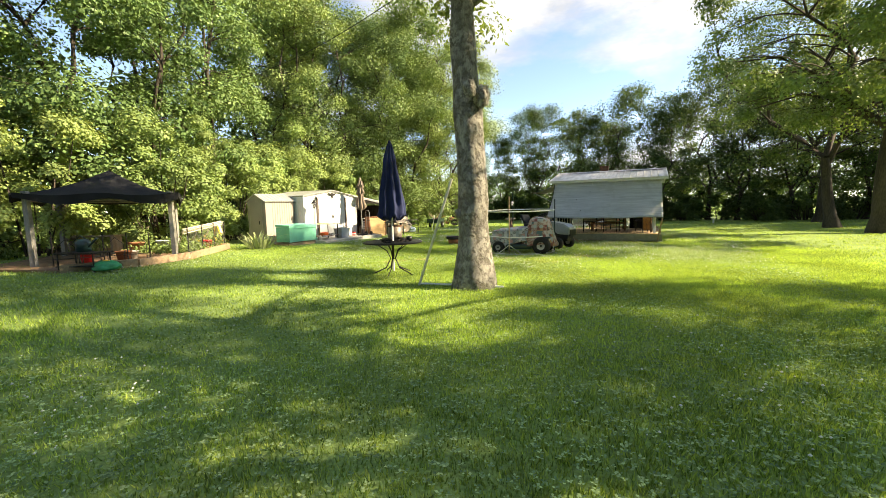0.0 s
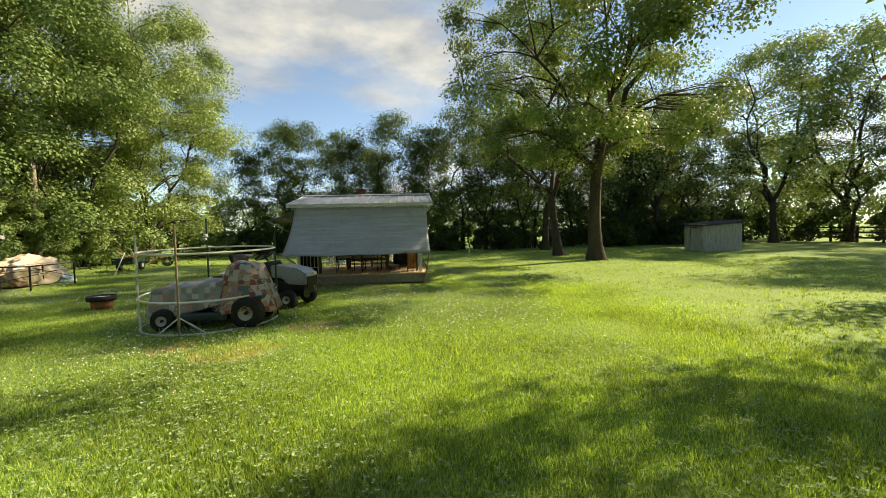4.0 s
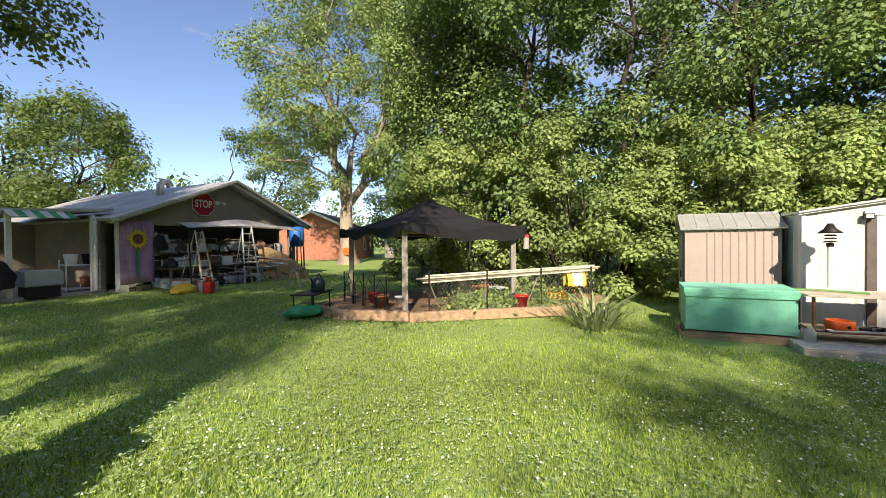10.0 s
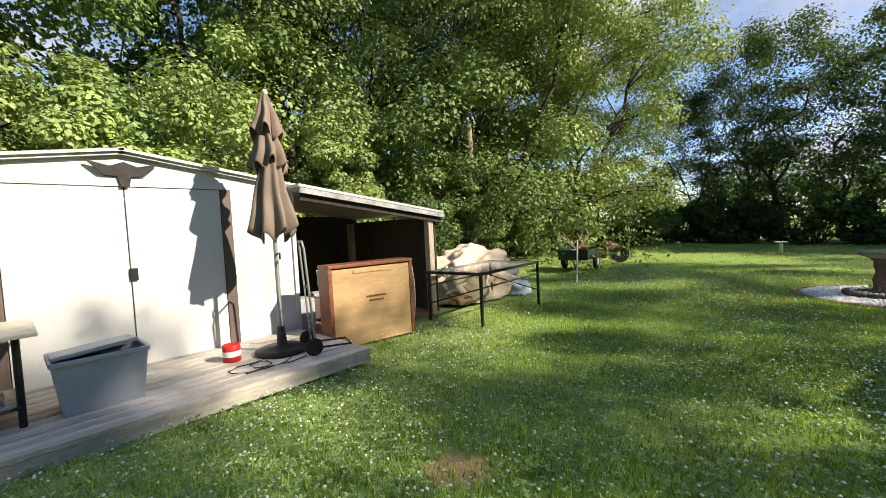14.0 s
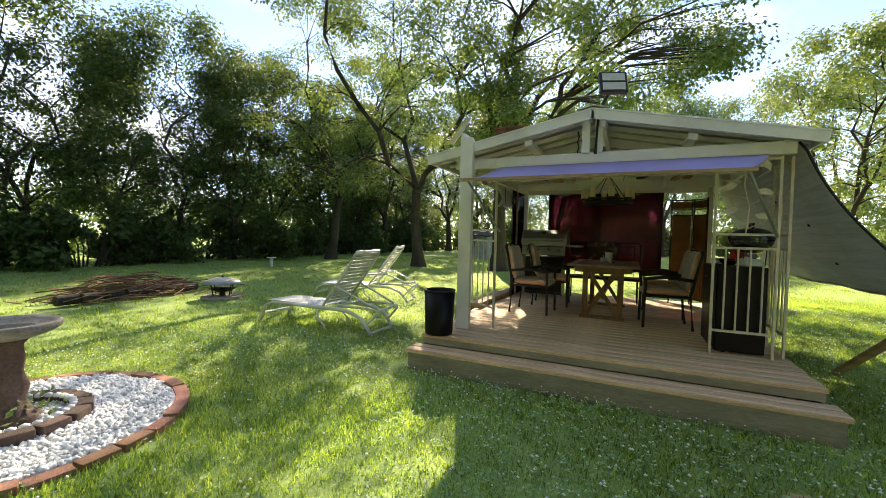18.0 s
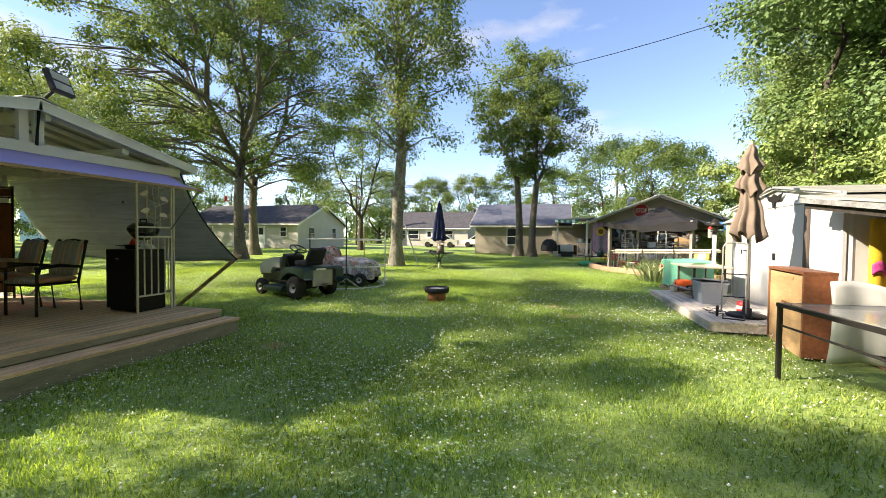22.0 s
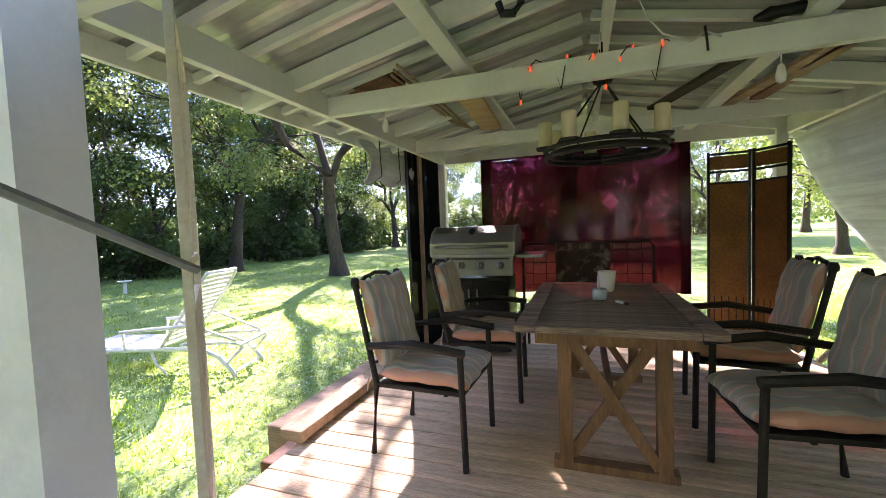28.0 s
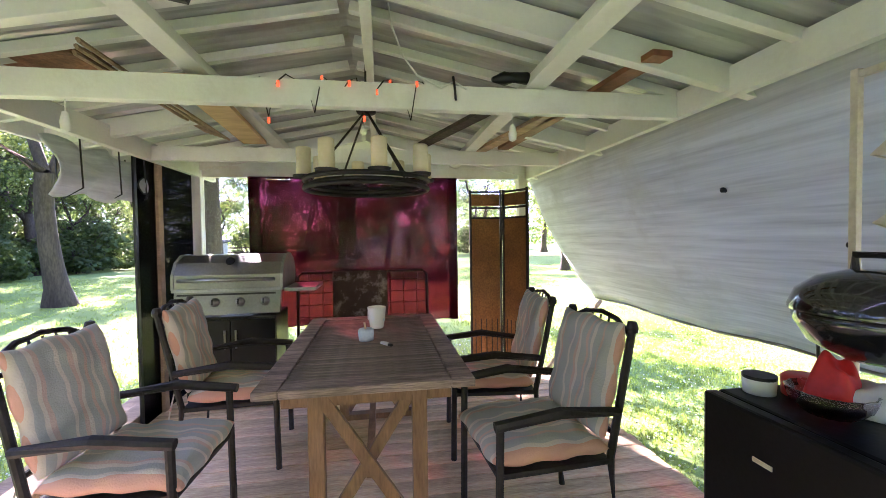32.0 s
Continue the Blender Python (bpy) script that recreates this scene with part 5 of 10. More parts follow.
def patio_chair(x, y, rz):
    """Dark metal armchair; local +y is the way it faces."""
    t = thing("patio_chair", x, y, DZ, rz, "dark metal patio armchair with faded striped cushions", "chair", "chairs round the table")
    I = M["iron"]
    part("seat_frame", bx((0, 0, 0.39), (0.5, 0.5, 0.025), bev=0.008), I, t)
    for sx in (-1, 1):
        part("leg", bar((sx * 0.25, 0.25, 0.0), (sx * 0.255, 0.24, 0.6), 0.017, 8), I, t)
        part("leg", tube(B(), [(sx * 0.235, -0.29, 0.0), (sx * 0.24, -0.25, 0.4), (sx * 0.235, -0.36, 0.93)], 0.017, 8), I, t)
        part("arm_rest", tube(B(), [(sx * 0.255, -0.28, 0.6), (sx * 0.28, 0.0, 0.635), (sx * 0.275, 0.27, 0.605)], [0.02, 0.024, 0.022], 8), I, t)
        part("finial", lathe(B(), [(0, 0), (0.022, 0.0), (0.026, 0.02), (0.018, 0.045), (0, 0.05)], 10, c=(sx * 0.235, -0.36, 0.92)), I, t)
    part("back_frame", tube(B(), [(-0.235, -0.355, 0.9), (-0.12, -0.37, 0.955), (0, -0.375, 0.97), (0.12, -0.37, 0.955), (0.235, -0.355, 0.9)], 0.013, 8), I, t)
    part("back_frame", bar((-0.235, -0.27, 0.5), (0.235, -0.27, 0.5), 0.012, 6), I, t)
    part("back_frame", bar((-0.235, -0.345, 0.86), (0.235, -0.345, 0.86), 0.011, 6), I, t)
    for k in range(5):
        xx = -0.14 + 0.07 * k
        part("spindle", bar((xx, -0.345, 0.86), (xx * 0.9, -0.372, 0.955), 0.006, 5), I, t)

    def pillow(place):
        """Closed stuffed pad: an upper and a lower sheet that meet along the edges."""
        def f(u, v):
            p = math.sin((u - 0.5) * math.pi)
            q = math.sin((v * 2 - 0.5) * math.pi)
            s = 1 if v <= 0.5 else -1
            h = math.sqrt(max(0.0, (1 - p**8) * (1 - q**8)))
            w = 0.13 * math.sin(7 * p + 4 * q) + 0.1 * math.sin(11 * q - 5 * p) + 0.07 * math.sin(19 * p + 3)
            return place(p, q, s * h * (1 + (w if s > 0 else 0)))

        b = sheet(f, 24, 48, 0)
        bmesh.ops.remove_doubles(b, verts=b.verts[:], dist=0.0004)
        bmesh.ops.recalc_face_normals(b, faces=b.faces[:])
        return b

    def seat(p, q, h):
        return (0.25 * p + 0.008 * math.sin(9 * q), 0.25 * q + 0.02 + 0.006 * math.sin(8 * p), 0.449 + 0.044 * h - 0.012 * max(0.0, q) ** 3 * (1 + p))

    part("seat_cushion", pillow(seat), M["cushion"], t, smooth=True)

    def back(p, q, h):
        v = (q + 1) / 2
        return (0.232 * p + 0.006 * math.sin(8 * q), -0.252 - 0.105 * v + 0.03 + 0.042 * h, 0.715 + 0.235 * q + 0.008 * math.sin(6 * p + 1) * v)

    part("back_cushion", pillow(back), M["cushion"], t, smooth=True)
    part("tie", tube(B(), [(0.2, -0.3, 0.48), (0.23, -0.31, 0.4), (0.21, -0.33, 0.33)], 0.005, 4), M["cushion"], t)
    return t


def gas_grill():
    t = thing("gas_grill", 2.95, 2.64, DZ, 90, "stainless steel gas grill with closed hood and black cabinet", "grill")
    # local: front faces +y, width along x
    part("cabinet", bx((0, -0.02, 0.4), (0.66, 0.42, 0.68), bev=0.01), M["black"], t)
    for sx in (-1, 1):
        d = part("cabinet_door", bx((sx * 0.165, 0.2, 0.42), (0.32, 0.018, 0.6), bev=0.004), M["fridge_black"], t)
        part("door_handle", bar((sx * 0.04, 0.222, 0.5), (sx * 0.04, 0.222, 0.64), 0.008, 6), M["steel"], d)
    part("control_panel", bx((0, 0.23, 0.86), (0.76, 0.05, 0.185), (10, 0, 0), bev=0.006), M["steel"], t, "stainless control panel")
    part("label_strip", bx((0, 0.262, 0.925), (0.7, 0.004, 0.014), (10, 0, 0)), M["black"], t)
    for k in range(4):
        x = -0.27 + 0.18 * k
        h = part("knob", lathe(B(), [(0, 0), (0.036, 0), (0.034, 0.008), (0.026, 0.012), (0.022, 0.04), (0, 0.042)], 16), M["steel"], t, "steel burner knob", smooth=True)
        h.matrix_basis = pose(x, 0.262, 0.865, -80, 0, 0)
        part("grip", bx((0, 0, 0.044), (0.01, 0.04, 0.012)), M["black"], h)
    prof = [(-0.22, 0.965), (-0.23, 1.08), (-0.17, 1.17), (-0.05, 1.22), (0.08, 1.215), (0.18, 1.16), (0.235, 1.07), (0.24, 0.965)]
    part("hood", prism(prof, 0.76, pose(-0.38, 0, 0, 90, 0, 90)), M["steel"], t, "stainless grill hood")
    for x in (-0.39, 0.39):
        part("hood_end", prism([(a * 1.02, 0.965 + (c - 0.965) * 1.02) for a, c in prof], 0.02, pose(x - 0.01, 0, 0, 90, 0, 90)), M["grey_metal"], t)
    part("handle", tube(B(), [(-0.33, 0.235, 1.03), (-0.33, 0.29, 1.035), (0.33, 0.29, 1.035), (0.33, 0.235, 1.03)], 0.014, 8), M["steel"], t, "bright tube handle", smooth=True)
    part("gauge", lathe(B(), [(0, 0), (0.035, 0), (0.03, 0.012), (0, 0.012)], 18), M["black"], t).matrix_basis = pose(0, 0.17, 1.17, -52, 0, 0)
    part("rim", bx((0, 0, 0.955), (0.79, 0.5, 0.025), bev=0.006), M["grey_metal"], t)
    part("side_shelf", bx((-0.52, 0, 0.94), (0.24, 0.42, 0.03), bev=0.006), M["grey_metal"], t)
    for x in (-0.28, 0.28):
        part("wheel", lathe(B(), [(0, -0.02), (0.05, -0.02), (0.06, 0), (0.05, 0.02), (0, 0.02)], 16), M["rubber"], t).matrix_basis = pose(x, -0.15, 0.06, 0, 90, 0)


def back_wall():
    t = thing("curtain", 3.44, 1.7, 0.72, 0, "sheer dark red shade curtain across the back of the pavilion", "curtain")

    def f(u, v):
        return (0.004 * math.sin(u * 31) + 0.012 * math.sin(u * 7 + 1.5 * v), -0.98 + 1.98 * u, 1.4 * v + 0.008 * math.sin(u * 20))

    part("cloth", sheet(f, 80, 10, 0.002), M["curtain"], t, smooth=True)
    part("hem", bar((0.01, -0.98, 1.41), (0.01, 1.0, 1.41), 0.012, 6), M["curtain"], t)
    part("seam", bx((-0.018, 0.1, 0.7), (0.006, 0.16, 1.39)), M["curtain"], t)
    part("hem_band", bx((-0.018, -0.93, 0.7), (0.006, 0.08, 1.39)), M["curtain"], t)
    part("hem_band", bx((-0.018, 0.94, 0.7), (0.006, 0.1, 1.39)), M["curtain"], t)
    c = thing("clear_panel", 3.5, 1.6, 0.3, 0, "clear plastic wind panel behind the curtain", "panel")
    part("film", bx((0, 0, 0.92), (0.003, 3.05, 1.84)), M["film"], c)
    part("top_band", bx((0.03, 0, 1.93), (0.01, 3.05, 0.12)), M["white"], c, "pale plastic strip under the roof")
    g = thing("gable_panel", 3.56, RY, 2.25, 0, "pale translucent gable infill", "panel")
    part("sheet", prism([(-1.7, 0.0), (1.7, 0.0), (0, 0.33)], 0.01, pose(0, 0, 0, 90, 0, 90)), M["pale_film"], g)
    s = thing("mesh_screen", 3.02, 3.19, DZ, 0, "black mesh screen hung at the rear corner", "screen")
    part("cloth", bx((0, 0, 0.97), (0.86, 0.006, 1.94)), M["screen_black"], s)
    part("edge", bx((-0.44, 0, 0.97), (0.03, 0.015, 1.94)), M["black"], s)
    a = thing("rolled_tarp", 2.35, 3.24, 1.84, 0, "white tarp rolled up under the north eave", "tarp")

    def r(u, v):
        return (-0.42 + 0.84 * u, 0.05 * math.cos(v * 5) + 0.02 * math.sin(u * 19), 0.3 - 0.32 * v + 0.02 * math.sin(u * 13 + v * 4))

    part("cloth", sheet(r, 20, 10, 0.01), M["tarp"], a, smooth=True)
    for x in (-0.3, 0.05, 0.34):
        part("tie_cord", tube(B(), [(x, 0.065, 0.3), (x + 0.01, 0.07, 0.1), (x, 0.03, -0.04), (x, -0.07, 0.02), (x, -0.06, 0.3)], 0.005, 5), M["black"], a, "dark tie cord")
    # folding screen
    d = thing("folding_screen", 3.36, 0.3, DZ, 0, "folding room divider with black iron frames and amber panels", "screen")
    for k, (y0, x0, y1, x1) in enumerate(((0.3, 0.06, -0.03, 0.03), (-0.04, 0.03, -0.2, -0.26))):
        p0, p1 = Vector((x0, y0, 0)), Vector((x1, y1, 0))
        w = (p1 - p0).length
        ang = math.degrees(math.atan2(p1.y - p0.y, p1.x - p0.x))
        m = pose(p0.x, p0.y, 0, 0, 0, ang)
        for x in (0.012, w - 0.012):
            bm = bx((x, 0, 0.9), (0.022, 0.022, 1.8))
            bmesh.ops.transform(bm, matrix=m, verts=bm.verts)
            part("frame", bm, M["iron"], d)
        for z in (0.1, 1.52, 1.62, 1.78):
            bm = bx((w / 2, 0, z), (w - 0.03, 0.018, 0.02))
            bmesh.ops.transform(bm, matrix=m, verts=bm.verts)
            part("rail", bm, M["iron"], d)
        bm = bx((w / 2, 0, 0.81), (w - 0.05, 0.006, 1.4))
        bmesh.ops.transform(bm, matrix=m, verts=bm.verts)
        part("panel", bm, M["amber"], d, "amber woven panel")
        bm = bx((w / 2, 0, 1.7), (w - 0.05, 0.006, 0.12))
        bmesh.ops.transform(bm, matrix=m, verts=bm.verts)
        part("panel", bm, M["amber"], d)
        for q in range(5):
            bm = bar((w * (q + 1) / 6, 0, 0.1), (w * (q + 1) / 6, 0, 0.5), 0.006, 5)
            bmesh.ops.transform(bm, matrix=m, verts=bm.verts)
            part("scroll_bar", bm, M["iron"], d)
    # glider bench behind the table
    b = thing("glider_bench", 3.08, 1.65, DZ, 90, "metal-framed bench with wire back and a dark floral throw", "bench")
    I = M["iron"]
    part("back_frame", tube(B(), [(-0.6, -0.2, 0.35), (-0.6, -0.26, 0.98), (-0.56, -0.26, 1.02), (0.56, -0.26, 1.02), (0.6, -0.26, 0.98), (0.6, -0.2, 0.35)], 0.014, 8), I, b)
    for k in range(9):
        part("wire", bar((-0.5 + k * 0.125, -0.2, 0.4), (-0.5 + k * 0.125, -0.26, 1.01), 0.004, 4), I, b)
    for k in range(5):
        part("wire", bar((-0.58, -0.21 - 0.01 * k, 0.5 + k * 0.11), (0.58, -0.21 - 0.01 * k, 0.5 + k * 0.11), 0.004, 4), I, b)
    part("seat", bx((0, 0.03, 0.4), (1.2, 0.46, 0.04), bev=0.01), I, b)
    for x in (-0.56, 0.56):
        for y in (-0.2, 0.22):
            part("leg", bar((x, y, 0), (x, y, 0.4), 0.014, 6), I, b)
    w = thing("throw", 3.0, 1.68, DZ + 0.43, 90, "dark throw printed with pale roses over the bench back", "throw")
    part("cloth", sheet(lambda u, v: (-0.25 + 0.5 * u, -0.235 - 0.06 * v + 0.01 * math.sin(9 * u), 0.02 + 0.58 * v), 14, 8, 0.01), M["rose_cloth"], w, smooth=True)


def chandelier():
    t = thing("chandelier", 1.66, 1.55, 1.81, 0, "round dark iron chandelier with eight cream pillar candles", "chandelier")
    R = 0.325
    bm = B()
    for r0, z in ((R, 0), (R, 0.045), (R - 0.03, 0.02)):
        tube(bm, [(r0 * math.cos(k * math.tau / 40), r0 * math.sin(k * math.tau / 40), z) for k in range(41)], 0.013, 6)
    part("ring", bm, M["iron"], t, smooth=True)
    for k in range(8):
        a = k * math.tau / 8 + 0.2
        c, s = math.cos(a), math.sin(a)
        part("drip_plate", lathe(B(), [(0, 0), (0.05, 0.0), (0.055, 0.015), (0, 0.012)], 14, c=(R * c, R * s, 0.05)), M["iron"], t)
        part("candle", lathe(B(), [(0, 0), (0.038, 0), (0.038, 0.14), (0.031, 0.146), (0, 0.13)], 16, c=(R * c, R * s, 0.062)), M["cream"], t, smooth=True)
    for k in range(4):
        a = k * math.tau / 4 + 0.6
        part("chain", bar((R * math.cos(a), R * math.sin(a), 0.03), (-0.02, 0, 0.42), 0.006, 5), M["iron"], t)
    part("canopy", lathe(B(), [(0, 0.40), (0.05, 0.41), (0.06, 0.44), (0, 0.47)], 16), M["iron"], t)
    part("hanger", bar((0, 0, 0.45), (0, 0, 0.69), 0.006, 5), M["iron"], t)
    w = thing("cord", 1.27, 1.44, 2.61, 0, "thin white cord looped from the roof over the beam", "cord")
    part("cord", tube(B(), [(0, 0, 0.02), (0, -0.02, -0.12), (0, -0.07, -0.25), (0, -0.13, -0.33), (0, -0.24, -0.384), (0, -0.3, -0.35), (0, -0.36, -0.385)], 0.0045, 5), M["white"], w, smooth=True)
    part("strap", tube(B(), [(-0.005, -0.295, -0.33), (-0.012, -0.3, -0.38), (-0.012, -0.305, -0.44)], 0.006, 5), M["black"], w)
    q = thing("rag", 1.3, 0.84, 2.27, 0, "dark rag lying on the cross beam", "rag")
    part("cloth", tube(B(), [(0, -0.12, 0.02), (0.01, -0.06, 0.035), (-0.005, 0, 0.03), (0.012, 0.05, 0.03), (0, 0.11, 0.018)], [0.012, 0.03, 0.024, 0.033, 0.012], 9), M["black"], q, smooth=True)
    l = thing("fairy_lights", 1.31, 1.6, 2.22, 0, "string of small orange lights wound round the beam", "string lights")
    r = random.Random(2)
    pts = []
    for k in range(26):
        u = k / 25
        pts.append((0.04 * math.cos(k * 1.3), -0.35 + 0.75 * u, 0.03 * math.sin(k * 1.3) + (-0.12 if k % 7 == 3 else 0.02)))
    part("cord", tube(B(), pts, 0.0035, 4), M["black"], l)
    for p in pts[::2]:
        part("bulb", bar(p, (p[0], p[1], p[2] - 0.025), 0.006, 6), M["bulb"], l)


def pavilion_extras():
    f = thing("flood_light", -0.15, 1.48, 2.6, 0, "black twin-panel flood light on a bent pole above the gable", "flood light")
    part("pole", tube(B(), [(0.05, 0.12, -0.42), (0.03, 0.1, 0.02), (-0.02, 0.0, 0.18)], 0.016, 8), M["black"], f)
    bm = bx((0, 0, 0), (0.055, 0.27, 0.24), bev=0.01)
    h = part("head", bm, M["black"], f)
    h.matrix_basis = pose(-0.05, -0.03, 0.26, 0, 20, 20)
    for z in (-0.055, 0.055):
        part("lens", bx((-0.029, 0, z), (0.006, 0.22, 0.085)), M["lens"], h)
    c = thing("flue_box", 1.5, 2.95, roof_z(2.95), 0, "rust-brown metal flue box on the roof", "flue")
    part("body", bx((0, 0, 0.27), (0.34, 0.42, 0.6), bev=0.01), M["rust"], c)
    part("cap", bx((0, 0, 0.575), (0.38, 0.46, 0.03), bev=0.006), M["rust"], c)
    k = thing("chain_hook", 0.25, 1.815, 2.07, 0, "black hook on a twisted chain hanging from the roof", "hook")
    part("chain", tube(B(), [(0.008 * math.cos(i * 1.6), 0.008 * math.sin(i * 1.6), 0.06 + i * 0.03) for i in range(14)], 0.008, 5), M["iron"], k)
    part("block", bx((0, 0, 0.03), (0.03, 0.04, 0.08), bev=0.008), M["black"], k)
    part("hook", tube(B(), [(0, 0, 0), (0, 0.0, -0.05), (0, 0.02, -0.075), (0, 0.05, -0.07), (0, 0.06, -0.04)], 0.011, 6), M["black"], k)
    for x, y, l, a, m, nm in ((2.0, 2.36, 1.25, 3, "ply", "brown board laid across the roof ties"), (1.78, 0.42, 1.75, 4, "redwood", "dark red-brown board laid across the roof ties"), (2.2, 0.55, 1.3, 10, "plank", "weathered board laid across the roof ties"), (2.15, 0.95, 1.2, 18, "bark_dark", "dark stained board laid across the roof ties")):
        b = thing("stored_board", x, y, 2.27 if m != "bark_dark" else 2.3, a, nm, "board", "boards in the roof")
        part("board", bx((0, 0, 0), (l, 0.16 if m == "ply" else 0.09, 0.025)), M[m], b)
    p = thing("fishing_rods", 1.7, 2.6, 2.28, 4, "bundle of cane rods stored in the roof", "rods")
    for i in range(6):
        part("rod", bar((-0.6 + 0.03 * i, 0.02 * i, 0.02 * (i % 2)), (0.9, -0.1 + 0.03 * i, 0.01 * i), 0.008, 5), M["plank"], p)
    for y in (2.75, 0.85):
        s = thing("pull_switch", 1.31, y, 2.0, 0, "small white bulb socket on a cord", "bulb")
        part("cord", bar((0, 0, 0.08), (0, 0, 0.15), 0.003, 4), M["white"], s)
        part("bulb", lathe(B(), [(0, 0), (0.018, 0.01), (0.02, 0.04), (0.012, 0.08), (0, 0.085)], 10), M["white"], s, smooth=True)
    # timbers along the north side of the deck
    for x, y, z, l, m in ((2.35, 3.36, -0.02, 2.9, "redwood"), (2.35, 3.3, 0.2, 2.7, "plank"), (2.5, 3.58, 0.02, 2.6, "plank")):
        b = thing("timber", x, y, z + 0.02, 0, "weathered reddish timber laid along the deck edge", "timber", "side timbers")
        part("beam", bx((0, 0, 0.04), (l, 0.16, 0.21 if z < 0.1 else 0.07), bev=0.014), M[m], b)


def extra_mats():
    m = bpy.data.materials.new("glass")
    m.use_nodes = True
    p = m.node_tree.nodes["Principled BSDF"]
    p.inputs["Transmission Weight"].default_value, p.inputs["Roughness"].default_value, p.inputs["Base Color"].default_value = 1.0, 0.05, (0.9, 0.95, 0.95, 1)
    M["glass"] = m
    M["film"] = mat("film", (0.7, 0.72, 0.7), 0.12, var=0.05, scale=2, bump=0.02, alpha=0.05, spec=0.9)
    M["pale_film"] = mat("pale_film", (0.75, 0.74, 0.7), 0.5, var=0.05, scale=2, bump=0.0, trans=0.6)
    M["enamel"] = mat("enamel", (0.012, 0.012, 0.013), 0.12, var=0.1, scale=4, bump=0.0, spec=0.7, coat=0.6)
    M["ceramic"] = mat("ceramic", (0.8, 0.79, 0.75), 0.2, var=0.04, scale=5, bump=0.0, coat=0.4)
    M["lens"] = mat("lens", (0.5, 0.5, 0.48), 0.25, var=0.05, scale=5, bump=0.0)
    M["rose_cloth"] = mat("rose_cloth", (0.06, 0.035, 0.03), 0.9, var=0.1, scale=13, fine=90, bump=0.2, dirt=(0.42, 0.36, 0.32))
    b = mat("bulb", (0.8, 0.12, 0.03), 0.3, var=0.05, scale=5, bump=0.0)
    q = b.node_tree.nodes["Principled BSDF"]
    q.inputs["Emission Color"].default_value, q.inputs["Emission Strength"].default_value = (1.0, 0.1, 0.02, 1), 0.12
    M["bulb"] = b


extra_mats()
shade_tarp()
icicle_lights()
awning()
trellis(-0.02, 0.01, -0.02, 0.5, "cream painted iron trellis with leaf scrolls beside the fridge")
trellis(-0.07, 2.67, 0.38, 3.18, "cream painted iron trellis with leaf scrolls beside the corner post")
trellis(0.05, -0.09, 0.56, -0.09, "cream painted iron trellis with leaf scrolls behind the fridge")
trash_can()
fridge()
dining_table()
ch = patio_chair(1.27, 2.48, 177)
for x, y, rz in ((1.19, 0.82, 4), (2.1, 2.36, 184), (2.0, 0.8, -6)):
    copy_thing(ch, pose(x, y, DZ, 0, 0, rz))
gas_grill()
back_wall()
chandelier()
pavilion_extras()

deck_boards()


# ---- sheds ----
def metal_wall(t, name, x, y0, y1, z0, z1, material, rib=0.2, top=None, axis="y"):
    """A ribbed metal wall in the plane x (or y, with axis x): thin sheet with raised ribs. top(y): height of the upper edge."""
    n = max(2, int((y1 - y0) / rib)) * 6

    def f(u, v):
        s = y0 + (y1 - y0) * u
        ph = (s - y0) / rib % 1
        d = 0.012 if ph < 0.14 else 0.0
        z = z0 + ((top(s) if top else z1) - z0) * v
        return (x + d, s, z) if axis == "y" else (s, x + d, z)

    return part(name, sheet(f, n, 1, 0.006), material, t)


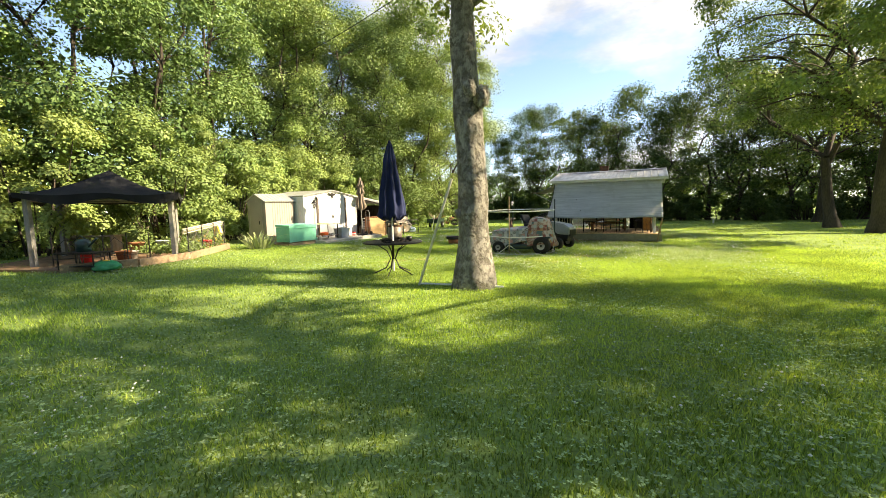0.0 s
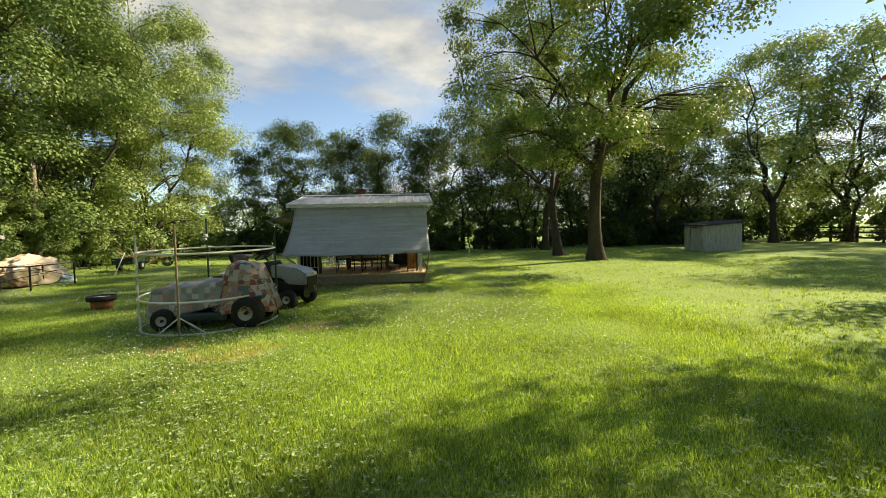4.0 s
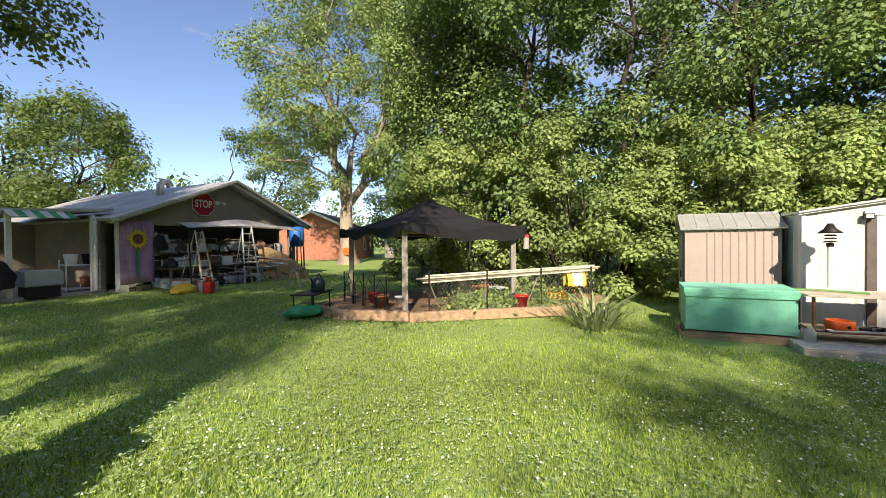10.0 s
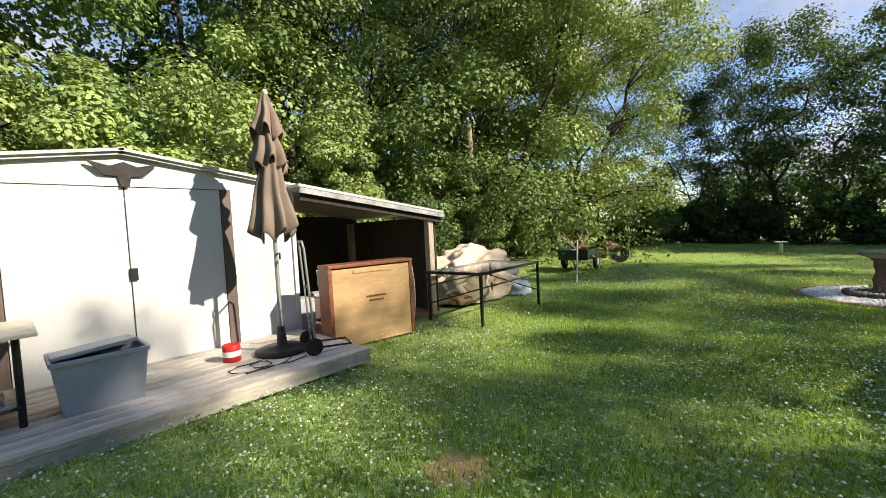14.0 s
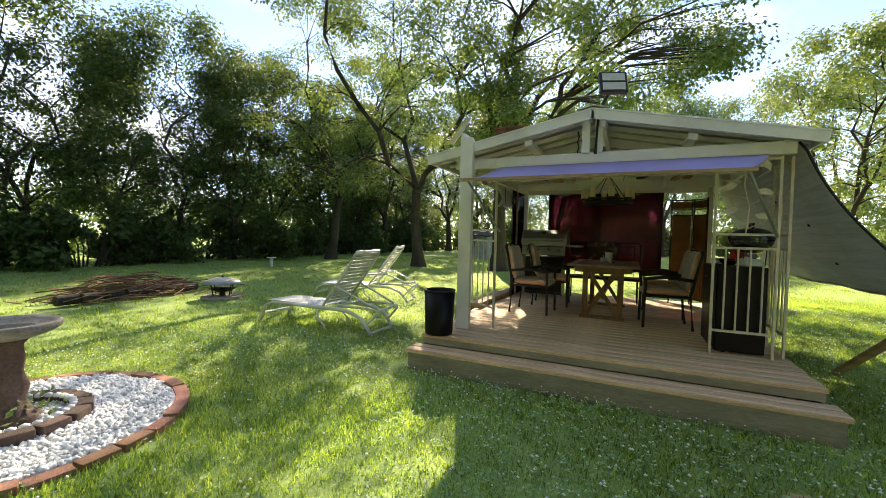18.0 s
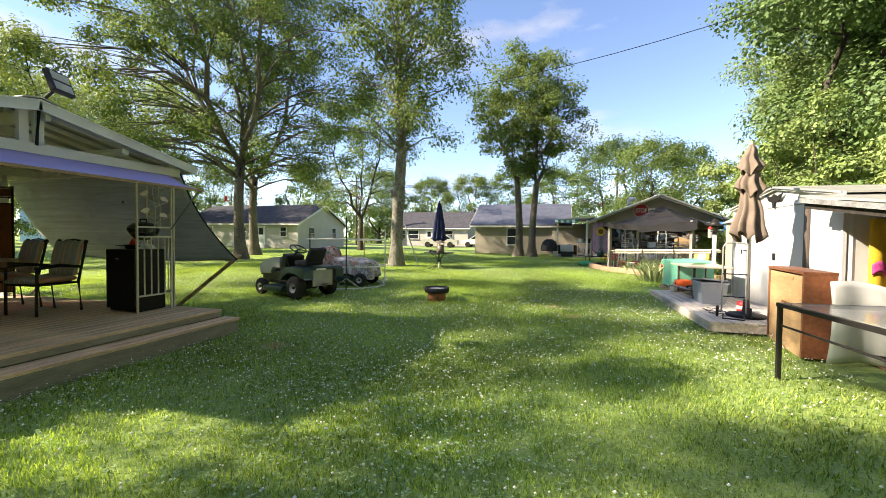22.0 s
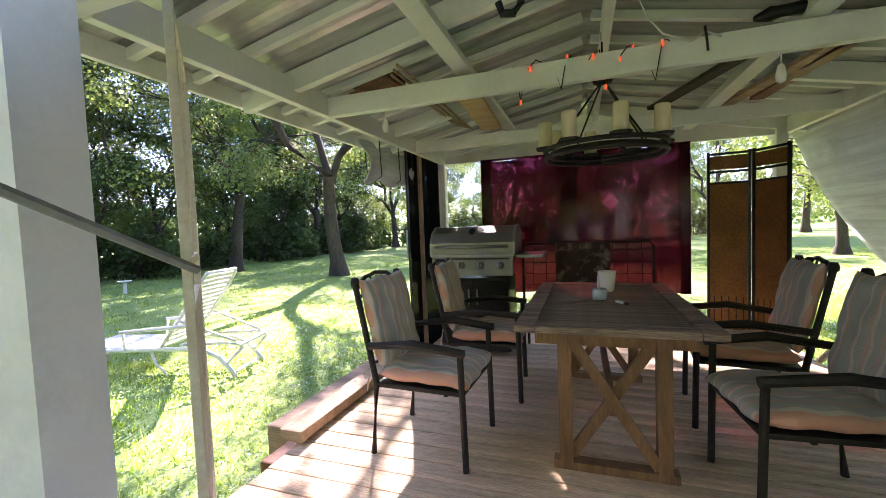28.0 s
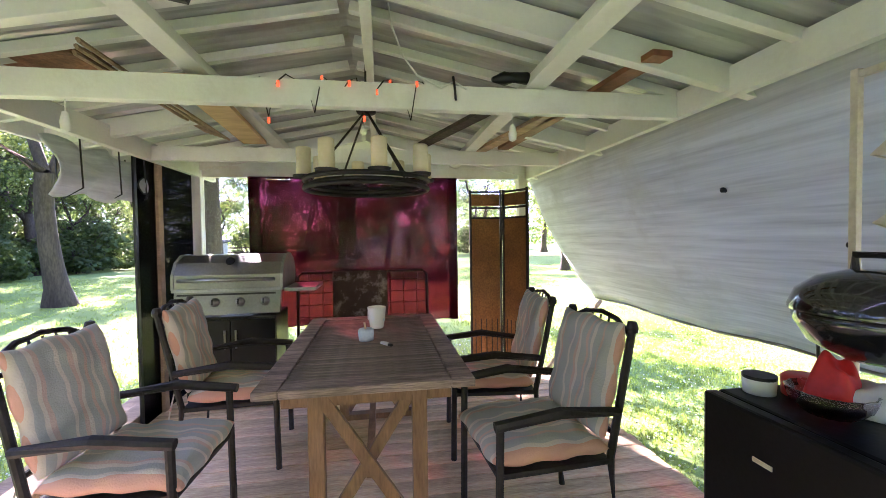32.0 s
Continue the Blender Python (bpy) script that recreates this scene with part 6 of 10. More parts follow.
def white_shed():
    t = thing("metal_shed", -8.77, -3.2, 0.1, 0, "white metal garden shed with brown trim and double doors", "shed")
    y0, y1, pk, ez, pz = -1.61, 1.6, 0.01, 1.76, 2.0
    top = lambda y: pz - (pz - ez) * abs(y - pk) / 1.6
    W = M["white_metal"]
    metal_wall(t, "front_wall", 0, y0, -0.8, 0, 1, W, 0.21, top=lambda y: 1.77)
    metal_wall(t, "front_wall", 0, 0.8, y1, 0, 1, W, 0.21, top=lambda y: 1.77)
    part("gable", prism([(y0, ez), (y1, ez), (0.0, pz)], 0.02, pose(-0.01, 0, 0, 90, 0, 90)), W, t)
    metal_wall(t, "side_wall", y1, -2.4, 0.0, 0, ez, W, 0.21, axis="x")
    metal_wall(t, "side_wall", y0, -2.4, 0.0, 0, ez, W, 0.21, axis="x")
    metal_wall(t, "back_wall", -2.4, y0, y1, 0, ez, W, 0.21)
    for s in (-1, 1):
        part("door", bx((0.02, s * 0.4, 0.86), (0.025, 0.79, 1.7), bev=0.004), W, t, "white sliding shed door")
        part("door_trim", bx((0.026, s * 0.85, 0.86), (0.03, 0.1, 1.72), bev=0.004), M["trim_brown"], t, "dark brown door trim")
        part("corner_trim", bx((0.01, s * 1.59, 0.88), (0.04, 0.045, 1.76)), W, t)
        sl = math.degrees(math.atan((pz - ez) / 1.6))
        part("roof", bx((-1.18, s * 0.82, (ez + pz) / 2 + 0.035), (2.55, 1.7, 0.025), (-s * sl, 0, 0)), M["galv"], t, "pale metal shed roof")
        part("gable_trim", bx((0.05, s * 0.82, (ez + pz) / 2 + 0.02), (0.03, 1.7, 0.05), (-s * sl, 0, 0)), M["white_metal"], t)
    part("latch", bx((0.045, 0.02, 0.92), (0.03, 0.06, 0.11), bev=0.004), M["black"], t)
    part("header", bx((0.03, 0, 1.75), (0.03, 1.84, 0.07)), W, t)
    e = thing("eagle_plaque", -8.72, -3.19, 1.93, 0, "dark metal spread-winged bird ornament over the shed doors", "ornament")
    part("body", prism([(-0.26, 0.1), (-0.1, 0.06), (0, 0.1), (0.1, 0.06), (0.26, 0.1), (0.14, -0.02), (0.05, -0.03), (0.03, -0.12), (-0.03, -0.12), (-0.05, -0.03), (-0.14, -0.02)], 0.02, pose(0, 0, 0, 90, 0, 90)), M["iron"], e)
    l = thing("wall_light", -8.72, -4.1, 1.8, 0, "small dark motion light on the shed wall", "light")
    part("body", bx((0.03, 0, 0), (0.07, 0.11, 0.08), bev=0.01), M["iron"], l)
    part("lens", bx((0.067, 0, 0), (0.006, 0.08, 0.05)), M["lens"], l)


def small_shed():
    t = thing("small_shed", -9.15, -5.6, 0.1, 0, "narrow taupe metal shed with a pale sloped roof", "shed")
    y0, y1, h = -0.66, 0.66, 1.6
    T = M["taupe"]
    metal_wall(t, "front_wall", 0, y0, y1, 0, h, T, 0.11)
    metal_wall(t, "side_wall", y0, -0.95, 0, 0, h, T, 0.11, axis="x")
    metal_wall(t, "side_wall", y1, -0.95, 0, 0, h, T, 0.11, axis="x")
    part("gable", prism([(-0.95, h), (0, h), (-0.47, h + 0.24)], 0.02, pose(0, y0 + 0.01, 0, 90, 0, 0)), T, t)
    part("gable", prism([(-0.95, h), (0, h), (-0.47, h + 0.24)], 0.02, pose(0, y1 + 0.01, 0, 90, 0, 0)), T, t)
    metal_wall(t, "back_wall", -0.95, y0, y1, 0, h, T, 0.11)
    sl = math.degrees(math.atan(0.24 / 0.475))
    for s in (-1, 1):
        part("roof", bx((-0.475 + s * 0.27, 0, h + 0.115), (0.62, 1.46, 0.02), (0, s * sl, 0)), M["galv"], t, "pale ribbed metal roof")
        for k in range(8):
            part("roof_rib", bx((-0.475 + s * 0.27, -0.66 + 0.188 * k, h + 0.129), (0.6, 0.02, 0.012), (0, s * sl, 0)), M["galv"], t)
    part("door", bx((-0.47, y0 - 0.012, 0.8), (0.6, 0.02, 1.5)), T, t, "taupe shed door")
    part("handle", bx((-0.3, y0 - 0.03, 0.8), (0.03, 0.02, 0.12)), M["black"], t)
    part("trim", bx((0.01, 0, h - 0.01), (0.03, 1.36, 0.04)), M["trim_brown"], t)


def green_chest():
    t = thing("storage_chest", -8.2, -5.74, 0.06, 0, "mint green painted wooden storage chest on a plank base", "chest")
    part("body", bx((0, 0, 0.42), (0.66, 1.28, 0.52), bev=0.008), M["mint"], t)
    part("lid", bx((0.005, 0, 0.725), (0.7, 1.33, 0.075), (0, 2, 0), bev=0.012), M["mint"], t)
    part("lid_strip", bx((0.345, 0, 0.655), (0.02, 1.3, 0.05)), M["mint"], t)
    part("foot_strip", bx((0.338, 0, 0.2), (0.018, 1.3, 0.09)), M["mint"], t)
    part("base_plank", bx((0.36, -0.02, 0.05), (0.04, 1.42, 0.13), bev=0.006), M["plank"], t)
    part("base_plank", bx((0.0, -0.7, 0.05), (0.7, 0.04, 0.13), bev=0.006), M["plank"], t)
    part("base", bx((0, 0, 0.07), (0.64, 1.3, 0.12)), M["plank"], t)


def shed_deck():
    t = thing("shed_deck", -8.04, -3.42, 0, 0, "low weathered grey plank platform in front of the shed", "deck")
    me = bpy.data.meshes.new("plank")
    bm = bx((0, 0, 0), (0.138, 3.58, 0.03), bev=0.004)
    bm.to_mesh(me)
    bm.free()
    me.materials.append(M["deck_grey"])
    for k in range(10):
        o = new("plank", me)
        o.parent = t
        o.location = (0.64 - 0.143 * k, 0.006 * math.sin(k * 2.3), 0.165 + 0.002 * math.sin(k * 4))
    part("front_board", bx((0.685, 0, 0.1), (0.035, 3.56, 0.1), bev=0.004), M["deck_grey"], t)
    for y in (-1.77, 1.77):
        part("end_board", bx((0, y, 0.1), (1.34, 0.035, 0.1)), M["deck_grey"], t)
    for y in (-1.5, 0, 1.5):
        part("bearer", bx((0.3, y, 0.04), (0.7, 0.1, 0.1)), M["plank"], t)


def work_bench():
    t = thing("folding_table", -8.08, -4.46, 0.18, 0, "tan-topped folding table with dark tube legs on the shed deck", "table")
    part("top", bx((0, 0, 0.59), (0.76, 1.2, 0.025), bev=0.006), M["cream_trellis"], t)
    for x in (-0.25, 0.25):
        for y in (-0.5, 0.5):
            part("leg", bar((x, y, 0), (x, y, 0.58), 0.02 if x > 0 else 0.016, 8), M["rust"] if y < 0 else M["iron"], t)
    part("shelf", bx((0, 0, 0.13), (0.5, 1.02, 0.02)), M["plank_grey"], t)
    part("rail", bar((0.27, -0.5, 0.13), (0.27, 0.5, 0.13), 0.012, 6), M["iron"], t)
    o = thing("engine_housing", -7.85, -4.7, 0.325, 15, "orange plastic tool housing on the table shelf", "tool")
    part("body", lathe(B(), [(0, 0), (0.1, 0), (0.125, 0.03), (0.13, 0.12), (0.12, 0.135), (0.1, 0.135), (0.09, 0.03), (0, 0.03)], 16, wob=lambda k, z: 1 + 0.25 * abs(math.cos(k * math.tau / 16))), M["orange"], o, smooth=True)
    part("port", lathe(B(), [(0, 0), (0.025, 0), (0.02, 0.01), (0, 0.01)], 12), M["black"], o).matrix_basis = pose(0.15, 0.0, 0.07, 0, 90, 0)
    r = random.Random(6)
    for k in range(9):
        x, y = -7.95 + r.uniform(-0.14, 0.16), -4.4 + r.uniform(-0.12, 0.42)
        s = thing("tool_part", x, y, 0.325, r.uniform(0, 180), "greasy black metal tool part on the shelf", "tool", "tools on the shelf")
        part("piece", bx((0, 0, 0.03), (r.uniform(0.05, 0.2), 0.05, 0.06), (0, r.uniform(-15, 15), 0), bev=0.01), M["iron" if k % 2 else "grey_metal"], s)
    for k in range(5):
        s = thing("pipe_offcut", -7.8 + 0.03 * k, -4.45, 0.33 + 0.012 * (k % 2), 88 + 2 * k, "grey pipe lying on the shelf", "pipe", "tools on the shelf")
        part("tube", bar((-0.4, 0, 0), (0.45, 0, 0), 0.012, 6), M["grey_metal" if k % 2 else "rust"], s)
    g = thing("garden_stakes", -8.1, -4.85, 0.785, 70, "green garden stakes and twine lying on the table and chest", "stakes")
    for k in range(6):
        part("stake", tube(B(), [(-0.6, 0.04 * k, 0.0), (0, 0.03 * k + 0.02, 0.02), (0.5, 0.04 * k - 0.05, 0.01)], 0.006, 5), M["bag_green"] if k % 2 else M["leaf_stem"], g)
    b = thing("jug", -7.75, -5.02, 0.18, 0, "clear plastic jug on the shed deck", "jug")
    part("body", lathe(B(), [(0, 0), (0.06, 0), (0.065, 0.12), (0.03, 0.18), (0.02, 0.2), (0, 0.2)], 14), M["pale_film"], b, smooth=True)


def tote():
    t = thing("storage_tote", -7.95, -3.56, 0.18, 0, "grey plastic storage tote with a leaning lid", "tote")
    prof = [(0.21, 0.31), (0.235, 0.335)]
    bm = B()
    lo = [(-0.19, -0.28), (0.19, -0.28), (0.19, 0.28), (-0.19, 0.28)]
    hi = [(-0.225, -0.33), (0.225, -0.33), (0.225, 0.33), (-0.225, 0.33)]
    a = [bm.verts.new((x, y, 0)) for x, y in lo]
    b = [bm.verts.new((x, y, 0.4)) for x, y in hi]
    c = [bm.verts.new((x * 0.94, y * 0.95, 0.4)) for x, y in hi]
    d = [bm.verts.new((x * 0.94, y * 0.95, 0.02)) for x, y in lo]
    bm.faces.new(a[::-1])
    bm.faces.new(d)
    for k in range(4):
        j = (k + 1) % 4
        bm.faces.new((a[k], a[j], b[j], b[k]))
        bm.faces.new((b[k], b[j], c[j], c[k]))
        bm.faces.new((c[k], c[j], d[j], d[k]))
    part("bin", bm, M["tub"], t)
    for s in (-1, 1):
        part("rim", bx((s * 0.228, 0, 0.39), (0.03, 0.68, 0.035), bev=0.006), M["tub"], t)
        part("rim", bx((0, s * 0.333, 0.39), (0.44, 0.03, 0.035), bev=0.006), M["tub"], t)
    part("lid", bx((-0.02, -0.03, 0.43), (0.44, 0.6, 0.03), (4, -5, 0), bev=0.008), M["tub"], t)
    part("lid_strip", bx((0.2, 0.1, 0.2), (0.012, 0.03, 0.36), (0, 5, 0)), M["tub"], t)
    t.scale = (0.9, 0.78, 0.92)


def closed_umbrella(x, y, z, tip, low, rad, mat_cloth, label, pole_m):
    """A furled market umbrella: pole, folded cloth with pleats, cap."""
    t = thing("patio_umbrella", x, y, z, 0, label, "umbrella", "patio umbrellas")
    part("pole", bar((0, 0, 0), (0, 0, tip - z - 0.05), 0.02, 10), pole_m, t)
    H0, H1 = low - z, tip - z - 0.04

    def wob(k, zz):
        return 1 + 0.24 * math.cos(k * math.tau / 64 * 8) + 0.07 * math.sin(k * 1.7 + zz * 5)

    prof = []
    for k in range(26):
        u = k / 25
        zz = H0 + (H1 - H0) * u
        r = rad * (1 - u) ** 0.8 + 0.035
        prof.append((r, zz))
    bm = lathe(B(), [(prof[0][0] * 0.8, H0 + 0.01)] + prof + [(0, H1 + 0.01)], 64, wob=wob)
    for v in bm.verts:
        v.co.x += 0.02 * noise.noise(v.co * 5)
        v.co.y += 0.02 * noise.noise(v.co * 5 + Vector((9, 0, 0)))
        if v.co.z < H0 + 0.06:
            v.co.z += 0.05 * math.cos(8 * math.atan2(v.co.y, v.co.x))
    part("canopy", bm, M[mat_cloth], t, smooth=True)
    part("finial", lathe(B(), [(0, 0), (0.025, 0.0), (0.03, 0.03), (0.015, 0.06), (0, 0.07)], 12, c=(0, 0, H1)), M["navy"], t, smooth=True)
    return t


def tiered_umbrella(x, y, z):
    """A furled market umbrella whose cloth hangs in three ragged, pleated tiers."""
    t = thing("patio_umbrella", x, y, z, 0, "furled faded taupe three-tier patio umbrella in a round base", "umbrella", "patio umbrellas")
    part("pole", bar((0, 0, 0), (0, 0, 2.45), 0.02, 10), M["grey_metal"], t)

    def tier(z1, z0, r1, r0, seed, folds):
        def f(u, v):
            a = u * math.tau
            pleat = 1 + (0.08 + 0.2 * v) * math.cos(a * folds + seed) + 0.08 * v * math.sin(a * (folds + 3) + 2 * seed)
            rad = (r1 + (r0 - r1) * v**0.8) * pleat
            hem = 0.05 * v**3 * math.sin(a * folds + seed + 1.3) + 0.04 * v**3 * math.sin(a * 2 + seed)
            return (rad * math.cos(a) + 0.012 * math.sin(9 * v + seed), rad * math.sin(a), z1 + (z0 - z1) * v + hem)
        return sheet(f, 72, 14, 0.004)

    part("canopy", tier(1.92, 1.14, 0.06, 0.185, 0.4, 8), M["umb_taupe"], t, "pleated lower tier of faded cloth", smooth=True)
    part("canopy", tier(2.2, 1.78, 0.05, 0.15, 1.9, 7), M["umb_taupe"], t, "ruffled middle tier of faded cloth", smooth=True)
    part("canopy", tier(2.47, 2.08, 0.02, 0.135, 3.1, 6), M["umb_taupe"], t, "top tier of faded cloth", smooth=True)
    part("finial", lathe(B(), [(0, 0), (0.022, 0.0), (0.03, 0.03), (0.016, 0.055), (0, 0.06)], 12, c=(0, 0, 2.45)), M["cream_trellis"], t, smooth=True)
    return t


def umbrella_by_shed():
    t = tiered_umbrella(-7.98, -2.2, 0.18)
    part("base", lathe(B(), [(0, 0), (0.24, 0), (0.25, 0.03), (0.2, 0.05), (0.05, 0.07), (0.035, 0.25), (0, 0.25)], 28), M["iron"], t, "dark round umbrella base", smooth=True)
    part("crank", tube(B(), [(0.02, 0, 0.95), (0.08, 0, 0.96), (0.08, 0.0, 0.9)], 0.01, 6), M["black"], t)
    d = thing("hand_cart", -7.75, -2.0, 0.18, -20, "folding luggage cart with wheels and a bent tube handle", "cart")
    part("frame", tube(B(), [(-0.14, 0, 0.08), (-0.14, -0.05, 1.0), (-0.1, -0.06, 1.06), (0.1, -0.06, 1.06), (0.14, -0.05, 1.0), (0.14, 0, 0.08)], 0.011, 8), M["grey_metal"], d)
    for z in (0.3, 0.62):
        part("cross_bar", bar((-0.14, -0.02, z), (0.14, -0.02, z), 0.009, 6), M["iron"], d)
    part("foot_plate", tube(B(), [(-0.12, 0, 0.05), (-0.12, 0.34, 0.04), (0.12, 0.34, 0.04), (0.12, 0, 0.05)], 0.01, 6), M["iron"], d)
    for x in (-0.19, 0.19):
        part("wheel", lathe(B(), [(0, -0.018), (0.06, -0.018), (0.08, -0.01), (0.08, 0.01), (0.06, 0.018), (0, 0.018)], 18), M["rubber"], d).matrix_basis = pose(x, -0.02, 0.08, 0, 90, 0)
    c = thing("coffee_can", -8.1, -2.62, 0.18, 0, "red metal can on the shed deck", "can")
    part("body", lathe(B(), [(0, 0), (0.075, 0), (0.075, 0.15), (0.07, 0.155), (0.068, 0.02), (0, 0.02)], 20), M["red"], c, smooth=True)
    part("band", lathe(B(), [(0.0765, 0.05), (0.0765, 0.1)], 20), M["white"], c)
    w = thing("cable", -7.7, -2.7, 0.185, 0, "loose dark cable on the shed deck", "cable")
    part("cord", tube(B(), [(0.12 * math.cos(k * 0.7) * (1 + 0.1 * k / 9), 0.22 * math.sin(k * 0.7) + 0.02 * k, 0.008 + 0.004 * (k % 2)) for k in range(22)], 0.006, 5), M["black"], w)
    lp = thing("post_lamp", -8.36, -4.62, 0.783, 0, "white post lamp with a black hooded lantern on the table", "lamp")
    part("flange", lathe(B(), [(0, 0), (0.085, 0), (0.08, 0.012), (0.045, 0.03), (0, 0.03)], 20), M["white"], lp, smooth=True)
    part("post", bar((0, 0, 0.02), (0, 0, 0.62), 0.034, 14), M["white"], lp)
    part("collar", lathe(B(), [(0, 0.6), (0.04, 0.6), (0.042, 0.65), (0, 0.66)], 14), M["iron"], lp)
    for k in range(3):
        part("louvre", lathe(B(), [(0, 0), (0.09 - 0.008 * k, 0), (0.05, 0.025), (0, 0.025)], 18, c=(0, 0, 0.66 + 0.042 * k)), M["iron"], lp)
    part("hood", lathe(B(), [(0, 0.13), (0.03, 0.13), (0.065, 0.06), (0.135, 0.0), (0.125, -0.005), (0, 0.02)], 20, c=(0, 0, 0.79)), M["iron"], lp, smooth=True)


def lean_to():
    t = thing("lean_to", -8.5, -0.55, 0, 0, "open timber lean-to with a metal roof and dark interior", "lean-to")
    sl = math.degrees(math.atan(0.3 / 2.25))
    part("roof", bx((-1.0, 0, 1.7), (2.3, 2.36, 0.03), (-sl, 0, 0)), M["galv"], t, "pale metal lean-to roof")
    part("roof_fascia", bx((0.15, 0, 1.645), (0.03, 2.36, 0.06), (-sl, 0, 0)), M["tin_old"], t, "tarnished tin roof edge")
    part("beam", bx((0.08, 0, 1.58), (0.06, 2.3, 0.08), (-sl, 0, 0)), M["shaded_board"], t)
    part("post", bx((0.03, 0.95, 0.73), (0.1, 0.1, 1.46), bev=0.006), M["plank_grey"], t)
    part("post", bx((-2.0, 0.95, 0.73), (0.1, 0.1, 1.46)), M["plank_grey"], t)
    part("back_wall", bx((-2.1, 0, 0.8), (0.04, 2.3, 1.6)), M["shaded_board"], t)
    part("side_wall", bx((-1.0, 1.06, 0.75), (2.1, 0.03, 1.45)), M["shaded_board"], t)
    part("floor", bx((-1.0, 0, 0.02), (2.1, 2.2, 0.04)), M["dirt"], t)
    r = random.Random(12)
    for k in range(7):
        b = thing("stored_box", -9.3 - 0.25 * (k % 3), -1.3 + 0.3 * k, 0.04, r.uniform(-20, 20), "dusty dark box stored in the lean-to", "box", "lean-to clutter")
        part("body", bx((0, 0, 0.2), (0.3, 0.26, r.uniform(0.25, 0.5)), bev=0.01), M["trim_brown" if k % 2 else "cloth_grey"], b)
    c = thing("lawn_chair", -8.35, -1.3, 0.02, 200, "folded white metal lawn chair in the lean-to", "chair")
    part("frame", tube(B(), [(-0.22, 0, 0), (-0.22, 0.1, 0.85), (0.22, 0.1, 0.85), (0.22, 0, 0)], 0.012, 6), M["white"], c)
    for k in range(4):
        part("strap", bx((0, 0.06 + 0.02 * k, 0.4 + 0.1 * k), (0.42, 0.01, 0.05)), M["cloth_grey"], c)


def cabinet_on_side():
    t = thing("wooden_crate", -8.06, -1.08, 0.03, -8, "large plywood crate with dark red-brown edges standing on the grass", "crate")
    part("panel", bx((0.12, 0, 0.45), (0.02, 1.0, 0.84)), M["ply"], t, "plywood face with faded stencil")
    for y in (-0.525, 0.525):
        part("side", bx((0, y, 0.46), (0.28, 0.045, 0.9), bev=0.005), M["redwood"], t)
    part("top", bx((0, 0, 0.905), (0.29, 1.1, 0.035), bev=0.005), M["redwood"], t)
    part("bottom", bx((0, 0, 0.02), (0.28, 1.0, 0.035)), M["ply"], t)
    part("back", bx((-0.12, 0, 0.45), (0.02, 1.0, 0.84)), M["redwood"], t)
    part("cleat", bx((0.135, 0, 0.83), (0.014, 0.5, 0.03)), M["ply"], t)
    for k, w in enumerate((0.26, 0.2)):
        part("stencil_bar", bx((0.1315, 0.03, 0.53 - 0.05 * k), (0.003, w, 0.022)), M["redwood"], t, "faded stencilled lettering")
    s = thing("draped_sheet", -8.0, -0.44, 0.03, 3, "white cloth sheet draped beside the crate", "cloth")
    part("cloth", sheet(lambda u, v: (-1.05 * u, 0.05 * math.sin(v * 3) + 0.035 * math.sin(u * 15 + v) * (1 - 0.5 * v), (0.84 - 0.1 * u) * v + 0.03 * math.sin(u * 7)), 30, 12, 0.008), M["white"], s, smooth=True)
    h = thing("hanging_cloth", -9.45, -1.5, 0.45, 0, "bright yellow printed cloth hung inside the lean-to", "cloth")
    part("cloth", sheet(lambda u, v: (0.5 - 0.85 * u, 0.025 * math.sin(u * 17), 1.1 * v), 26, 6, 0.006), M["yellow"], h, smooth=True)
    part("print_band", sheet(lambda u, v: (0.48 - 0.4 * u, 0.022 + 0.025 * math.sin((0.02 + 0.47 * u) * 17), 0.42 + 0.13 * v + 0.05 * math.sin(u * 9)), 16, 4, 0.004), M["magenta"], h, "magenta printed band", smooth=True)
    part("red_cloth", sheet(lambda u, v: (-0.36 - 0.4 * u, 0.02 * math.sin(u * 11), 1.1 * v), 14, 6, 0.006), M["red"], h, "dark red cloth beside it", smooth=True)


def metal_table():
    t = thing("patio_table", -7.82, 0.93, 0, 4, "long black metal patio table frame with a glass top", "table")
    I = M["iron"]
    for x in (-0.44, 0.44):
        for y in (-0.82, 0.82):
            part("leg", bx((x, y, 0.35), (0.035, 0.035, 0.7), bev=0.004), I, t)
        part("rail", bx((x, 0, 0.685), (0.04, 1.7, 0.035)), I, t)
        part("brace", bar((x, -0.8, 0.5), (x, 0.8, 0.5), 0.01, 6), I, t)
    for y in (-0.83, 0.83):
        part("rail", bx((0, y, 0.685), (0.86, 0.04, 0.035)), I, t)
    part("brace", bar((-0.42, -0.8, 0.25), (0.42, 0.2, 0.5), 0.01, 6), I, t)
    part("brace", bar((0.42, 0.8, 0.25), (-0.1, 0.0, 0.6), 0.01, 6), I, t)
    part("top", bx((0, 0, 0.7), (0.82, 1.62, 0.01)), M["tabletop_glass"], t, "pale glass tabletop")


def lump(bm, c, s, seed, amp=0.2, fr=2.5, sub=4):
    g = bmesh.ops.create_icosphere(bm, subdivisions=sub, radius=1)
    for v in g["verts"]:
        n = 1 + amp * noise.noise(v.co * fr + Vector((seed, 0, 0))) + amp * 0.5 * noise.noise(v.co * fr * 2.7 + Vector((0, seed, 0)))
        q = v.co * n
        v.co = Vector((c[0] + q.x * s[0], c[1] + q.y * s[1], c[2] + max(q.z, -0.3) * s[2]))
    return bm


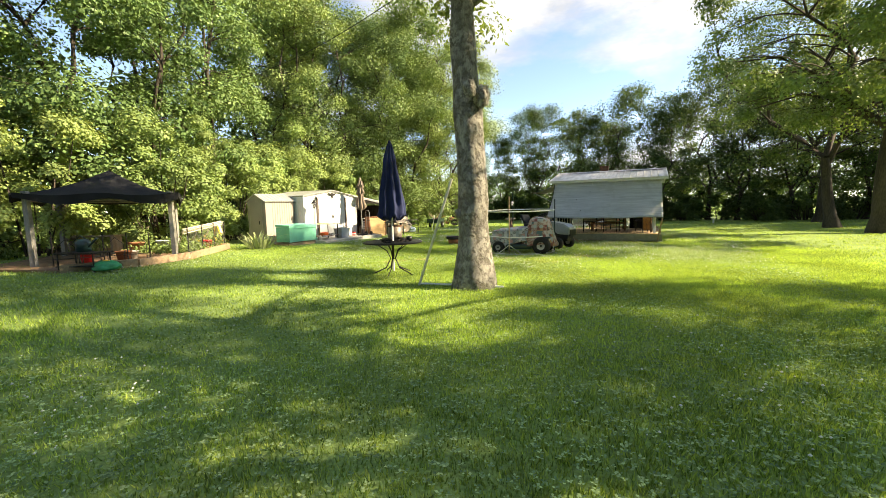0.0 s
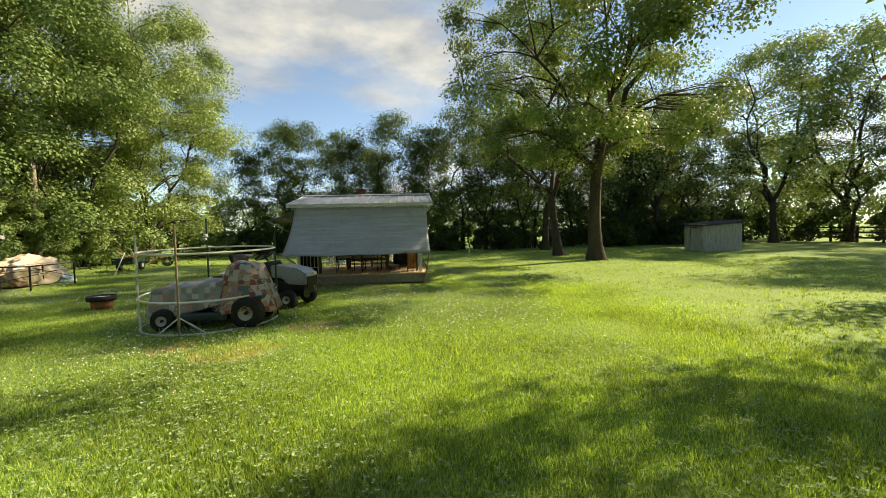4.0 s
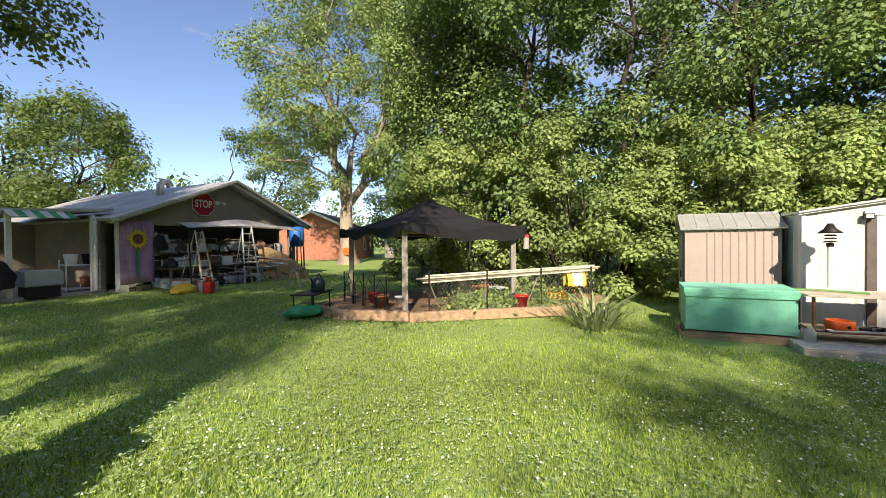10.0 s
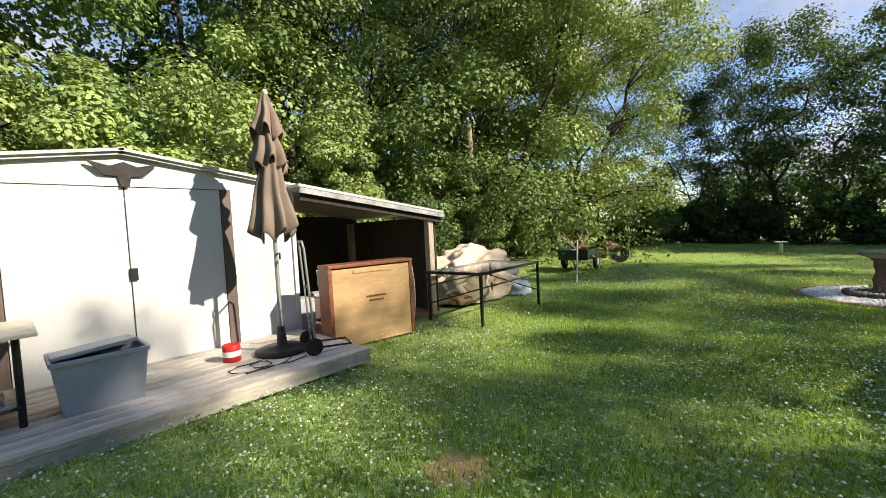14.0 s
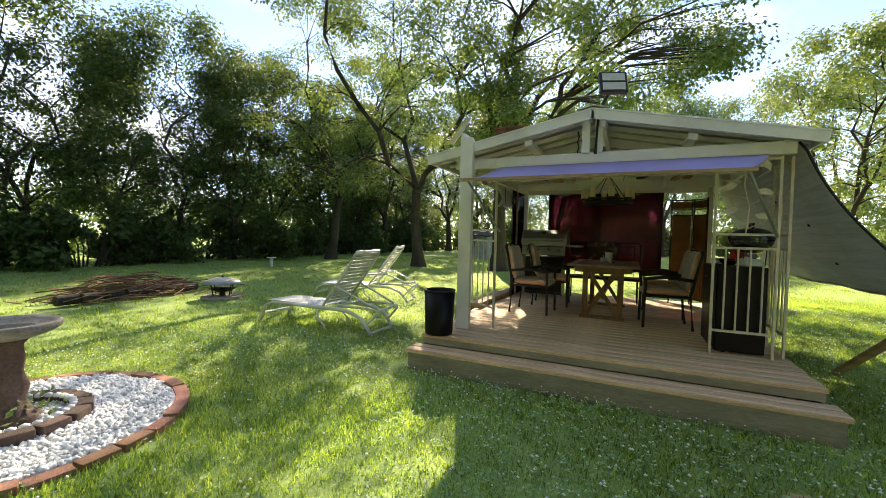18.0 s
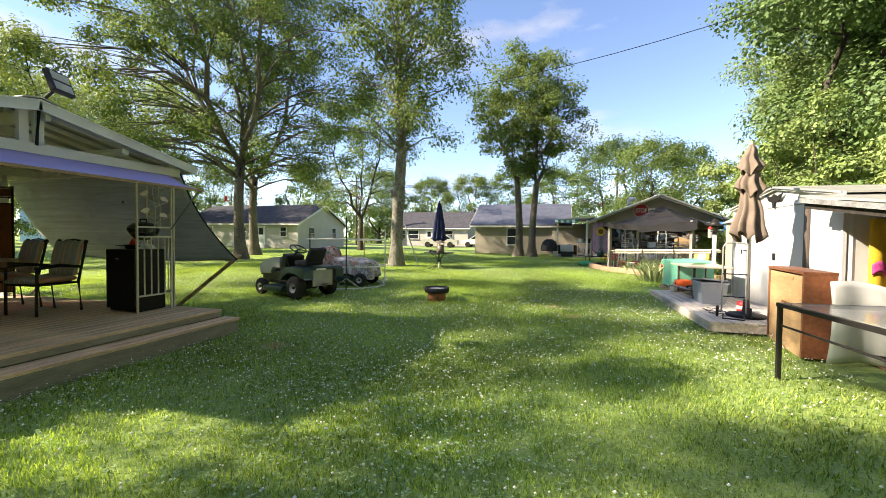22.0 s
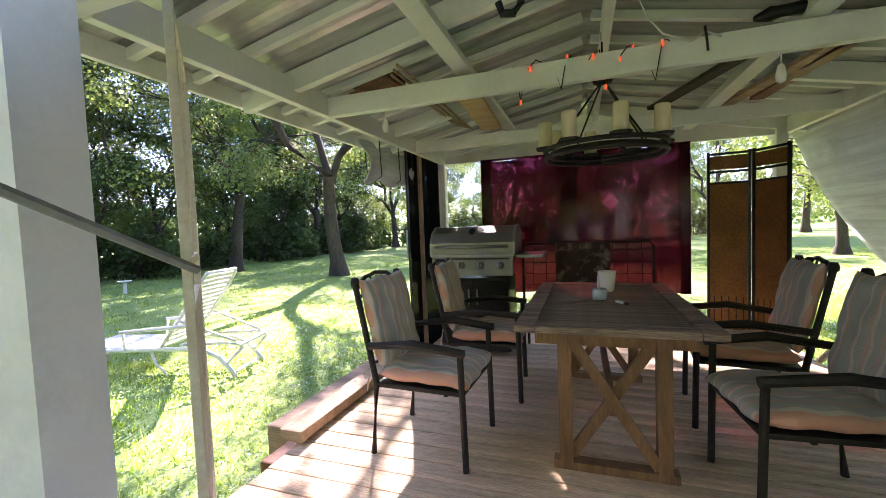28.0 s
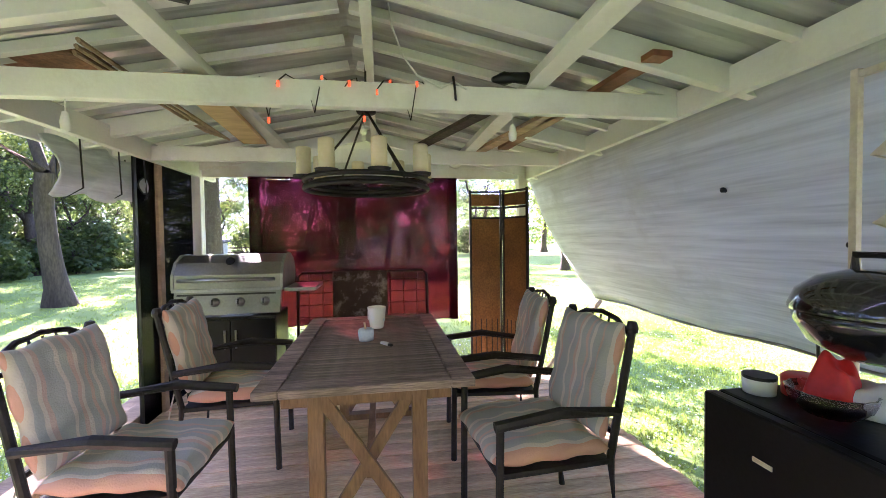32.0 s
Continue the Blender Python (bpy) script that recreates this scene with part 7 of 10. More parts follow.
def tarp_heap():
    t = thing("covered_heap", -9.0, 1.95, 0.02, 0, "heap under a rumpled peach-coloured tarp", "tarp heap")
    part("tarp", lump(B(), (0, 0.05, 0.2), (0.7, 1.05, 0.66), 3, 0.3, 2.6, 5), M["cloth_pale"], t, smooth=True)
    part("tarp_fold", lump(B(), (0.3, -0.55, 0.18), (0.45, 0.55, 0.5), 12, 0.34, 2.9, 4), M["cloth_pale"], t, smooth=True)
    part("cloth_roll", lump(B(), (0.42, -0.75, 0.1), (0.3, 0.32, 0.26), 8, 0.3), M["cloth_rose"], t, "dull rose cloth bundle", smooth=True)
    b = thing("plastic_bag", -8.3, 2.5, 0.0, 0, "pale blue plastic sheet crumpled on the grass", "plastic sheet")
    part("bag", lump(B(), (0, 0, 0.06), (0.22, 0.3, 0.2), 5, 0.35), M["cloth_blue"], b, smooth=True)
    u = thing("utility_pole", -12.0, 6.0, 0.0, 0, "old bare wooden pole among the trees", "pole")
    part("shaft", bar((0, 0, -0.2), (-0.05, 0.0, 4.9), 0.11, 12, 0.09), M["bark_pale"], u)


def garden_cart():
    t = thing("garden_trailer", -8.85, 6.45, 0.02, 8, "dark green garden trailer loaded with tools and boards", "trailer")
    G = M["mower_green"]
    part("bed", bx((0, 0, 0.3), (0.72, 1.05, 0.03)), G, t)
    for s in (-1, 1):
        part("side", bx((s * 0.37, 0, 0.42), (0.02, 1.05, 0.26), (0, s * 8, 0)), G, t)
        part("end_panel", bx((0, s * 0.53, 0.42), (0.76, 0.02, 0.26), (-s * 8, 0, 0)), G, t)
        w = part("wheel", lathe(B(), [(0, -0.05), (0.1, -0.05), (0.19, -0.04), (0.2, 0), (0.19, 0.04), (0.1, 0.05), (0, 0.05)], 20), M["rubber"], t)
        w.matrix_basis = pose(s * 0.42, 0.1, 0.2, 0, 90, 0)
        part("rim", lathe(B(), [(0, -0.055), (0.09, -0.055), (0.095, 0.055), (0, 0.055)], 14), M["white"], w)
    part("drawbar", bar((0, -0.5, 0.25), (0.3, -1.25, 0.12), 0.022, 8), G, t)
    r = random.Random(9)
    cols = ["plank", "redwood", "yellow", "blue", "plank", "bark_pale", "plank"]
    for k, c in enumerate(cols):
        h = thing("garden_tool", -8.85 + r.uniform(-0.2, 0.2), 6.45 + r.uniform(-0.1, 0.4), 0.4, r.uniform(0, 360), "long tool handle sticking out of the trailer", "tool", "tools in the trailer")
        a = r.uniform(0.1, 1.1)
        part("handle", bar((-0.35 * math.cos(a), 0, 0.0), (0.65 * math.cos(a), 0, 0.75 * math.sin(a)), 0.016, 6), M[c], h)
    for k in range(3):
        b = thing("plank_offcut", -8.8 + 0.08 * k, 6.4, 0.57 + 0.03 * k, 100 + 6 * k, "reddish board lying on the trailer", "board", "tools in the trailer")
        part("board", bx((0, 0, 0), (1.2, 0.12, 0.025)), M["redwood" if k else "plank"], b)
    p = thing("metal_pole", -8.15, 4.95, 0.01, 0, "pale pipe leaning against the trailer", "pole")
    part("pipe", bar((0.3, -0.85, 0.0), (-0.45, 0.9, 0.8), 0.018, 8), M["galv"], p)
    q = thing("rotary_tiller", -8.85, 8.7, 0.0, 30, "rusty old garden tiller with spoked wheel", "tiller")
    part("engine", lump(B(), (0, 0, 0.4), (0.26, 0.2, 0.2), 2, 0.25), M["rust"], q)
    for s in (-1, 1):
        w = part("wheel", lathe(B(), [(0.1, -0.04), (0.23, -0.05), (0.25, 0), (0.23, 0.05), (0.1, 0.04)], 20), M["rubber"], q)
        w.matrix_basis = pose(0.25, s * 0.24, 0.25, 90, 0, 0)
        part("handle", tube(B(), [(-0.1, s * 0.08, 0.45), (-0.5, s * 0.14, 0.7), (-0.8, s * 0.2, 0.85)], 0.016, 6), M["rust"], q)
    part("tine_guard", bx((-0.3, 0, 0.25), (0.35, 0.4, 0.2), (0, 10, 0), bev=0.03), M["rust"], q)
    w = thing("weed_clump", -9.3, 8.0, 0.0, 0, "tall green weeds round the tiller", "weeds", kind="stuff")
    pts = np.random.default_rng(3).normal(0, 1, (900, 3)) * np.array([0.9, 1.2, 0.28]) + np.array([0, 0, 0.35])
    v, f = leaves(pts, 0.12, 3, 0.05)
    link("foliage", tri_mesh("foliage", v, f), M["leaf_c"], w)


M["magenta"] = mat("magenta", (0.5, 0.06, 0.25), 0.85, var=0.3, scale=9, bump=0.1)
M["leaf_stem"] = mat("leaf_stem", (0.2, 0.28, 0.06), 0.6, var=0.2, scale=5, bump=0.05)
M["tabletop_glass"] = mat("tabletop_glass", (0.4, 0.42, 0.4), 0.1, var=0.08, scale=2, bump=0.0, alpha=0.5, spec=0.8)
white_shed()
small_shed()
green_chest()
shed_deck()
work_bench()
tote()
umbrella_by_shed()
lean_to()
cabinet_on_side()
metal_table()
tarp_heap()
garden_cart()


# ---- yard ----
def tyre_wheel(t, r, w, x, y, z, side):
    k = part("wheel", lathe(B(), [(0.45 * r, -w / 2), (0.85 * r, -w / 2), (r, -w * 0.3), (r * 1.01, 0), (r, w * 0.3), (0.85 * r, w / 2), (0.45 * r, w / 2)], 28, wob=lambda q, zz: 1 + 0.012 * (q % 2)), M["rubber"], t, smooth=True)
    k.matrix_basis = pose(x, y, z, 90, 0, 0)
    part("rim", lathe(B(), [(0, -side * w * 0.2), (0.3 * r, -side * w * 0.24), (0.46 * r, -side * w * 0.42), (0.5 * r, -side * w * 0.48), (0.5 * r, side * w * 0.3), (0, side * w * 0.3)], 20), M["steel_dull"], k)
    part("hub", lathe(B(), [(0, -side * w * 0.46), (0.12 * r, -side * w * 0.44), (0.13 * r, 0), (0, 0)], 10), M["black"], k)


def ride_mower():
    """Lawn tractor; local +x is forward."""
    z0 = gz(0.3, -3.3)
    t = thing("lawn_tractor", 0.32, -3.3, z0, -17, "lawn tractor with grey hood, dark green deck and black seat", "lawn tractor")
    for y in (-0.42, 0.42):
        tyre_wheel(t, 0.235, 0.2, -0.62, y, 0.235, 1 if y > 0 else -1)
    for y in (-0.37, 0.37):
        tyre_wheel(t, 0.18, 0.14, 0.62, y, 0.18, 1 if y > 0 else -1)
    side = [(0.16, 0.58), (0.14, 0.84), (0.4, 0.83), (0.78, 0.76), (0.92, 0.66), (0.94, 0.44), (0.5, 0.46), (0.4, 0.58)]
    bm = prism(side, 0.48, pose(0, 0.24, 0, 90, 0, 0))
    bmesh.ops.bevel(bm, geom=bm.edges[:], offset=0.03, segments=2, affect="EDGES")
    part("hood", bm, M["mower_grey"], t, "glossy grey engine hood")
    part("engine_bay", bx((0.5, 0, 0.42), (0.74, 0.4, 0.22), bev=0.03), M["black"], t)
    part("grille", bx((0.93, 0, 0.5), (0.03, 0.38, 0.2), bev=0.01), M["black"], t)
    for y in (-0.14, 0.14):
        part("headlight", bx((0.925, y, 0.65), (0.02, 0.13, 0.06), (0, -20, 0), bev=0.01), M["lens"], t)
    part("dash", bx((0.06, 0, 0.7), (0.2, 0.46, 0.42), (0, -15, 0), bev=0.05), M["black"], t)
    part("chassis", bx((0.1, 0, 0.3), (1.5, 0.36, 0.12), bev=0.02), M["black"], t)
    part("mower_deck", bx((0.1, 0, 0.17), (0.66, 0.98, 0.13), bev=0.04), M["mower_green"], t)
    part("foot_board", bx((-0.12, 0, 0.34), (0.5, 0.8, 0.03), bev=0.01), M["black"], t)
    fend = [(-1.0, 0.44), (-0.99, 0.6), (-0.9, 0.66), (-0.42, 0.66), (-0.3, 0.58), (-0.18, 0.38), (-0.26, 0.36), (-0.36, 0.47), (-0.52, 0.54), (-0.72, 0.53), (-0.88, 0.46)]
    for y in (-0.55, 0.3):
        fb = prism(fend, 0.25, pose(0, y + 0.25, 0, 90, 0, 0))
        bmesh.ops.bevel(fb, geom=fb.edges[:], offset=0.012, segments=2, affect="EDGES")
        part("fender", fb, M["mower_green"], t, "dark green rear fender")
    part("rear_cover", bx((-0.64, 0, 0.63), (0.66, 0.64, 0.07), bev=0.025), M["mower_green"], t)
    part("rear_plate", bx((-0.93, 0, 0.43), (0.05, 0.52, 0.34), bev=0.012), M["grey_metal"], t, "dull grey rear plate")
    part("badge", bx((-1.003, 0.1, 0.62), (0.006, 0.26, 0.035)), M["white"], t)
    part("seat", bx((-0.5, 0, 0.73), (0.4, 0.46, 0.1), bev=0.04), M["black_soft"], t)
    part("seat_back", bx((-0.73, 0, 0.9), (0.09, 0.44, 0.34), (0, -28, 0), bev=0.04), M["black_soft"], t)
    part("steering_column", bar((0.02, 0, 0.82), (-0.12, 0, 1.0), 0.022, 8), M["black"], t)
    wheel = part("steering_wheel", tube(B(), [(0.18 * math.cos(k * math.tau / 28), 0.18 * math.sin(k * math.tau / 28), 0) for k in range(29)], 0.015, 8), M["black"], t, smooth=True)
    wheel.matrix_basis = pose(-0.14, 0, 1.02, 0, -28, 0)
    for k in range(3):
        a = k * math.tau / 3
        part("spoke", bar((0, 0, -0.01), (0.17 * math.cos(a), 0.17 * math.sin(a), 0), 0.011, 6), M["black"], wheel)
    part("lever", bar((-0.3, 0.34, 0.62), (-0.25, 0.36, 0.8), 0.01, 6), M["black"], t)
    part("hitch", bx((-1.02, 0, 0.3), (0.12, 0.12, 0.015)), M["rust"], t)


def covered_mower():
    z0 = gz(0, -5.2)
    t = thing("covered_tractor", 0.1, -5.15, z0, 183, "old riding mower half hidden under patchwork vinyl tablecloths", "lawn tractor")
    for y in (-0.42, 0.42):
        tyre_wheel(t, 0.24, 0.22, -0.58, y, 0.24, 1 if y > 0 else -1)
    for y in (-0.4, 0.4):
        tyre_wheel(t, 0.17, 0.14, 0.63, y, 0.17, 1 if y > 0 else -1)
    part("body", bx((0.1, 0, 0.36), (1.5, 0.5, 0.2), bev=0.04), M["black"], t)
    part("mower_deck", bx((0.05, 0, 0.2), (0.7, 0.95, 0.14), bev=0.04), M["mower_green"], t)
    part("fender", bx((-0.6, 0, 0.46), (0.42, 0.9, 0.05), bev=0.02), M["mower_green"], t)

    def drape(xc, ax, ay, top, low, power, flare, seed, tilt=0.0):
        def f(u, v):
            a = u * math.tau
            ca, sa = math.cos(a), math.sin(a)
            s = (abs(ca) ** power + abs(sa) ** power) ** (-1 / power)
            if v < 0.5:
                q, z = v / 0.5, top - 0.07 * (v / 0.5) ** 4
            else:
                w = (v - 0.5) / 0.5
                fold = 0.05 * w * math.sin(a * 9 + seed) + 0.025 * w * math.sin(a * 17 + 2 * seed)
                q, z = 1 + flare * w + fold, top - 0.07 - (top - 0.07 - low - 0.05 * math.sin(a * 3 + seed)) * w
            x, y = xc + ax * s * ca * q, ay * s * sa * q
            return (x, y, z + tilt * (x - xc) + 0.018 * noise.noise((x * 5, y * 5, seed)) + 0.012 * math.sin(x * 13 + y * 9))

        return sheet(f, 56, 22, 0.003)

    part("tablecloth", drape(0.32, 0.56, 0.36, 0.72, 0.27, 5, 0.1, 1.0, -0.09), M["patchwork"], t, "vinyl tablecloth with printed grey and black-checked squares", smooth=True)
    part("tablecloth", drape(-0.45, 0.27, 0.29, 1.0, 0.24, 2.4, 0.85, 2.3), M["patchwork_warm"], t, "vinyl tablecloth with printed warm patchwork", smooth=True)
    b = thing("brick", -0.05, -5.75, 0.56 + z0, 15, "reddish cored brick weighing down the cover", "brick")
    part("body", bx((0.75, 0.3, 0.02), (0.2, 0.1, 0.06), (0, 0, 0), bev=0.004), M["terracotta"], b)


def pool_ring():
    cx, cy, R = -0.07, -4.98, 0.99
    z0 = gz(cx, cy)
    t = thing("ring_frame", cx, cy, z0, 0, "round frame of white hoops on thin stakes round the mower", "frame")

    def hoop(z, tilt=0.0, rr=R, th=0.014):
        return tube(B(), [(rr * math.cos(k * math.tau / 56), rr * math.sin(k * math.tau / 56), z + tilt * math.sin(k * math.tau / 56)) for k in range(57)], th, 8)

    part("hoop", hoop(0.03), M["white"], t, "white plastic ground hoop")
    part("hoop", hoop(0.52, 0.03), M["white"], t, "white plastic hoop")
    part("hoop", hoop(1.2, 0.02), M["white"], t, "white plastic hoop")
    for a, h, m in ((-90, 1.6, "plank"), (12, 1.5, "mower_green"), (205, 1.45, "galv"), (118, 1.75, "mower_green")):
        c, s = math.cos(radians(a)), math.sin(radians(a))
        part("stake", bar((R * c, R * s, -0.05), (R * c, R * s, h), 0.016, 8), M[m], t)
        for q in (-1, 1):
            b = radians(a + q * 20)
            part("strut", bar((R * c, R * s, 0.28), (R * math.cos(b), R * math.sin(b), 0.03), 0.01, 6), M["white"], t)
    k = thing("skull_ornament", cx + R * math.cos(radians(118)) - 0.01, cy + R * math.sin(radians(118)) - 0.03, z0 + 1.42, 0, "small white plastic skull fixed to a stake", "ornament")
    sk = lump(B(), (0, 0, 0.0), (0.045, 0.04, 0.05), 1, 0.05)
    bmesh.ops.create_cube(sk, size=1, matrix=pose(0, -0.01, -0.05) @ Matrix.Diagonal((0.05, 0.045, 0.04, 1)))
    for x in (-0.018, 0.018):
        bmesh.ops.create_icosphere(sk, subdivisions=2, radius=0.012, matrix=pose(x, -0.037, 0.0))
    part("skull", sk, M["white"], k, smooth=True)


def planter():
    z = gz(-3.03, -3.27)
    t = thing("planter", -3.03, -3.27, z, 0, "terracotta tub with a dark rim filled with pale gravel", "planter")
    part("pot", lathe(B(), [(0, 0), (0.17, 0), (0.19, 0.18), (0.18, 0.19), (0, 0.19)], 32), M["terracotta"], t, smooth=True)
    part("rim", lathe(B(), [(0.19, 0.17), (0.245, 0.18), (0.255, 0.27), (0.24, 0.28), (0.22, 0.27), (0.215, 0.2), (0.19, 0.19)], 32), M["black_soft"], t, "dark plastic rim", smooth=True)
    part("fill", lathe(B(), [(0, 0.255), (0.12, 0.252), (0.222, 0.24)], 24), M["pebble"], t)


def bird_bath():
    x, y = -3.43, 4.98
    z = gz(x, y)
    t = thing("bird_bath", x, y, z, 0, "brown stone bird bath on a twisted carved pedestal", "bird bath")
    part("pedestal", lathe(B(), [(0, 0), (0.17, 0), (0.17, 0.05), (0.12, 0.08), (0.085, 0.16), (0.1, 0.26), (0.075, 0.36), (0.095, 0.46), (0.085, 0.54), (0.14, 0.6), (0, 0.6)], 32,
                           wob=lambda k, zz: 1 + 0.12 * math.sin(k * math.tau / 32 * 4 + zz * 12)), M["dark_stone"], t, smooth=True)
    part("bowl", lathe(B(), [(0, 0.58), (0.14, 0.59), (0.25, 0.635), (0.275, 0.66), (0.275, 0.69), (0.26, 0.7), (0.235, 0.68), (0.12, 0.64), (0, 0.635)], 40), M["stone"], t, smooth=True)
    part("water", lathe(B(), [(0, 0.655), (0.19, 0.655)], 32), M["water"], t)
    r = np.random.default_rng(14)
    g = thing("gravel_bed", x, y, z, 0, "round bed of white gravel under the bird bath", "gravel", kind="stuff")
    n = 5200
    a, d = r.uniform(0, math.tau, n), np.sqrt(r.uniform(0.02, 1, n)) * 0.92
    s = r.uniform(0.012, 0.026, n)
    o = np.array([(1, 0, 0), (0, 1, 0), (-1, 0, 0), (0, -1, 0), (0, 0, 0.8), (0, 0, -0.8)])
    c = np.stack([d * np.cos(a), d * np.sin(a), 0.012 + r.uniform(0, 0.012, n)], -1)
    v = c[:, None] + s[:, None, None] * (o + r.normal(0, 0.18, (n, 6, 3)))
    f = np.array([(0, 1, 4), (1, 2, 4), (2, 3, 4), (3, 0, 4), (1, 0, 5), (2, 1, 5), (3, 2, 5), (0, 3, 5)])
    f = (np.arange(n) * 6)[:, None, None] + f
    link("pebbles", tri_mesh("pebbles", v.reshape(-1, 3), f.reshape(-1, 3)), M["pebble"], g)
    link_disc = lathe(B(), [(0, 0.006), (0.95, 0.004)], 48)
    part("bed", link_disc, M["pebble"], g)
    e = thing("stone_edging", x, y, z, 0, "ring of small dark edging blocks round the bird bath", "edging")
    rim = thing("brick_edging", x, y, z, 0, "sunken ring of terracotta bricks round the gravel bed", "edging")
    mb = bpy.data.meshes.new("block")
    bm = bx((0, 0, 0), (0.1, 0.165, 0.075), bev=0.012)
    bm.to_mesh(mb)
    bm.free()
    mb.materials.append(M["dark_stone"])
    for k in range(14):
        q = k * math.tau / 14
        ob = new("block", mb)
        ob.parent = e
        ob.matrix_basis = pose(0.39 * math.cos(q), 0.39 * math.sin(q), 0.045, 0, 0, math.degrees(q))
    mb = bpy.data.meshes.new("brick")
    bm = bx((0, 0, 0), (0.095, 0.2, 0.06), bev=0.006)
    bm.to_mesh(mb)
    bm.free()
    mb.materials.append(M["edge_brick"])
    for k in range(29):
        q = k * math.tau / 29
        ob = new("brick", mb)
        ob.parent = rim
        ob.matrix_basis = pose(0.985 * math.cos(q), 0.985 * math.sin(q), -0.005 + 0.006 * math.sin(k * 2.3), 2 * math.sin(k), 2 * math.cos(k * 1.7), math.degrees(q))
    st = thing("white_stones", x, y, z, 0, "larger white stones on the edging blocks", "stones", kind="stuff")
    bm = B()
    for k in range(34):
        q = k * math.tau / 34
        lump(bm, (0.33 * math.cos(q), 0.33 * math.sin(q), 0.075), (0.03, 0.03, 0.026), k, 0.2, 2, 1)
    part("stones", bm, M["pebble"], st, smooth=True)
    w = thing("low_plants", x, y, z, 0, "small plants growing round the pedestal", "plants", kind="stuff")
    pts = r.normal(0, 1, (160, 3)) * np.array([0.13, 0.13, 0.03]) + np.array([0.06, 0.08, 0.1])
    v, f = leaves(pts, 0.05, 5, 0.02)
    link("foliage", tri_mesh("foliage", v, f), M["leaf_b"], w)


def brush_pile():
    t = thing("brush_pile", 0.2, 10.5, gz(0, 10), 0, "heap of cut brown branches on logs", "brush pile", kind="stuff")
    r = random.Random(4)
    bm = B()
    for k in range(240):
        x, y = r.gauss(0, 0.62), r.gauss(0, 0.35)
        h = 0.42 * math.exp(-(x / 0.95) ** 2 - (y / 0.5) ** 2)
        a, l = r.uniform(-0.7, 0.7) + (math.pi if r.random() < 0.5 else 0), r.uniform(0.25, 0.8)
        z = r.uniform(0.02, 0.08 + h)
        tube(bm, [(x - l / 2 * math.cos(a), y - l / 2 * math.sin(a), z), (x, y, z + 0.04), (x + l / 2 * math.cos(a), y + l / 2 * math.sin(a), z + r.uniform(-0.04, 0.12))], [0.014, 0.012, 0.006], 5)
    part("branches", bm, M["brush"], t)
    for k in range(7):
        b = thing("log", -1.0 + 0.36 * k, 10.1, gz(0, 10) + 0.02, 10 * math.sin(k), "dark log edging the brush pile", "log", "logs")
        part("wood", tube(B(), [(-0.16, 0, 0.08), (0.16, 0.02, 0.08)], 0.09, 10), M["bark_dark"], b)


def fire_pit():
    t = thing("fire_pit", 1.0, 8.8, gz(1, 8.8), 0, "steel fire pit with a domed mesh lid on a stone base", "fire pit")
    part("base", lathe(B(), [(0, 0), (0.4, 0), (0.38, 0.05), (0, 0.05)], 24), M["stone"], t)
    part("stand", lathe(B(), [(0, 0.05), (0.06, 0.05), (0.05, 0.2), (0, 0.2)], 14), M["iron"], t)
    part("bowl", lathe(B(), [(0, 0.12), (0.12, 0.13), (0.24, 0.19), (0.235, 0.2), (0, 0.15)], 28), M["iron"], t, smooth=True)
    for k in range(4):
        a = k * math.tau / 4
        part("leg", bar((0.2 * math.cos(a), 0.2 * math.sin(a), 0.05), (0.26 * math.cos(a), 0.26 * math.sin(a), 0.3), 0.012, 6), M["iron"], t)
    part("lid", lathe(B(), [(0.36, 0.3), (0.36, 0.315), (0.3, 0.36), (0.15, 0.41), (0, 0.425)], 32), M["grey_metal"], t, smooth=True)
    part("knob", lathe(B(), [(0, 0.42), (0.02, 0.42), (0.025, 0.45), (0, 0.46)], 10), M["black"], t)


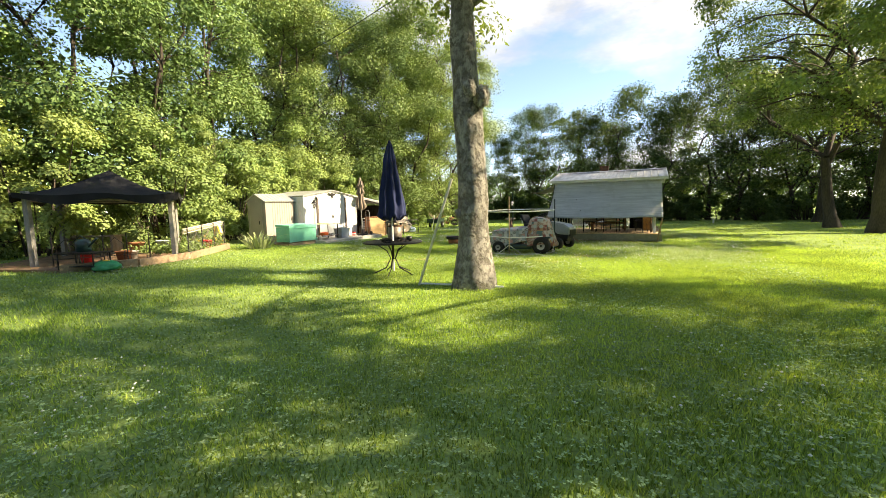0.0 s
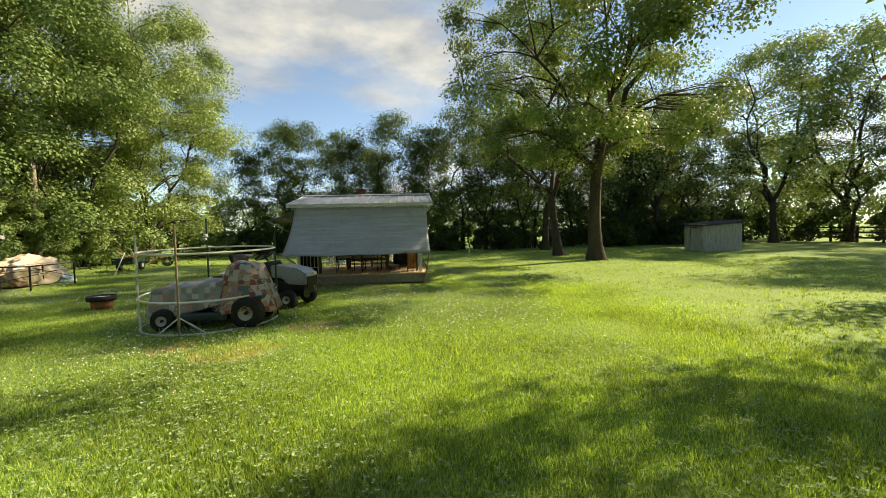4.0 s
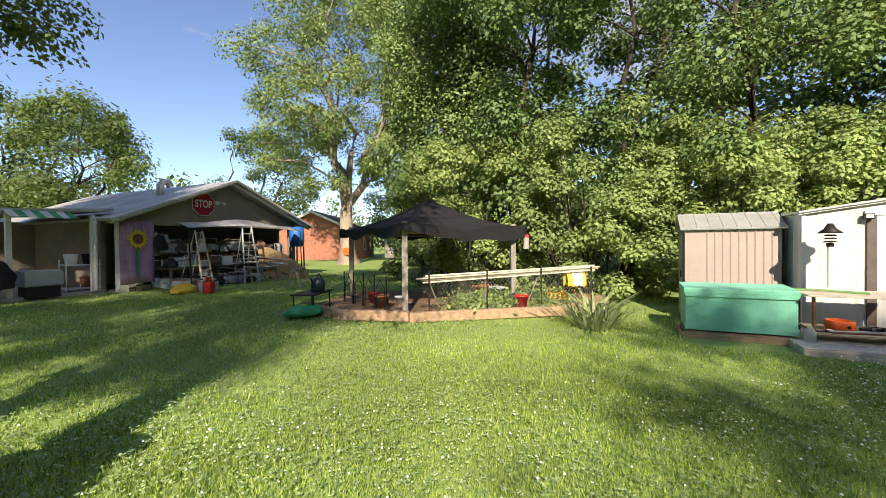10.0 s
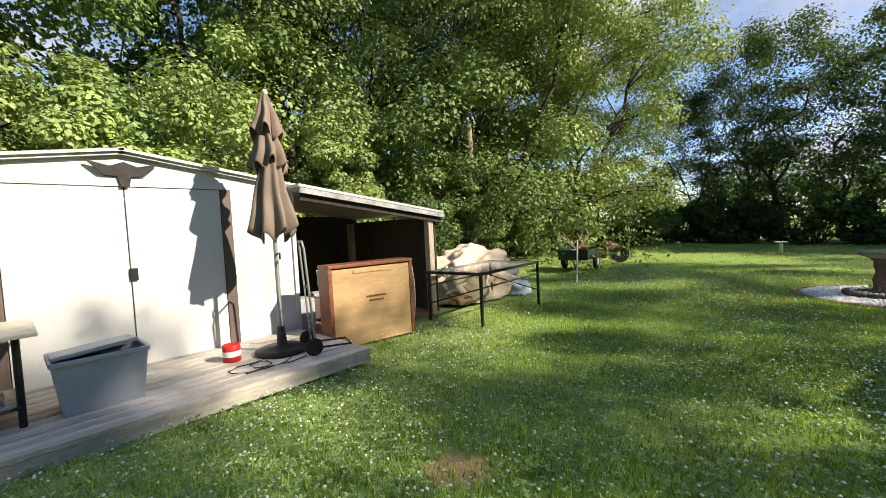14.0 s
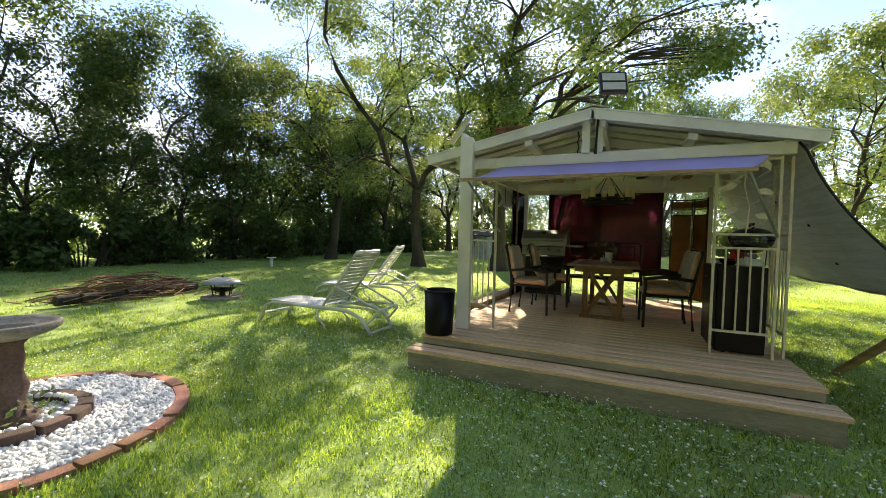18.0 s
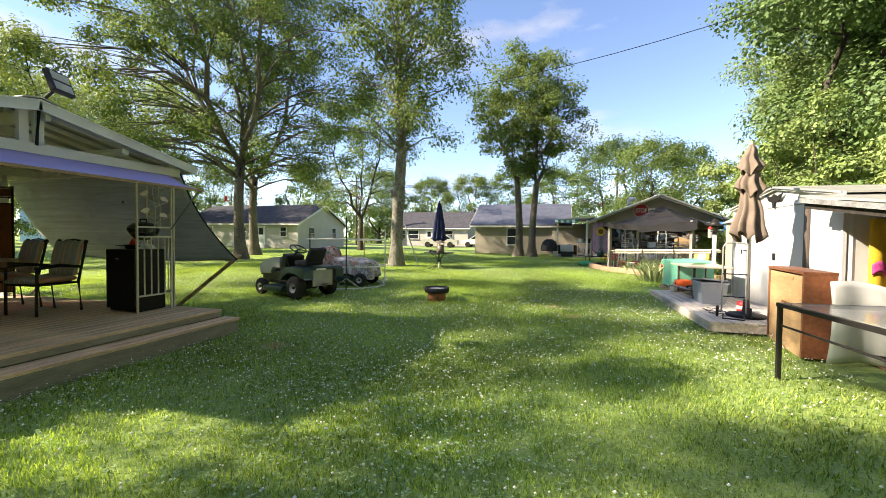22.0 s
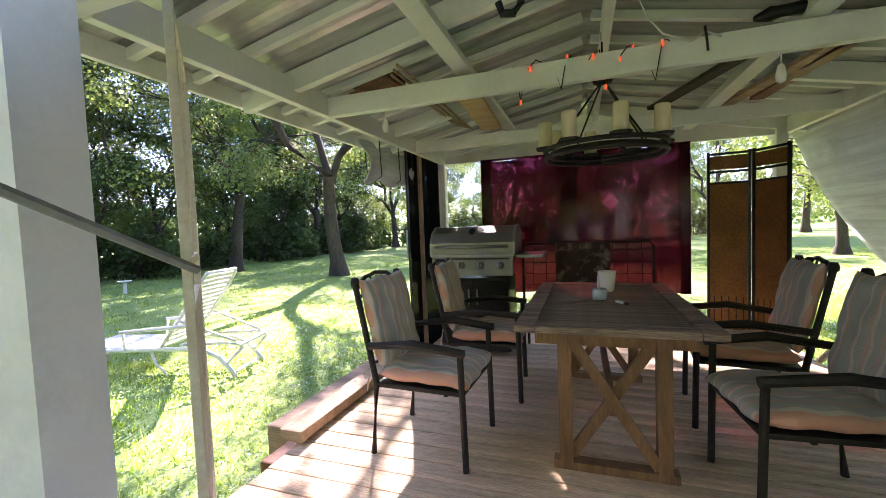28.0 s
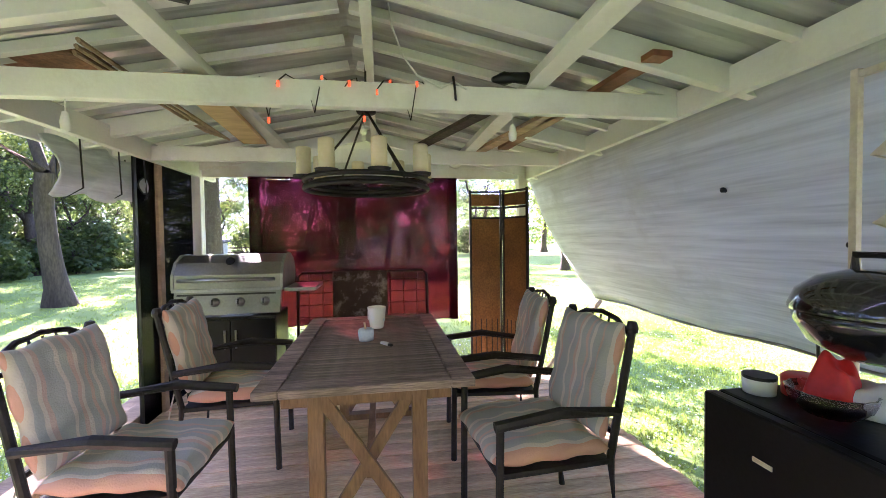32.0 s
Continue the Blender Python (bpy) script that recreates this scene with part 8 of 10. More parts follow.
def lounger(x, y, rz, label, arms=False):
    """White tube chaise longue; local y runs from the rear feet (0) to the foot end (+2.0)."""
    t = thing("sun_lounger", x, y, gz(x, y), rz, label, "sun lounger", "sun loungers")
    Wm = M["white_tube"]
    for k in (-1, 1):
        a = k * 0.28
        part("side_rail", tube(B(), [(a, -0.02, 0.0), (a, 0.05, 0.1), (a, 0.16, 0.22), (a, 0.32, 0.29), (a, 0.55, 0.31), (a, 1.3, 0.31), (a, 1.8, 0.3), (a, 1.95, 0.24), (a, 2.05, 0.0)], 0.026, 10), Wm, t, smooth=True)
        part("back_rail", tube(B(), [(a, 0.82, 0.34), (a, 0.42, 0.86), (a, 0.26, 1.1), (a * 0.9, 0.245, 1.14)], 0.019, 8), Wm, t, smooth=True)
        part("rack", tube(B(), [(k * 0.25, 0.6, 0.35), (k * 0.26, 0.1, 0.37), (k * 0.26, -0.06, 0.36), (k * 0.24, -0.1, 0.32), (k * 0.26, 0.02, 0.2), (k * 0.28, 0.09, 0.13)], 0.017, 8), Wm, t, smooth=True)
        part("support_arm", tube(B(), [(k * 0.29, 0.6, 0.63), (k * 0.27, 0.25, 0.5), (k * 0.25, -0.03, 0.38)], 0.015, 8), Wm, t, smooth=True)
        for q in range(4):
            part("notch", bx((k * 0.25, 0.08 + 0.085 * q, 0.355), (0.012, 0.03, 0.035), (25, 0, 0)), Wm, t)
        part("centre_leg", tube(B(), [(a, 0.95, 0.3), (a, 0.9, 0.14), (a, 0.8, 0.06), (a, 0.78, 0.0)], 0.015, 8), Wm, t, smooth=True)
        if arms:
            part("armrest", tube(B(), [(k * 0.33, 0.42, 0.58), (k * 0.34, 0.75, 0.56), (k * 0.34, 1.25, 0.52)], 0.02, 8), Wm, t, smooth=True)
            part("arm_post", bar((k * 0.33, 1.22, 0.52), (k * 0.3, 1.24, 0.3), 0.014, 8), Wm, t)
    for yy, zz in ((2.0, 0.12), (0.02, 0.03), (-0.08, 0.345), (0.6, 0.35)):
        part("cross_bar", bar((-0.27, yy, zz), (0.27, yy, zz), 0.019, 8), Wm, t)
    part("top_bar", bar((-0.27, 0.248, 1.135), (0.27, 0.248, 1.135), 0.019, 8), Wm, t)
    me = bpy.data.meshes.new("strap")
    bm = bx((0, 0, 0), (0.57, 0.05, 0.009), bev=0.002)
    bm.to_mesh(me)
    bm.free()
    me.materials.append(M["white_strap"])
    for k in range(17):
        o = new("strap", me)
        o.parent = t
        o.location = (0, 0.86 + k * 0.062, 0.335)
    for k in range(14):
        u = k / 13
        o = new("strap", me)
        o.parent = t
        o.matrix_basis = pose(0, 0.8 - 0.51 * u, 0.39 + 0.7 * u, -54, 0, 0)
    return t


def umbrella_table():
    x, y = -1.13, -10.02
    z = gz(x, y)
    t = thing("mesh_table", x, y, z, 0, "round black metal mesh patio table", "table")
    part("top", lathe(B(), [(0.03, 0.6), (0.56, 0.6), (0.575, 0.615), (0.56, 0.63), (0.03, 0.625)], 48), M["mesh_metal"], t, smooth=True)
    part("column", bar((0, 0, 0.28), (0, 0, 0.6), 0.025, 8), M["iron"], t)
    for k in range(5):
        a = k * math.tau / 5
        c, s = math.cos(a), math.sin(a)
        part("leg", tube(B(), [(0.34 * c, 0.34 * s, 0.6), (0.12 * c, 0.12 * s, 0.45), (0.05 * c, 0.05 * s, 0.3), (0.14 * c, 0.14 * s, 0.12), (0.42 * c, 0.42 * s, 0.0)], 0.012, 8), M["iron"], t)
    u = closed_umbrella(x, y, z + 0.05, 2.6, 1.16, 0.2, "navy", "furled navy patio umbrella standing through the mesh table", M["white"])
    h = thing("hose", x + 0.05, y - 0.05, z + 0.63, 0, "coiled black hose lying on the table", "hose")
    part("coil", tube(B(), [((0.22 + 0.04 * math.sin(k * 0.37)) * math.cos(k * 0.42) + 0.05, (0.3 + 0.03 * math.cos(k * 0.5)) * math.sin(k * 0.42), 0.015 + 0.012 * (k // 15) + 0.008 * math.sin(k)) for k in range(58)], 0.014, 6), M["black"], h, smooth=True)
    p = thing("pots", x + 0.3, y + 0.12, z + 0.63, 0, "small dark pot on the table", "pot")
    part("body", lathe(B(), [(0, 0), (0.05, 0), (0.06, 0.09), (0.05, 0.09), (0, 0.02)], 16), M["black"], p, smooth=True)
    s = thing("smoke_stack", -1.27, -9.72, z + 0.632, 0, "weathered metal barrel cooker with cone cap on the table", "cooker")
    part("barrel", lathe(B(), [(0, 0.0), (0.14, 0.0), (0.143, 0.12), (0.138, 0.29), (0.13, 0.29), (0.128, 0.012), (0, 0.012)], 32, wob=lambda k, zz: 1 + 0.012 * math.sin(k * 1.3 + 9 * zz)), M["old_steel"], s, smooth=True)
    part("band", lathe(B(), [(0.139, 0.265), (0.145, 0.27), (0.145, 0.29), (0.139, 0.292)], 32), M["rust"], s)
    part("seam", bx((0.075, 0.119, 0.145), (0.03, 0.008, 0.28), (0, 0, -32)), M["old_steel"], s)
    for k in range(3):
        a = k * math.tau / 3 + 0.9
        part("post", bar((0.122 * math.cos(a), 0.122 * math.sin(a), 0.28), (0.122 * math.cos(a), 0.122 * math.sin(a), 0.37), 0.007, 6), M["iron"], s)
    part("cap", lathe(B(), [(0.205, 0.345), (0.21, 0.35), (0.19, 0.36), (0.09, 0.42), (0.025, 0.45), (0, 0.46)], 28, wob=lambda k, zz: 1 + 0.02 * math.sin(k * 0.9)), M["old_steel"], s, smooth=True)
    l = thing("wooden_prop", -0.02, -10.95, gz(-0.02, -10.95), 0, "grey weathered pole leaning on the yard tree", "pole")
    part("pole", bar((0, 0, 0), (0.62, 0.0, 1.68), 0.022, 8), M["galv"], l)
    k = thing("pipe", 0.45, -11.0, gz(0.45, -11.0) + 0.01, 0, "white pipe lying at the foot of the tree", "pipe")
    part("tube", bar((-0.45, 0.05, 0.02), (0.9, 0.25, 0.02), 0.016, 8), M["white"], k)


# ---- garden ----
def gazebo():
    P = Vector((-7.16, -10.65, 0))
    u, v = Vector((-0.52, -0.85, 0)), Vector((-0.85, 0.52, 0))
    S = 2.55
    z = 0.16
    t = thing("garden_canopy", -8.9, -11.1, z, 0, "garden canopy with a black mesh roof on grey timber posts", "canopy")
    o = Vector((-8.9, -11.1, 0))
    cs = [P, P + u * S, P + u * S + v * S, P + v * S]
    ctr = (cs[0] + cs[2]) / 2
    for c in cs:
        part("post", bx(((c - o).x, (c - o).y, 0.85), (0.1, 0.1, 1.72), (0, 0, 31), bev=0.008), M["post_grey"], t)

    def roof(i):
        a, b = cs[i], cs[(i + 1) % 4]

        def f(p, q):
            e = a.lerp(b, p)
            e = ctr + (e - ctr) * (1.13 + 0.03 * math.sin(p * 6.3 + i))
            w = e.lerp(ctr, q)
            zz = 1.63 + 0.66 * q - 0.1 * math.sin(q * 3.14) - (0.06 + 0.05 * math.sin(p * 9 + i)) * math.sin(p * 3.14) * (1 - q) ** 2
            return (w.x - o.x, w.y - o.y, zz)

        return f

    for i in range(4):
        part("canopy", sheet(roof(i), 20, 12, 0.005), M["mesh_black"], t, "black mesh canopy side", smooth=True)

        def val(p, q, i=i):
            a, b = cs[i], cs[(i + 1) % 4]
            e = ctr + (a.lerp(b, p) - ctr) * (1.132 + 0.03 * math.sin(p * 6.3 + i))
            d = 0.16 + 0.05 * math.sin(p * 11 + i * 2) + (0.1 if i == 3 and p < 0.6 else 0)
            zz = 1.63 - (0.06 + 0.05 * math.sin(p * 9 + i)) * math.sin(p * 3.14)
            return (e.x - o.x, e.y - o.y, zz + 0.05 - d * q)

        part("valance", sheet(val, 20, 3, 0.005), M["mesh_black"], t, "black mesh valance")
        a, b = cs[i] - o, cs[(i + 1) % 4] - o
        part("beam", bar((a.x, a.y, 1.52), (b.x, b.y, 1.52), 0.03, 6), M["post_grey"], t)
    # timber bed borders
    def border(p, q, label="weathered landscape timber edging the garden bed"):
        d = q - p
        e = thing("bed_timber", p.x, p.y, gz(p.x, p.y), math.degrees(math.atan2(d.y, d.x)), label, "timber", "bed edging")
        part("beam", bx((d.length / 2, 0, 0.08), (d.length, 0.12, 0.17), bev=0.012), M["plank"], e)

    border(Vector((-6.62, -11.75, 0)), Vector((-6.95, -10.45, 0)))
    border(Vector((-6.95, -10.45, 0)), Vector((-8.55, -8.25, 0)))
    border(Vector((-8.55, -8.25, 0)), Vector((-11.0, -7.6, 0)))
    border(Vector((-7.1, -12.9, 0)), Vector((-6.62, -11.75, 0)))
    s = thing("garden_soil", -9.3, -10.3, 0.17, 0, "dark garden soil inside the bed", "soil")
    poly = [(-6.7, -11.7), (-7.0, -10.5), (-8.6, -8.35), (-11.0, -7.7), (-12.5, -10.0), (-9.5, -13.6), (-7.2, -12.9)]
    part("earth", prism([(a + 9.3, b + 10.3) for a, b in poly], 0.09), M["dirt"], s)
    # vegetable plants
    r = np.random.default_rng(21)
    pl = thing("garden_plants", -9.0, -10.0, 0.22, 0, "mixed vegetable and flower plants in the bed", "plants", kind="stuff")
    n = 5200
    q = r.uniform(0, 1, (n, 2))
    base = np.stack([-0.4 + 1.9 * q[:, 0] - 1.75 * q[:, 1] * 0.9, -0.5 + 0.2 * q[:, 0] * 2 + 1.9 * q[:, 1]], -1)
    row = np.round(base * 2.2) / 2.2 + r.normal(0, 0.11, base.shape)
    pts = np.concatenate([row, np.abs(r.normal(0, 0.13, (n, 1))) + 0.02], 1)
    vv, ff = leaves(pts, 0.085, 22, 0.03)
    link("foliage", tri_mesh("foliage", vv, ff), M["leaf_c"], pl)
    fl = thing("yellow_flowers", -9.4, -8.45, 0.2, 0, "yellow marigold flowers at the bed corner", "flowers", kind="stuff")
    pts = r.normal(0, 1, (260, 3)) * np.array([0.25, 0.18, 0.07]) + np.array([0, 0, 0.22])
    vv, ff = leaves(pts, 0.05, 23, 0.02)
    link("blossoms", tri_mesh("blossoms", vv, ff), M["yellow"], fl)
    # rail beam with wire netting below
    A, Bq = Vector((-7.25, -10.35, 0)), Vector((-9.45, -7.75, 0))
    d = Bq - A
    rail = thing("garden_fence", A.x, A.y, 0.16, math.degrees(math.atan2(d.y, d.x)), "chicken wire fence with weathered stacked battens along the bed", "fence")
    L = d.length
    for k in range(4):
        part("top_rail", bx((L / 2 + 0.05 * (k % 2), 0.045 * (k % 2), 0.715 + 0.033 * k), (L + 0.12 * (k % 3), 0.035, 0.026), (0.8 * k - 1, -2.2 + 0.15 * k, 0.3 * k - 0.4), bev=0.004), M["batten"], rail)
    for k in range(4):
        part("stake", bar((0.1 + k * (L - 0.2) / 3, -0.05, 0), (0.1 + k * (L - 0.2) / 3, -0.05, 0.85), 0.014, 6), M["iron"], rail)
        part("brace", bar((0.1 + k * (L - 0.2) / 3, 0.05, 0.72), (0.45 + k * (L - 0.9) / 3, 0.4, 0.0), 0.012, 6), M["plank_grey"], rail)
    bm = B()
    n = int(L / 0.034)
    for k in range(n):
        x = k * L / n
        tube(bm, [(x + (0.013 if (j + k) % 2 else -0.013), -0.06 + 0.01 * math.sin(k * 0.5 + j), 0.02 + j * 0.043) for j in range(19)], 0.0012, 3, cap=False)
    part("wire_netting", bm, M["galv"], rail, "chicken wire netting")
    # iron garden gate panels on the front side
    g = thing("iron_fence", -7.25, -11.0, 0.16, 245, "black iron garden fence panels with arched tops", "fence")
    for k in range(5):
        x = 0.15 + k * 0.42
        part("post", bar((x, 0, 0), (x, 0, 0.75), 0.014, 6), M["iron"], g)
        if k < 4:
            part("arch", tube(B(), [(x + 0.06, 0, 0.0), (x + 0.06, 0, 0.5), (x + 0.21, 0, 0.66), (x + 0.36, 0, 0.5), (x + 0.36, 0, 0.0)], 0.008, 6), M["iron"], g)
            part("rail", bar((x, 0, 0.25), (x + 0.42, 0, 0.25), 0.008, 6), M["iron"], g)
    # pots and oddments
    for x, y, r0, h, m, lab in ((-7.7, -11.5, 0.16, 0.24, "terracotta", "terracotta pot under the canopy"), (-7.95, -11.2, 0.13, 0.2, "white", "pale plastic pot under the canopy"), (-8.5, -8.95, 0.13, 0.26, "red", "red plastic bucket on the garden bed"),
                                (-9.8, -10.2, 0.2, 0.28, "terracotta", "terracotta pot on a plant table"), (-9.4, -9.7, 0.17, 0.3, "tub", "grey tub in the bed"), (-8.2, -12.0, 0.14, 0.22, "red", "red pot under the canopy")):
        p = thing("plant_pot", x, y, 0.25, 0, lab, "pot", "garden pots")
        part("pot", lathe(B(), [(0, 0), (r0 * 0.72, 0), (r0, h), (r0 * 1.06, h), (r0 * 1.06, h * 0.88), (r0 * 0.92, h * 0.94), (0, h * 0.85)], 20), M[m], p, smooth=True)
    b = thing("plant_bench", -10.4, -10.9, 0.25, 30, "grey slatted plant bench with pots under the canopy", "bench")
    part("top", bx((0, 0, 0.5), (1.3, 0.4, 0.04)), M["plank_grey"], b)
    for x in (-0.55, 0.55):
        part("leg", bx((x, 0, 0.25), (0.06, 0.36, 0.5)), M["plank_grey"], b)
    y = thing("rail_cloth", -9.2, -8.07, 0.78, math.degrees(math.atan2(d.y, d.x)), "yellow and white cloth draped over the fence rail", "cloth")

    def drape(w0, w1, off):
        def f(u, v):
            q = (v - 0.5) * 2
            return (w0 + (w1 - w0) * u + 0.02 * math.sin(v * 7), 0.07 * q + 0.03 * q * abs(q) + off, 0.16 - 0.3 * abs(q) ** 1.6 + 0.012 * math.sin(u * 13 + v * 5))
        return sheet(f, 16, 18, 0.006)

    part("cloth", drape(-0.2, 0.2, 0.03), M["yellow"], y, smooth=True)
    part("white_cloth", drape(-0.1, 0.12, 0.02), M["white"], y, "white cloth over the yellow one", smooth=True).location = (0, 0, 0.012)
    c = thing("potting_bench", -6.95, -12.55, gz(-7, -12.5), 20, "dark metal potting bench with a watering can", "bench")
    part("top", bx((0, 0, 0.38), (0.9, 0.45, 0.03)), M["iron"], c)
    for x in (-0.4, 0.4):
        for yy in (-0.18, 0.18):
            part("leg", bar((x, yy, 0), (x, yy, 0.38), 0.014, 6), M["iron"], c)
    part("shelf", bx((0, 0, 0.12), (0.86, 0.42, 0.02)), M["iron"], c)
    wc = thing("watering_can", -7.05, -12.5, gz(-7, -12.5) + 0.395, 20, "dark green watering can", "watering can")
    part("body", lathe(B(), [(0, 0), (0.13, 0), (0.13, 0.2), (0.08, 0.26), (0, 0.26)], 20), M["mower_green"], wc, smooth=True)
    part("spout", bar((0.1, 0, 0.08), (0.33, 0, 0.27), 0.02, 8), M["mower_green"], wc)
    part("handle", tube(B(), [(-0.12, 0, 0.06), (-0.22, 0, 0.2), (-0.05, 0, 0.33), (0.06, 0, 0.26)], 0.012, 6), M["mower_green"], wc)
    sk = thing("soil_bag", -6.55, -12.35, gz(-6.6, -12.3), -20, "green and yellow bag of garden soil lying on the grass", "bag")
    part("bag", lump(B(), (0, 0, 0.09), (0.36, 0.24, 0.13), 6, 0.15), M["bag_green"], sk, smooth=True)
    part("label", lump(B(), (0.0, 0, 0.103), (0.16, 0.13, 0.123), 6, 0.12), M["yellow"], sk, "yellow printed panel", smooth=True)
    # bird feeder on the canopy corner
    f = thing("bird_feeder", -9.75, -9.15, 1.35, 0, "hanging wire bird feeder with a red cap", "bird feeder")
    part("tube", bar((0, 0, 0), (0, 0, 0.26), 0.06, 12), M["pale_film"], f)
    part("cap", lathe(B(), [(0.08, 0.26), (0.03, 0.33), (0, 0.34)], 14), M["red"], f)
    part("hanger", bar((0, 0, 0.34), (0.1, -0.05, 0.5), 0.006, 5), M["iron"], f)


def iris_clump():
    x, y = -7.95, -7.62
    t = thing("iris_clump", x, y, gz(x, y), 0, "clump of long sword-shaped pale green iris leaves", "plant", kind="stuff")
    r = random.Random(5)
    bm = B()
    for k in range(105):
        a, q = r.uniform(0, math.tau), r.random() ** 0.6
        bx0, by0 = 0.34 * q * math.cos(a), 0.26 * q * math.sin(a)
        h = r.uniform(0.28, 0.62)
        ln = r.uniform(0.12, 0.6) * (0.35 + q)
        w = r.uniform(0.012, 0.022)
        tx, ty = -math.sin(a) * w, math.cos(a) * w
        p = [(bx0, by0, 0), (bx0 + 0.35 * ln * math.cos(a), by0 + 0.35 * ln * math.sin(a), h * 0.6), (bx0 + ln * math.cos(a), by0 + ln * math.sin(a), h * r.uniform(0.62, 1.0))]
        vs = [bm.verts.new((p[0][0] - tx, p[0][1] - ty, 0)), bm.verts.new((p[0][0] + tx, p[0][1] + ty, 0)), bm.verts.new((p[1][0] + tx, p[1][1] + ty, p[1][2])), bm.verts.new((p[1][0] - tx, p[1][1] - ty, p[1][2])), bm.verts.new(p[2])]
        bm.faces.new((vs[0], vs[1], vs[2], vs[3]))
        bm.faces.new((vs[3], vs[2], vs[4]))
    part("leaves", bm, M["iris"], t)
    t.scale = (1.2, 1.2, 1.1)


M["steel_dull"] = mat("steel_dull", (0.55, 0.54, 0.5), 0.5, metal=0.3, var=0.15, scale=8, bump=0.1)
M["old_steel"] = mat("old_steel", (0.2, 0.17, 0.15), 0.55, metal=0.6, var=0.35, scale=5, fine=30, bump=0.3, dirt=(0.4, 0.36, 0.32))
M["mesh_metal"] = mat("mesh_metal", (0.02, 0.02, 0.02), 0.5, metal=0.3, var=0.2, scale=20, fine=160, bump=0.5)
M["white_tube"] = mat("white_tube", (0.72, 0.72, 0.7), 0.4, var=0.06, scale=4, bump=0.05, dirt=(0.6, 0.6, 0.55))
M["white_strap"] = mat("white_strap", (0.7, 0.71, 0.7), 0.55, var=0.06, scale=4, bump=0.05, trans=0.15)
M["water"] = mat("water", (0.08, 0.07, 0.05), 0.06, var=0.1, scale=3, bump=0.02, spec=0.8)
M["edge_brick"] = mat("edge_brick", (0.33, 0.17, 0.11), 0.9, var=0.25, scale=6, bump=0.4, obj=0.25)
M["patchwork_warm"] = mat("patchwork_warm", (0.4, 0.25, 0.2), 0.6, var=0.1, scale=3, fine=90, bump=0.2)
patchwork(M["patchwork_warm"])
for e in M["patchwork_warm"].node_tree.nodes:
    if e.type == "VALTORGB":
        for q, c in zip(e.color_ramp.elements, ((0.46, 0.4, 0.36), (0.2, 0.06, 0.05), (0.4, 0.22, 0.1), (0.1, 0.16, 0.15), (0.46, 0.36, 0.32), (0.1, 0.06, 0.05), (0.36, 0.4, 0.38))):
            q.color = (*c, 1)
    if e.type == "TEX_CHECKER":
        e.inputs["Color1"].default_value, e.inputs["Color2"].default_value = (0.44, 0.36, 0.3, 1), (0.22, 0.07, 0.05, 1)
ride_mower()
covered_mower()
pool_ring()
planter()
bird_bath()
brush_pile()
fire_pit()
lounger(0.16, 4.37, 0, "white tube sun lounger with vinyl straps and a raised back")
lounger(2.75, 5.36, 14, "white sun lounger with armrests and a raised strap back", True)
umbrella_table()
gazebo()
iris_clump()


# ---- houses ----
def house_window(t, m, w, h, material="window_glass"):
    """A window with frame, sill and two sashes, posed by m: local x along the wall, y outwards."""
    fr = part("window", box(box(box(box(B(), (0, 0.03, h / 2 + 0.03), (w + 0.12, 0.06, 0.06)), (0, 0.03, -h / 2 - 0.03), (w + 0.12, 0.06, 0.06)), (-w / 2 - 0.03, 0.03, 0), (0.06, 0.06, h + 0.002)), (w / 2 + 0.03, 0.03, 0), (0.06, 0.06, h + 0.002)), M["white"], t)
    fr.matrix_basis = m
    part("pane", bx((0, 0.01, h / 4), (w, 0.012, h / 2 - 0.02)), M[material], fr)
    part("pane", bx((0, 0.01, -h / 4), (w, 0.012, h / 2 - 0.02)), M[material], fr)
    part("sash_bar", bx((0, 0.03, 0), (w, 0.03, 0.04)), M["white"], fr)
    part("sill", bx((0, 0.06, -h / 2 - 0.07), (w + 0.18, 0.12, 0.03)), M["white"], fr)


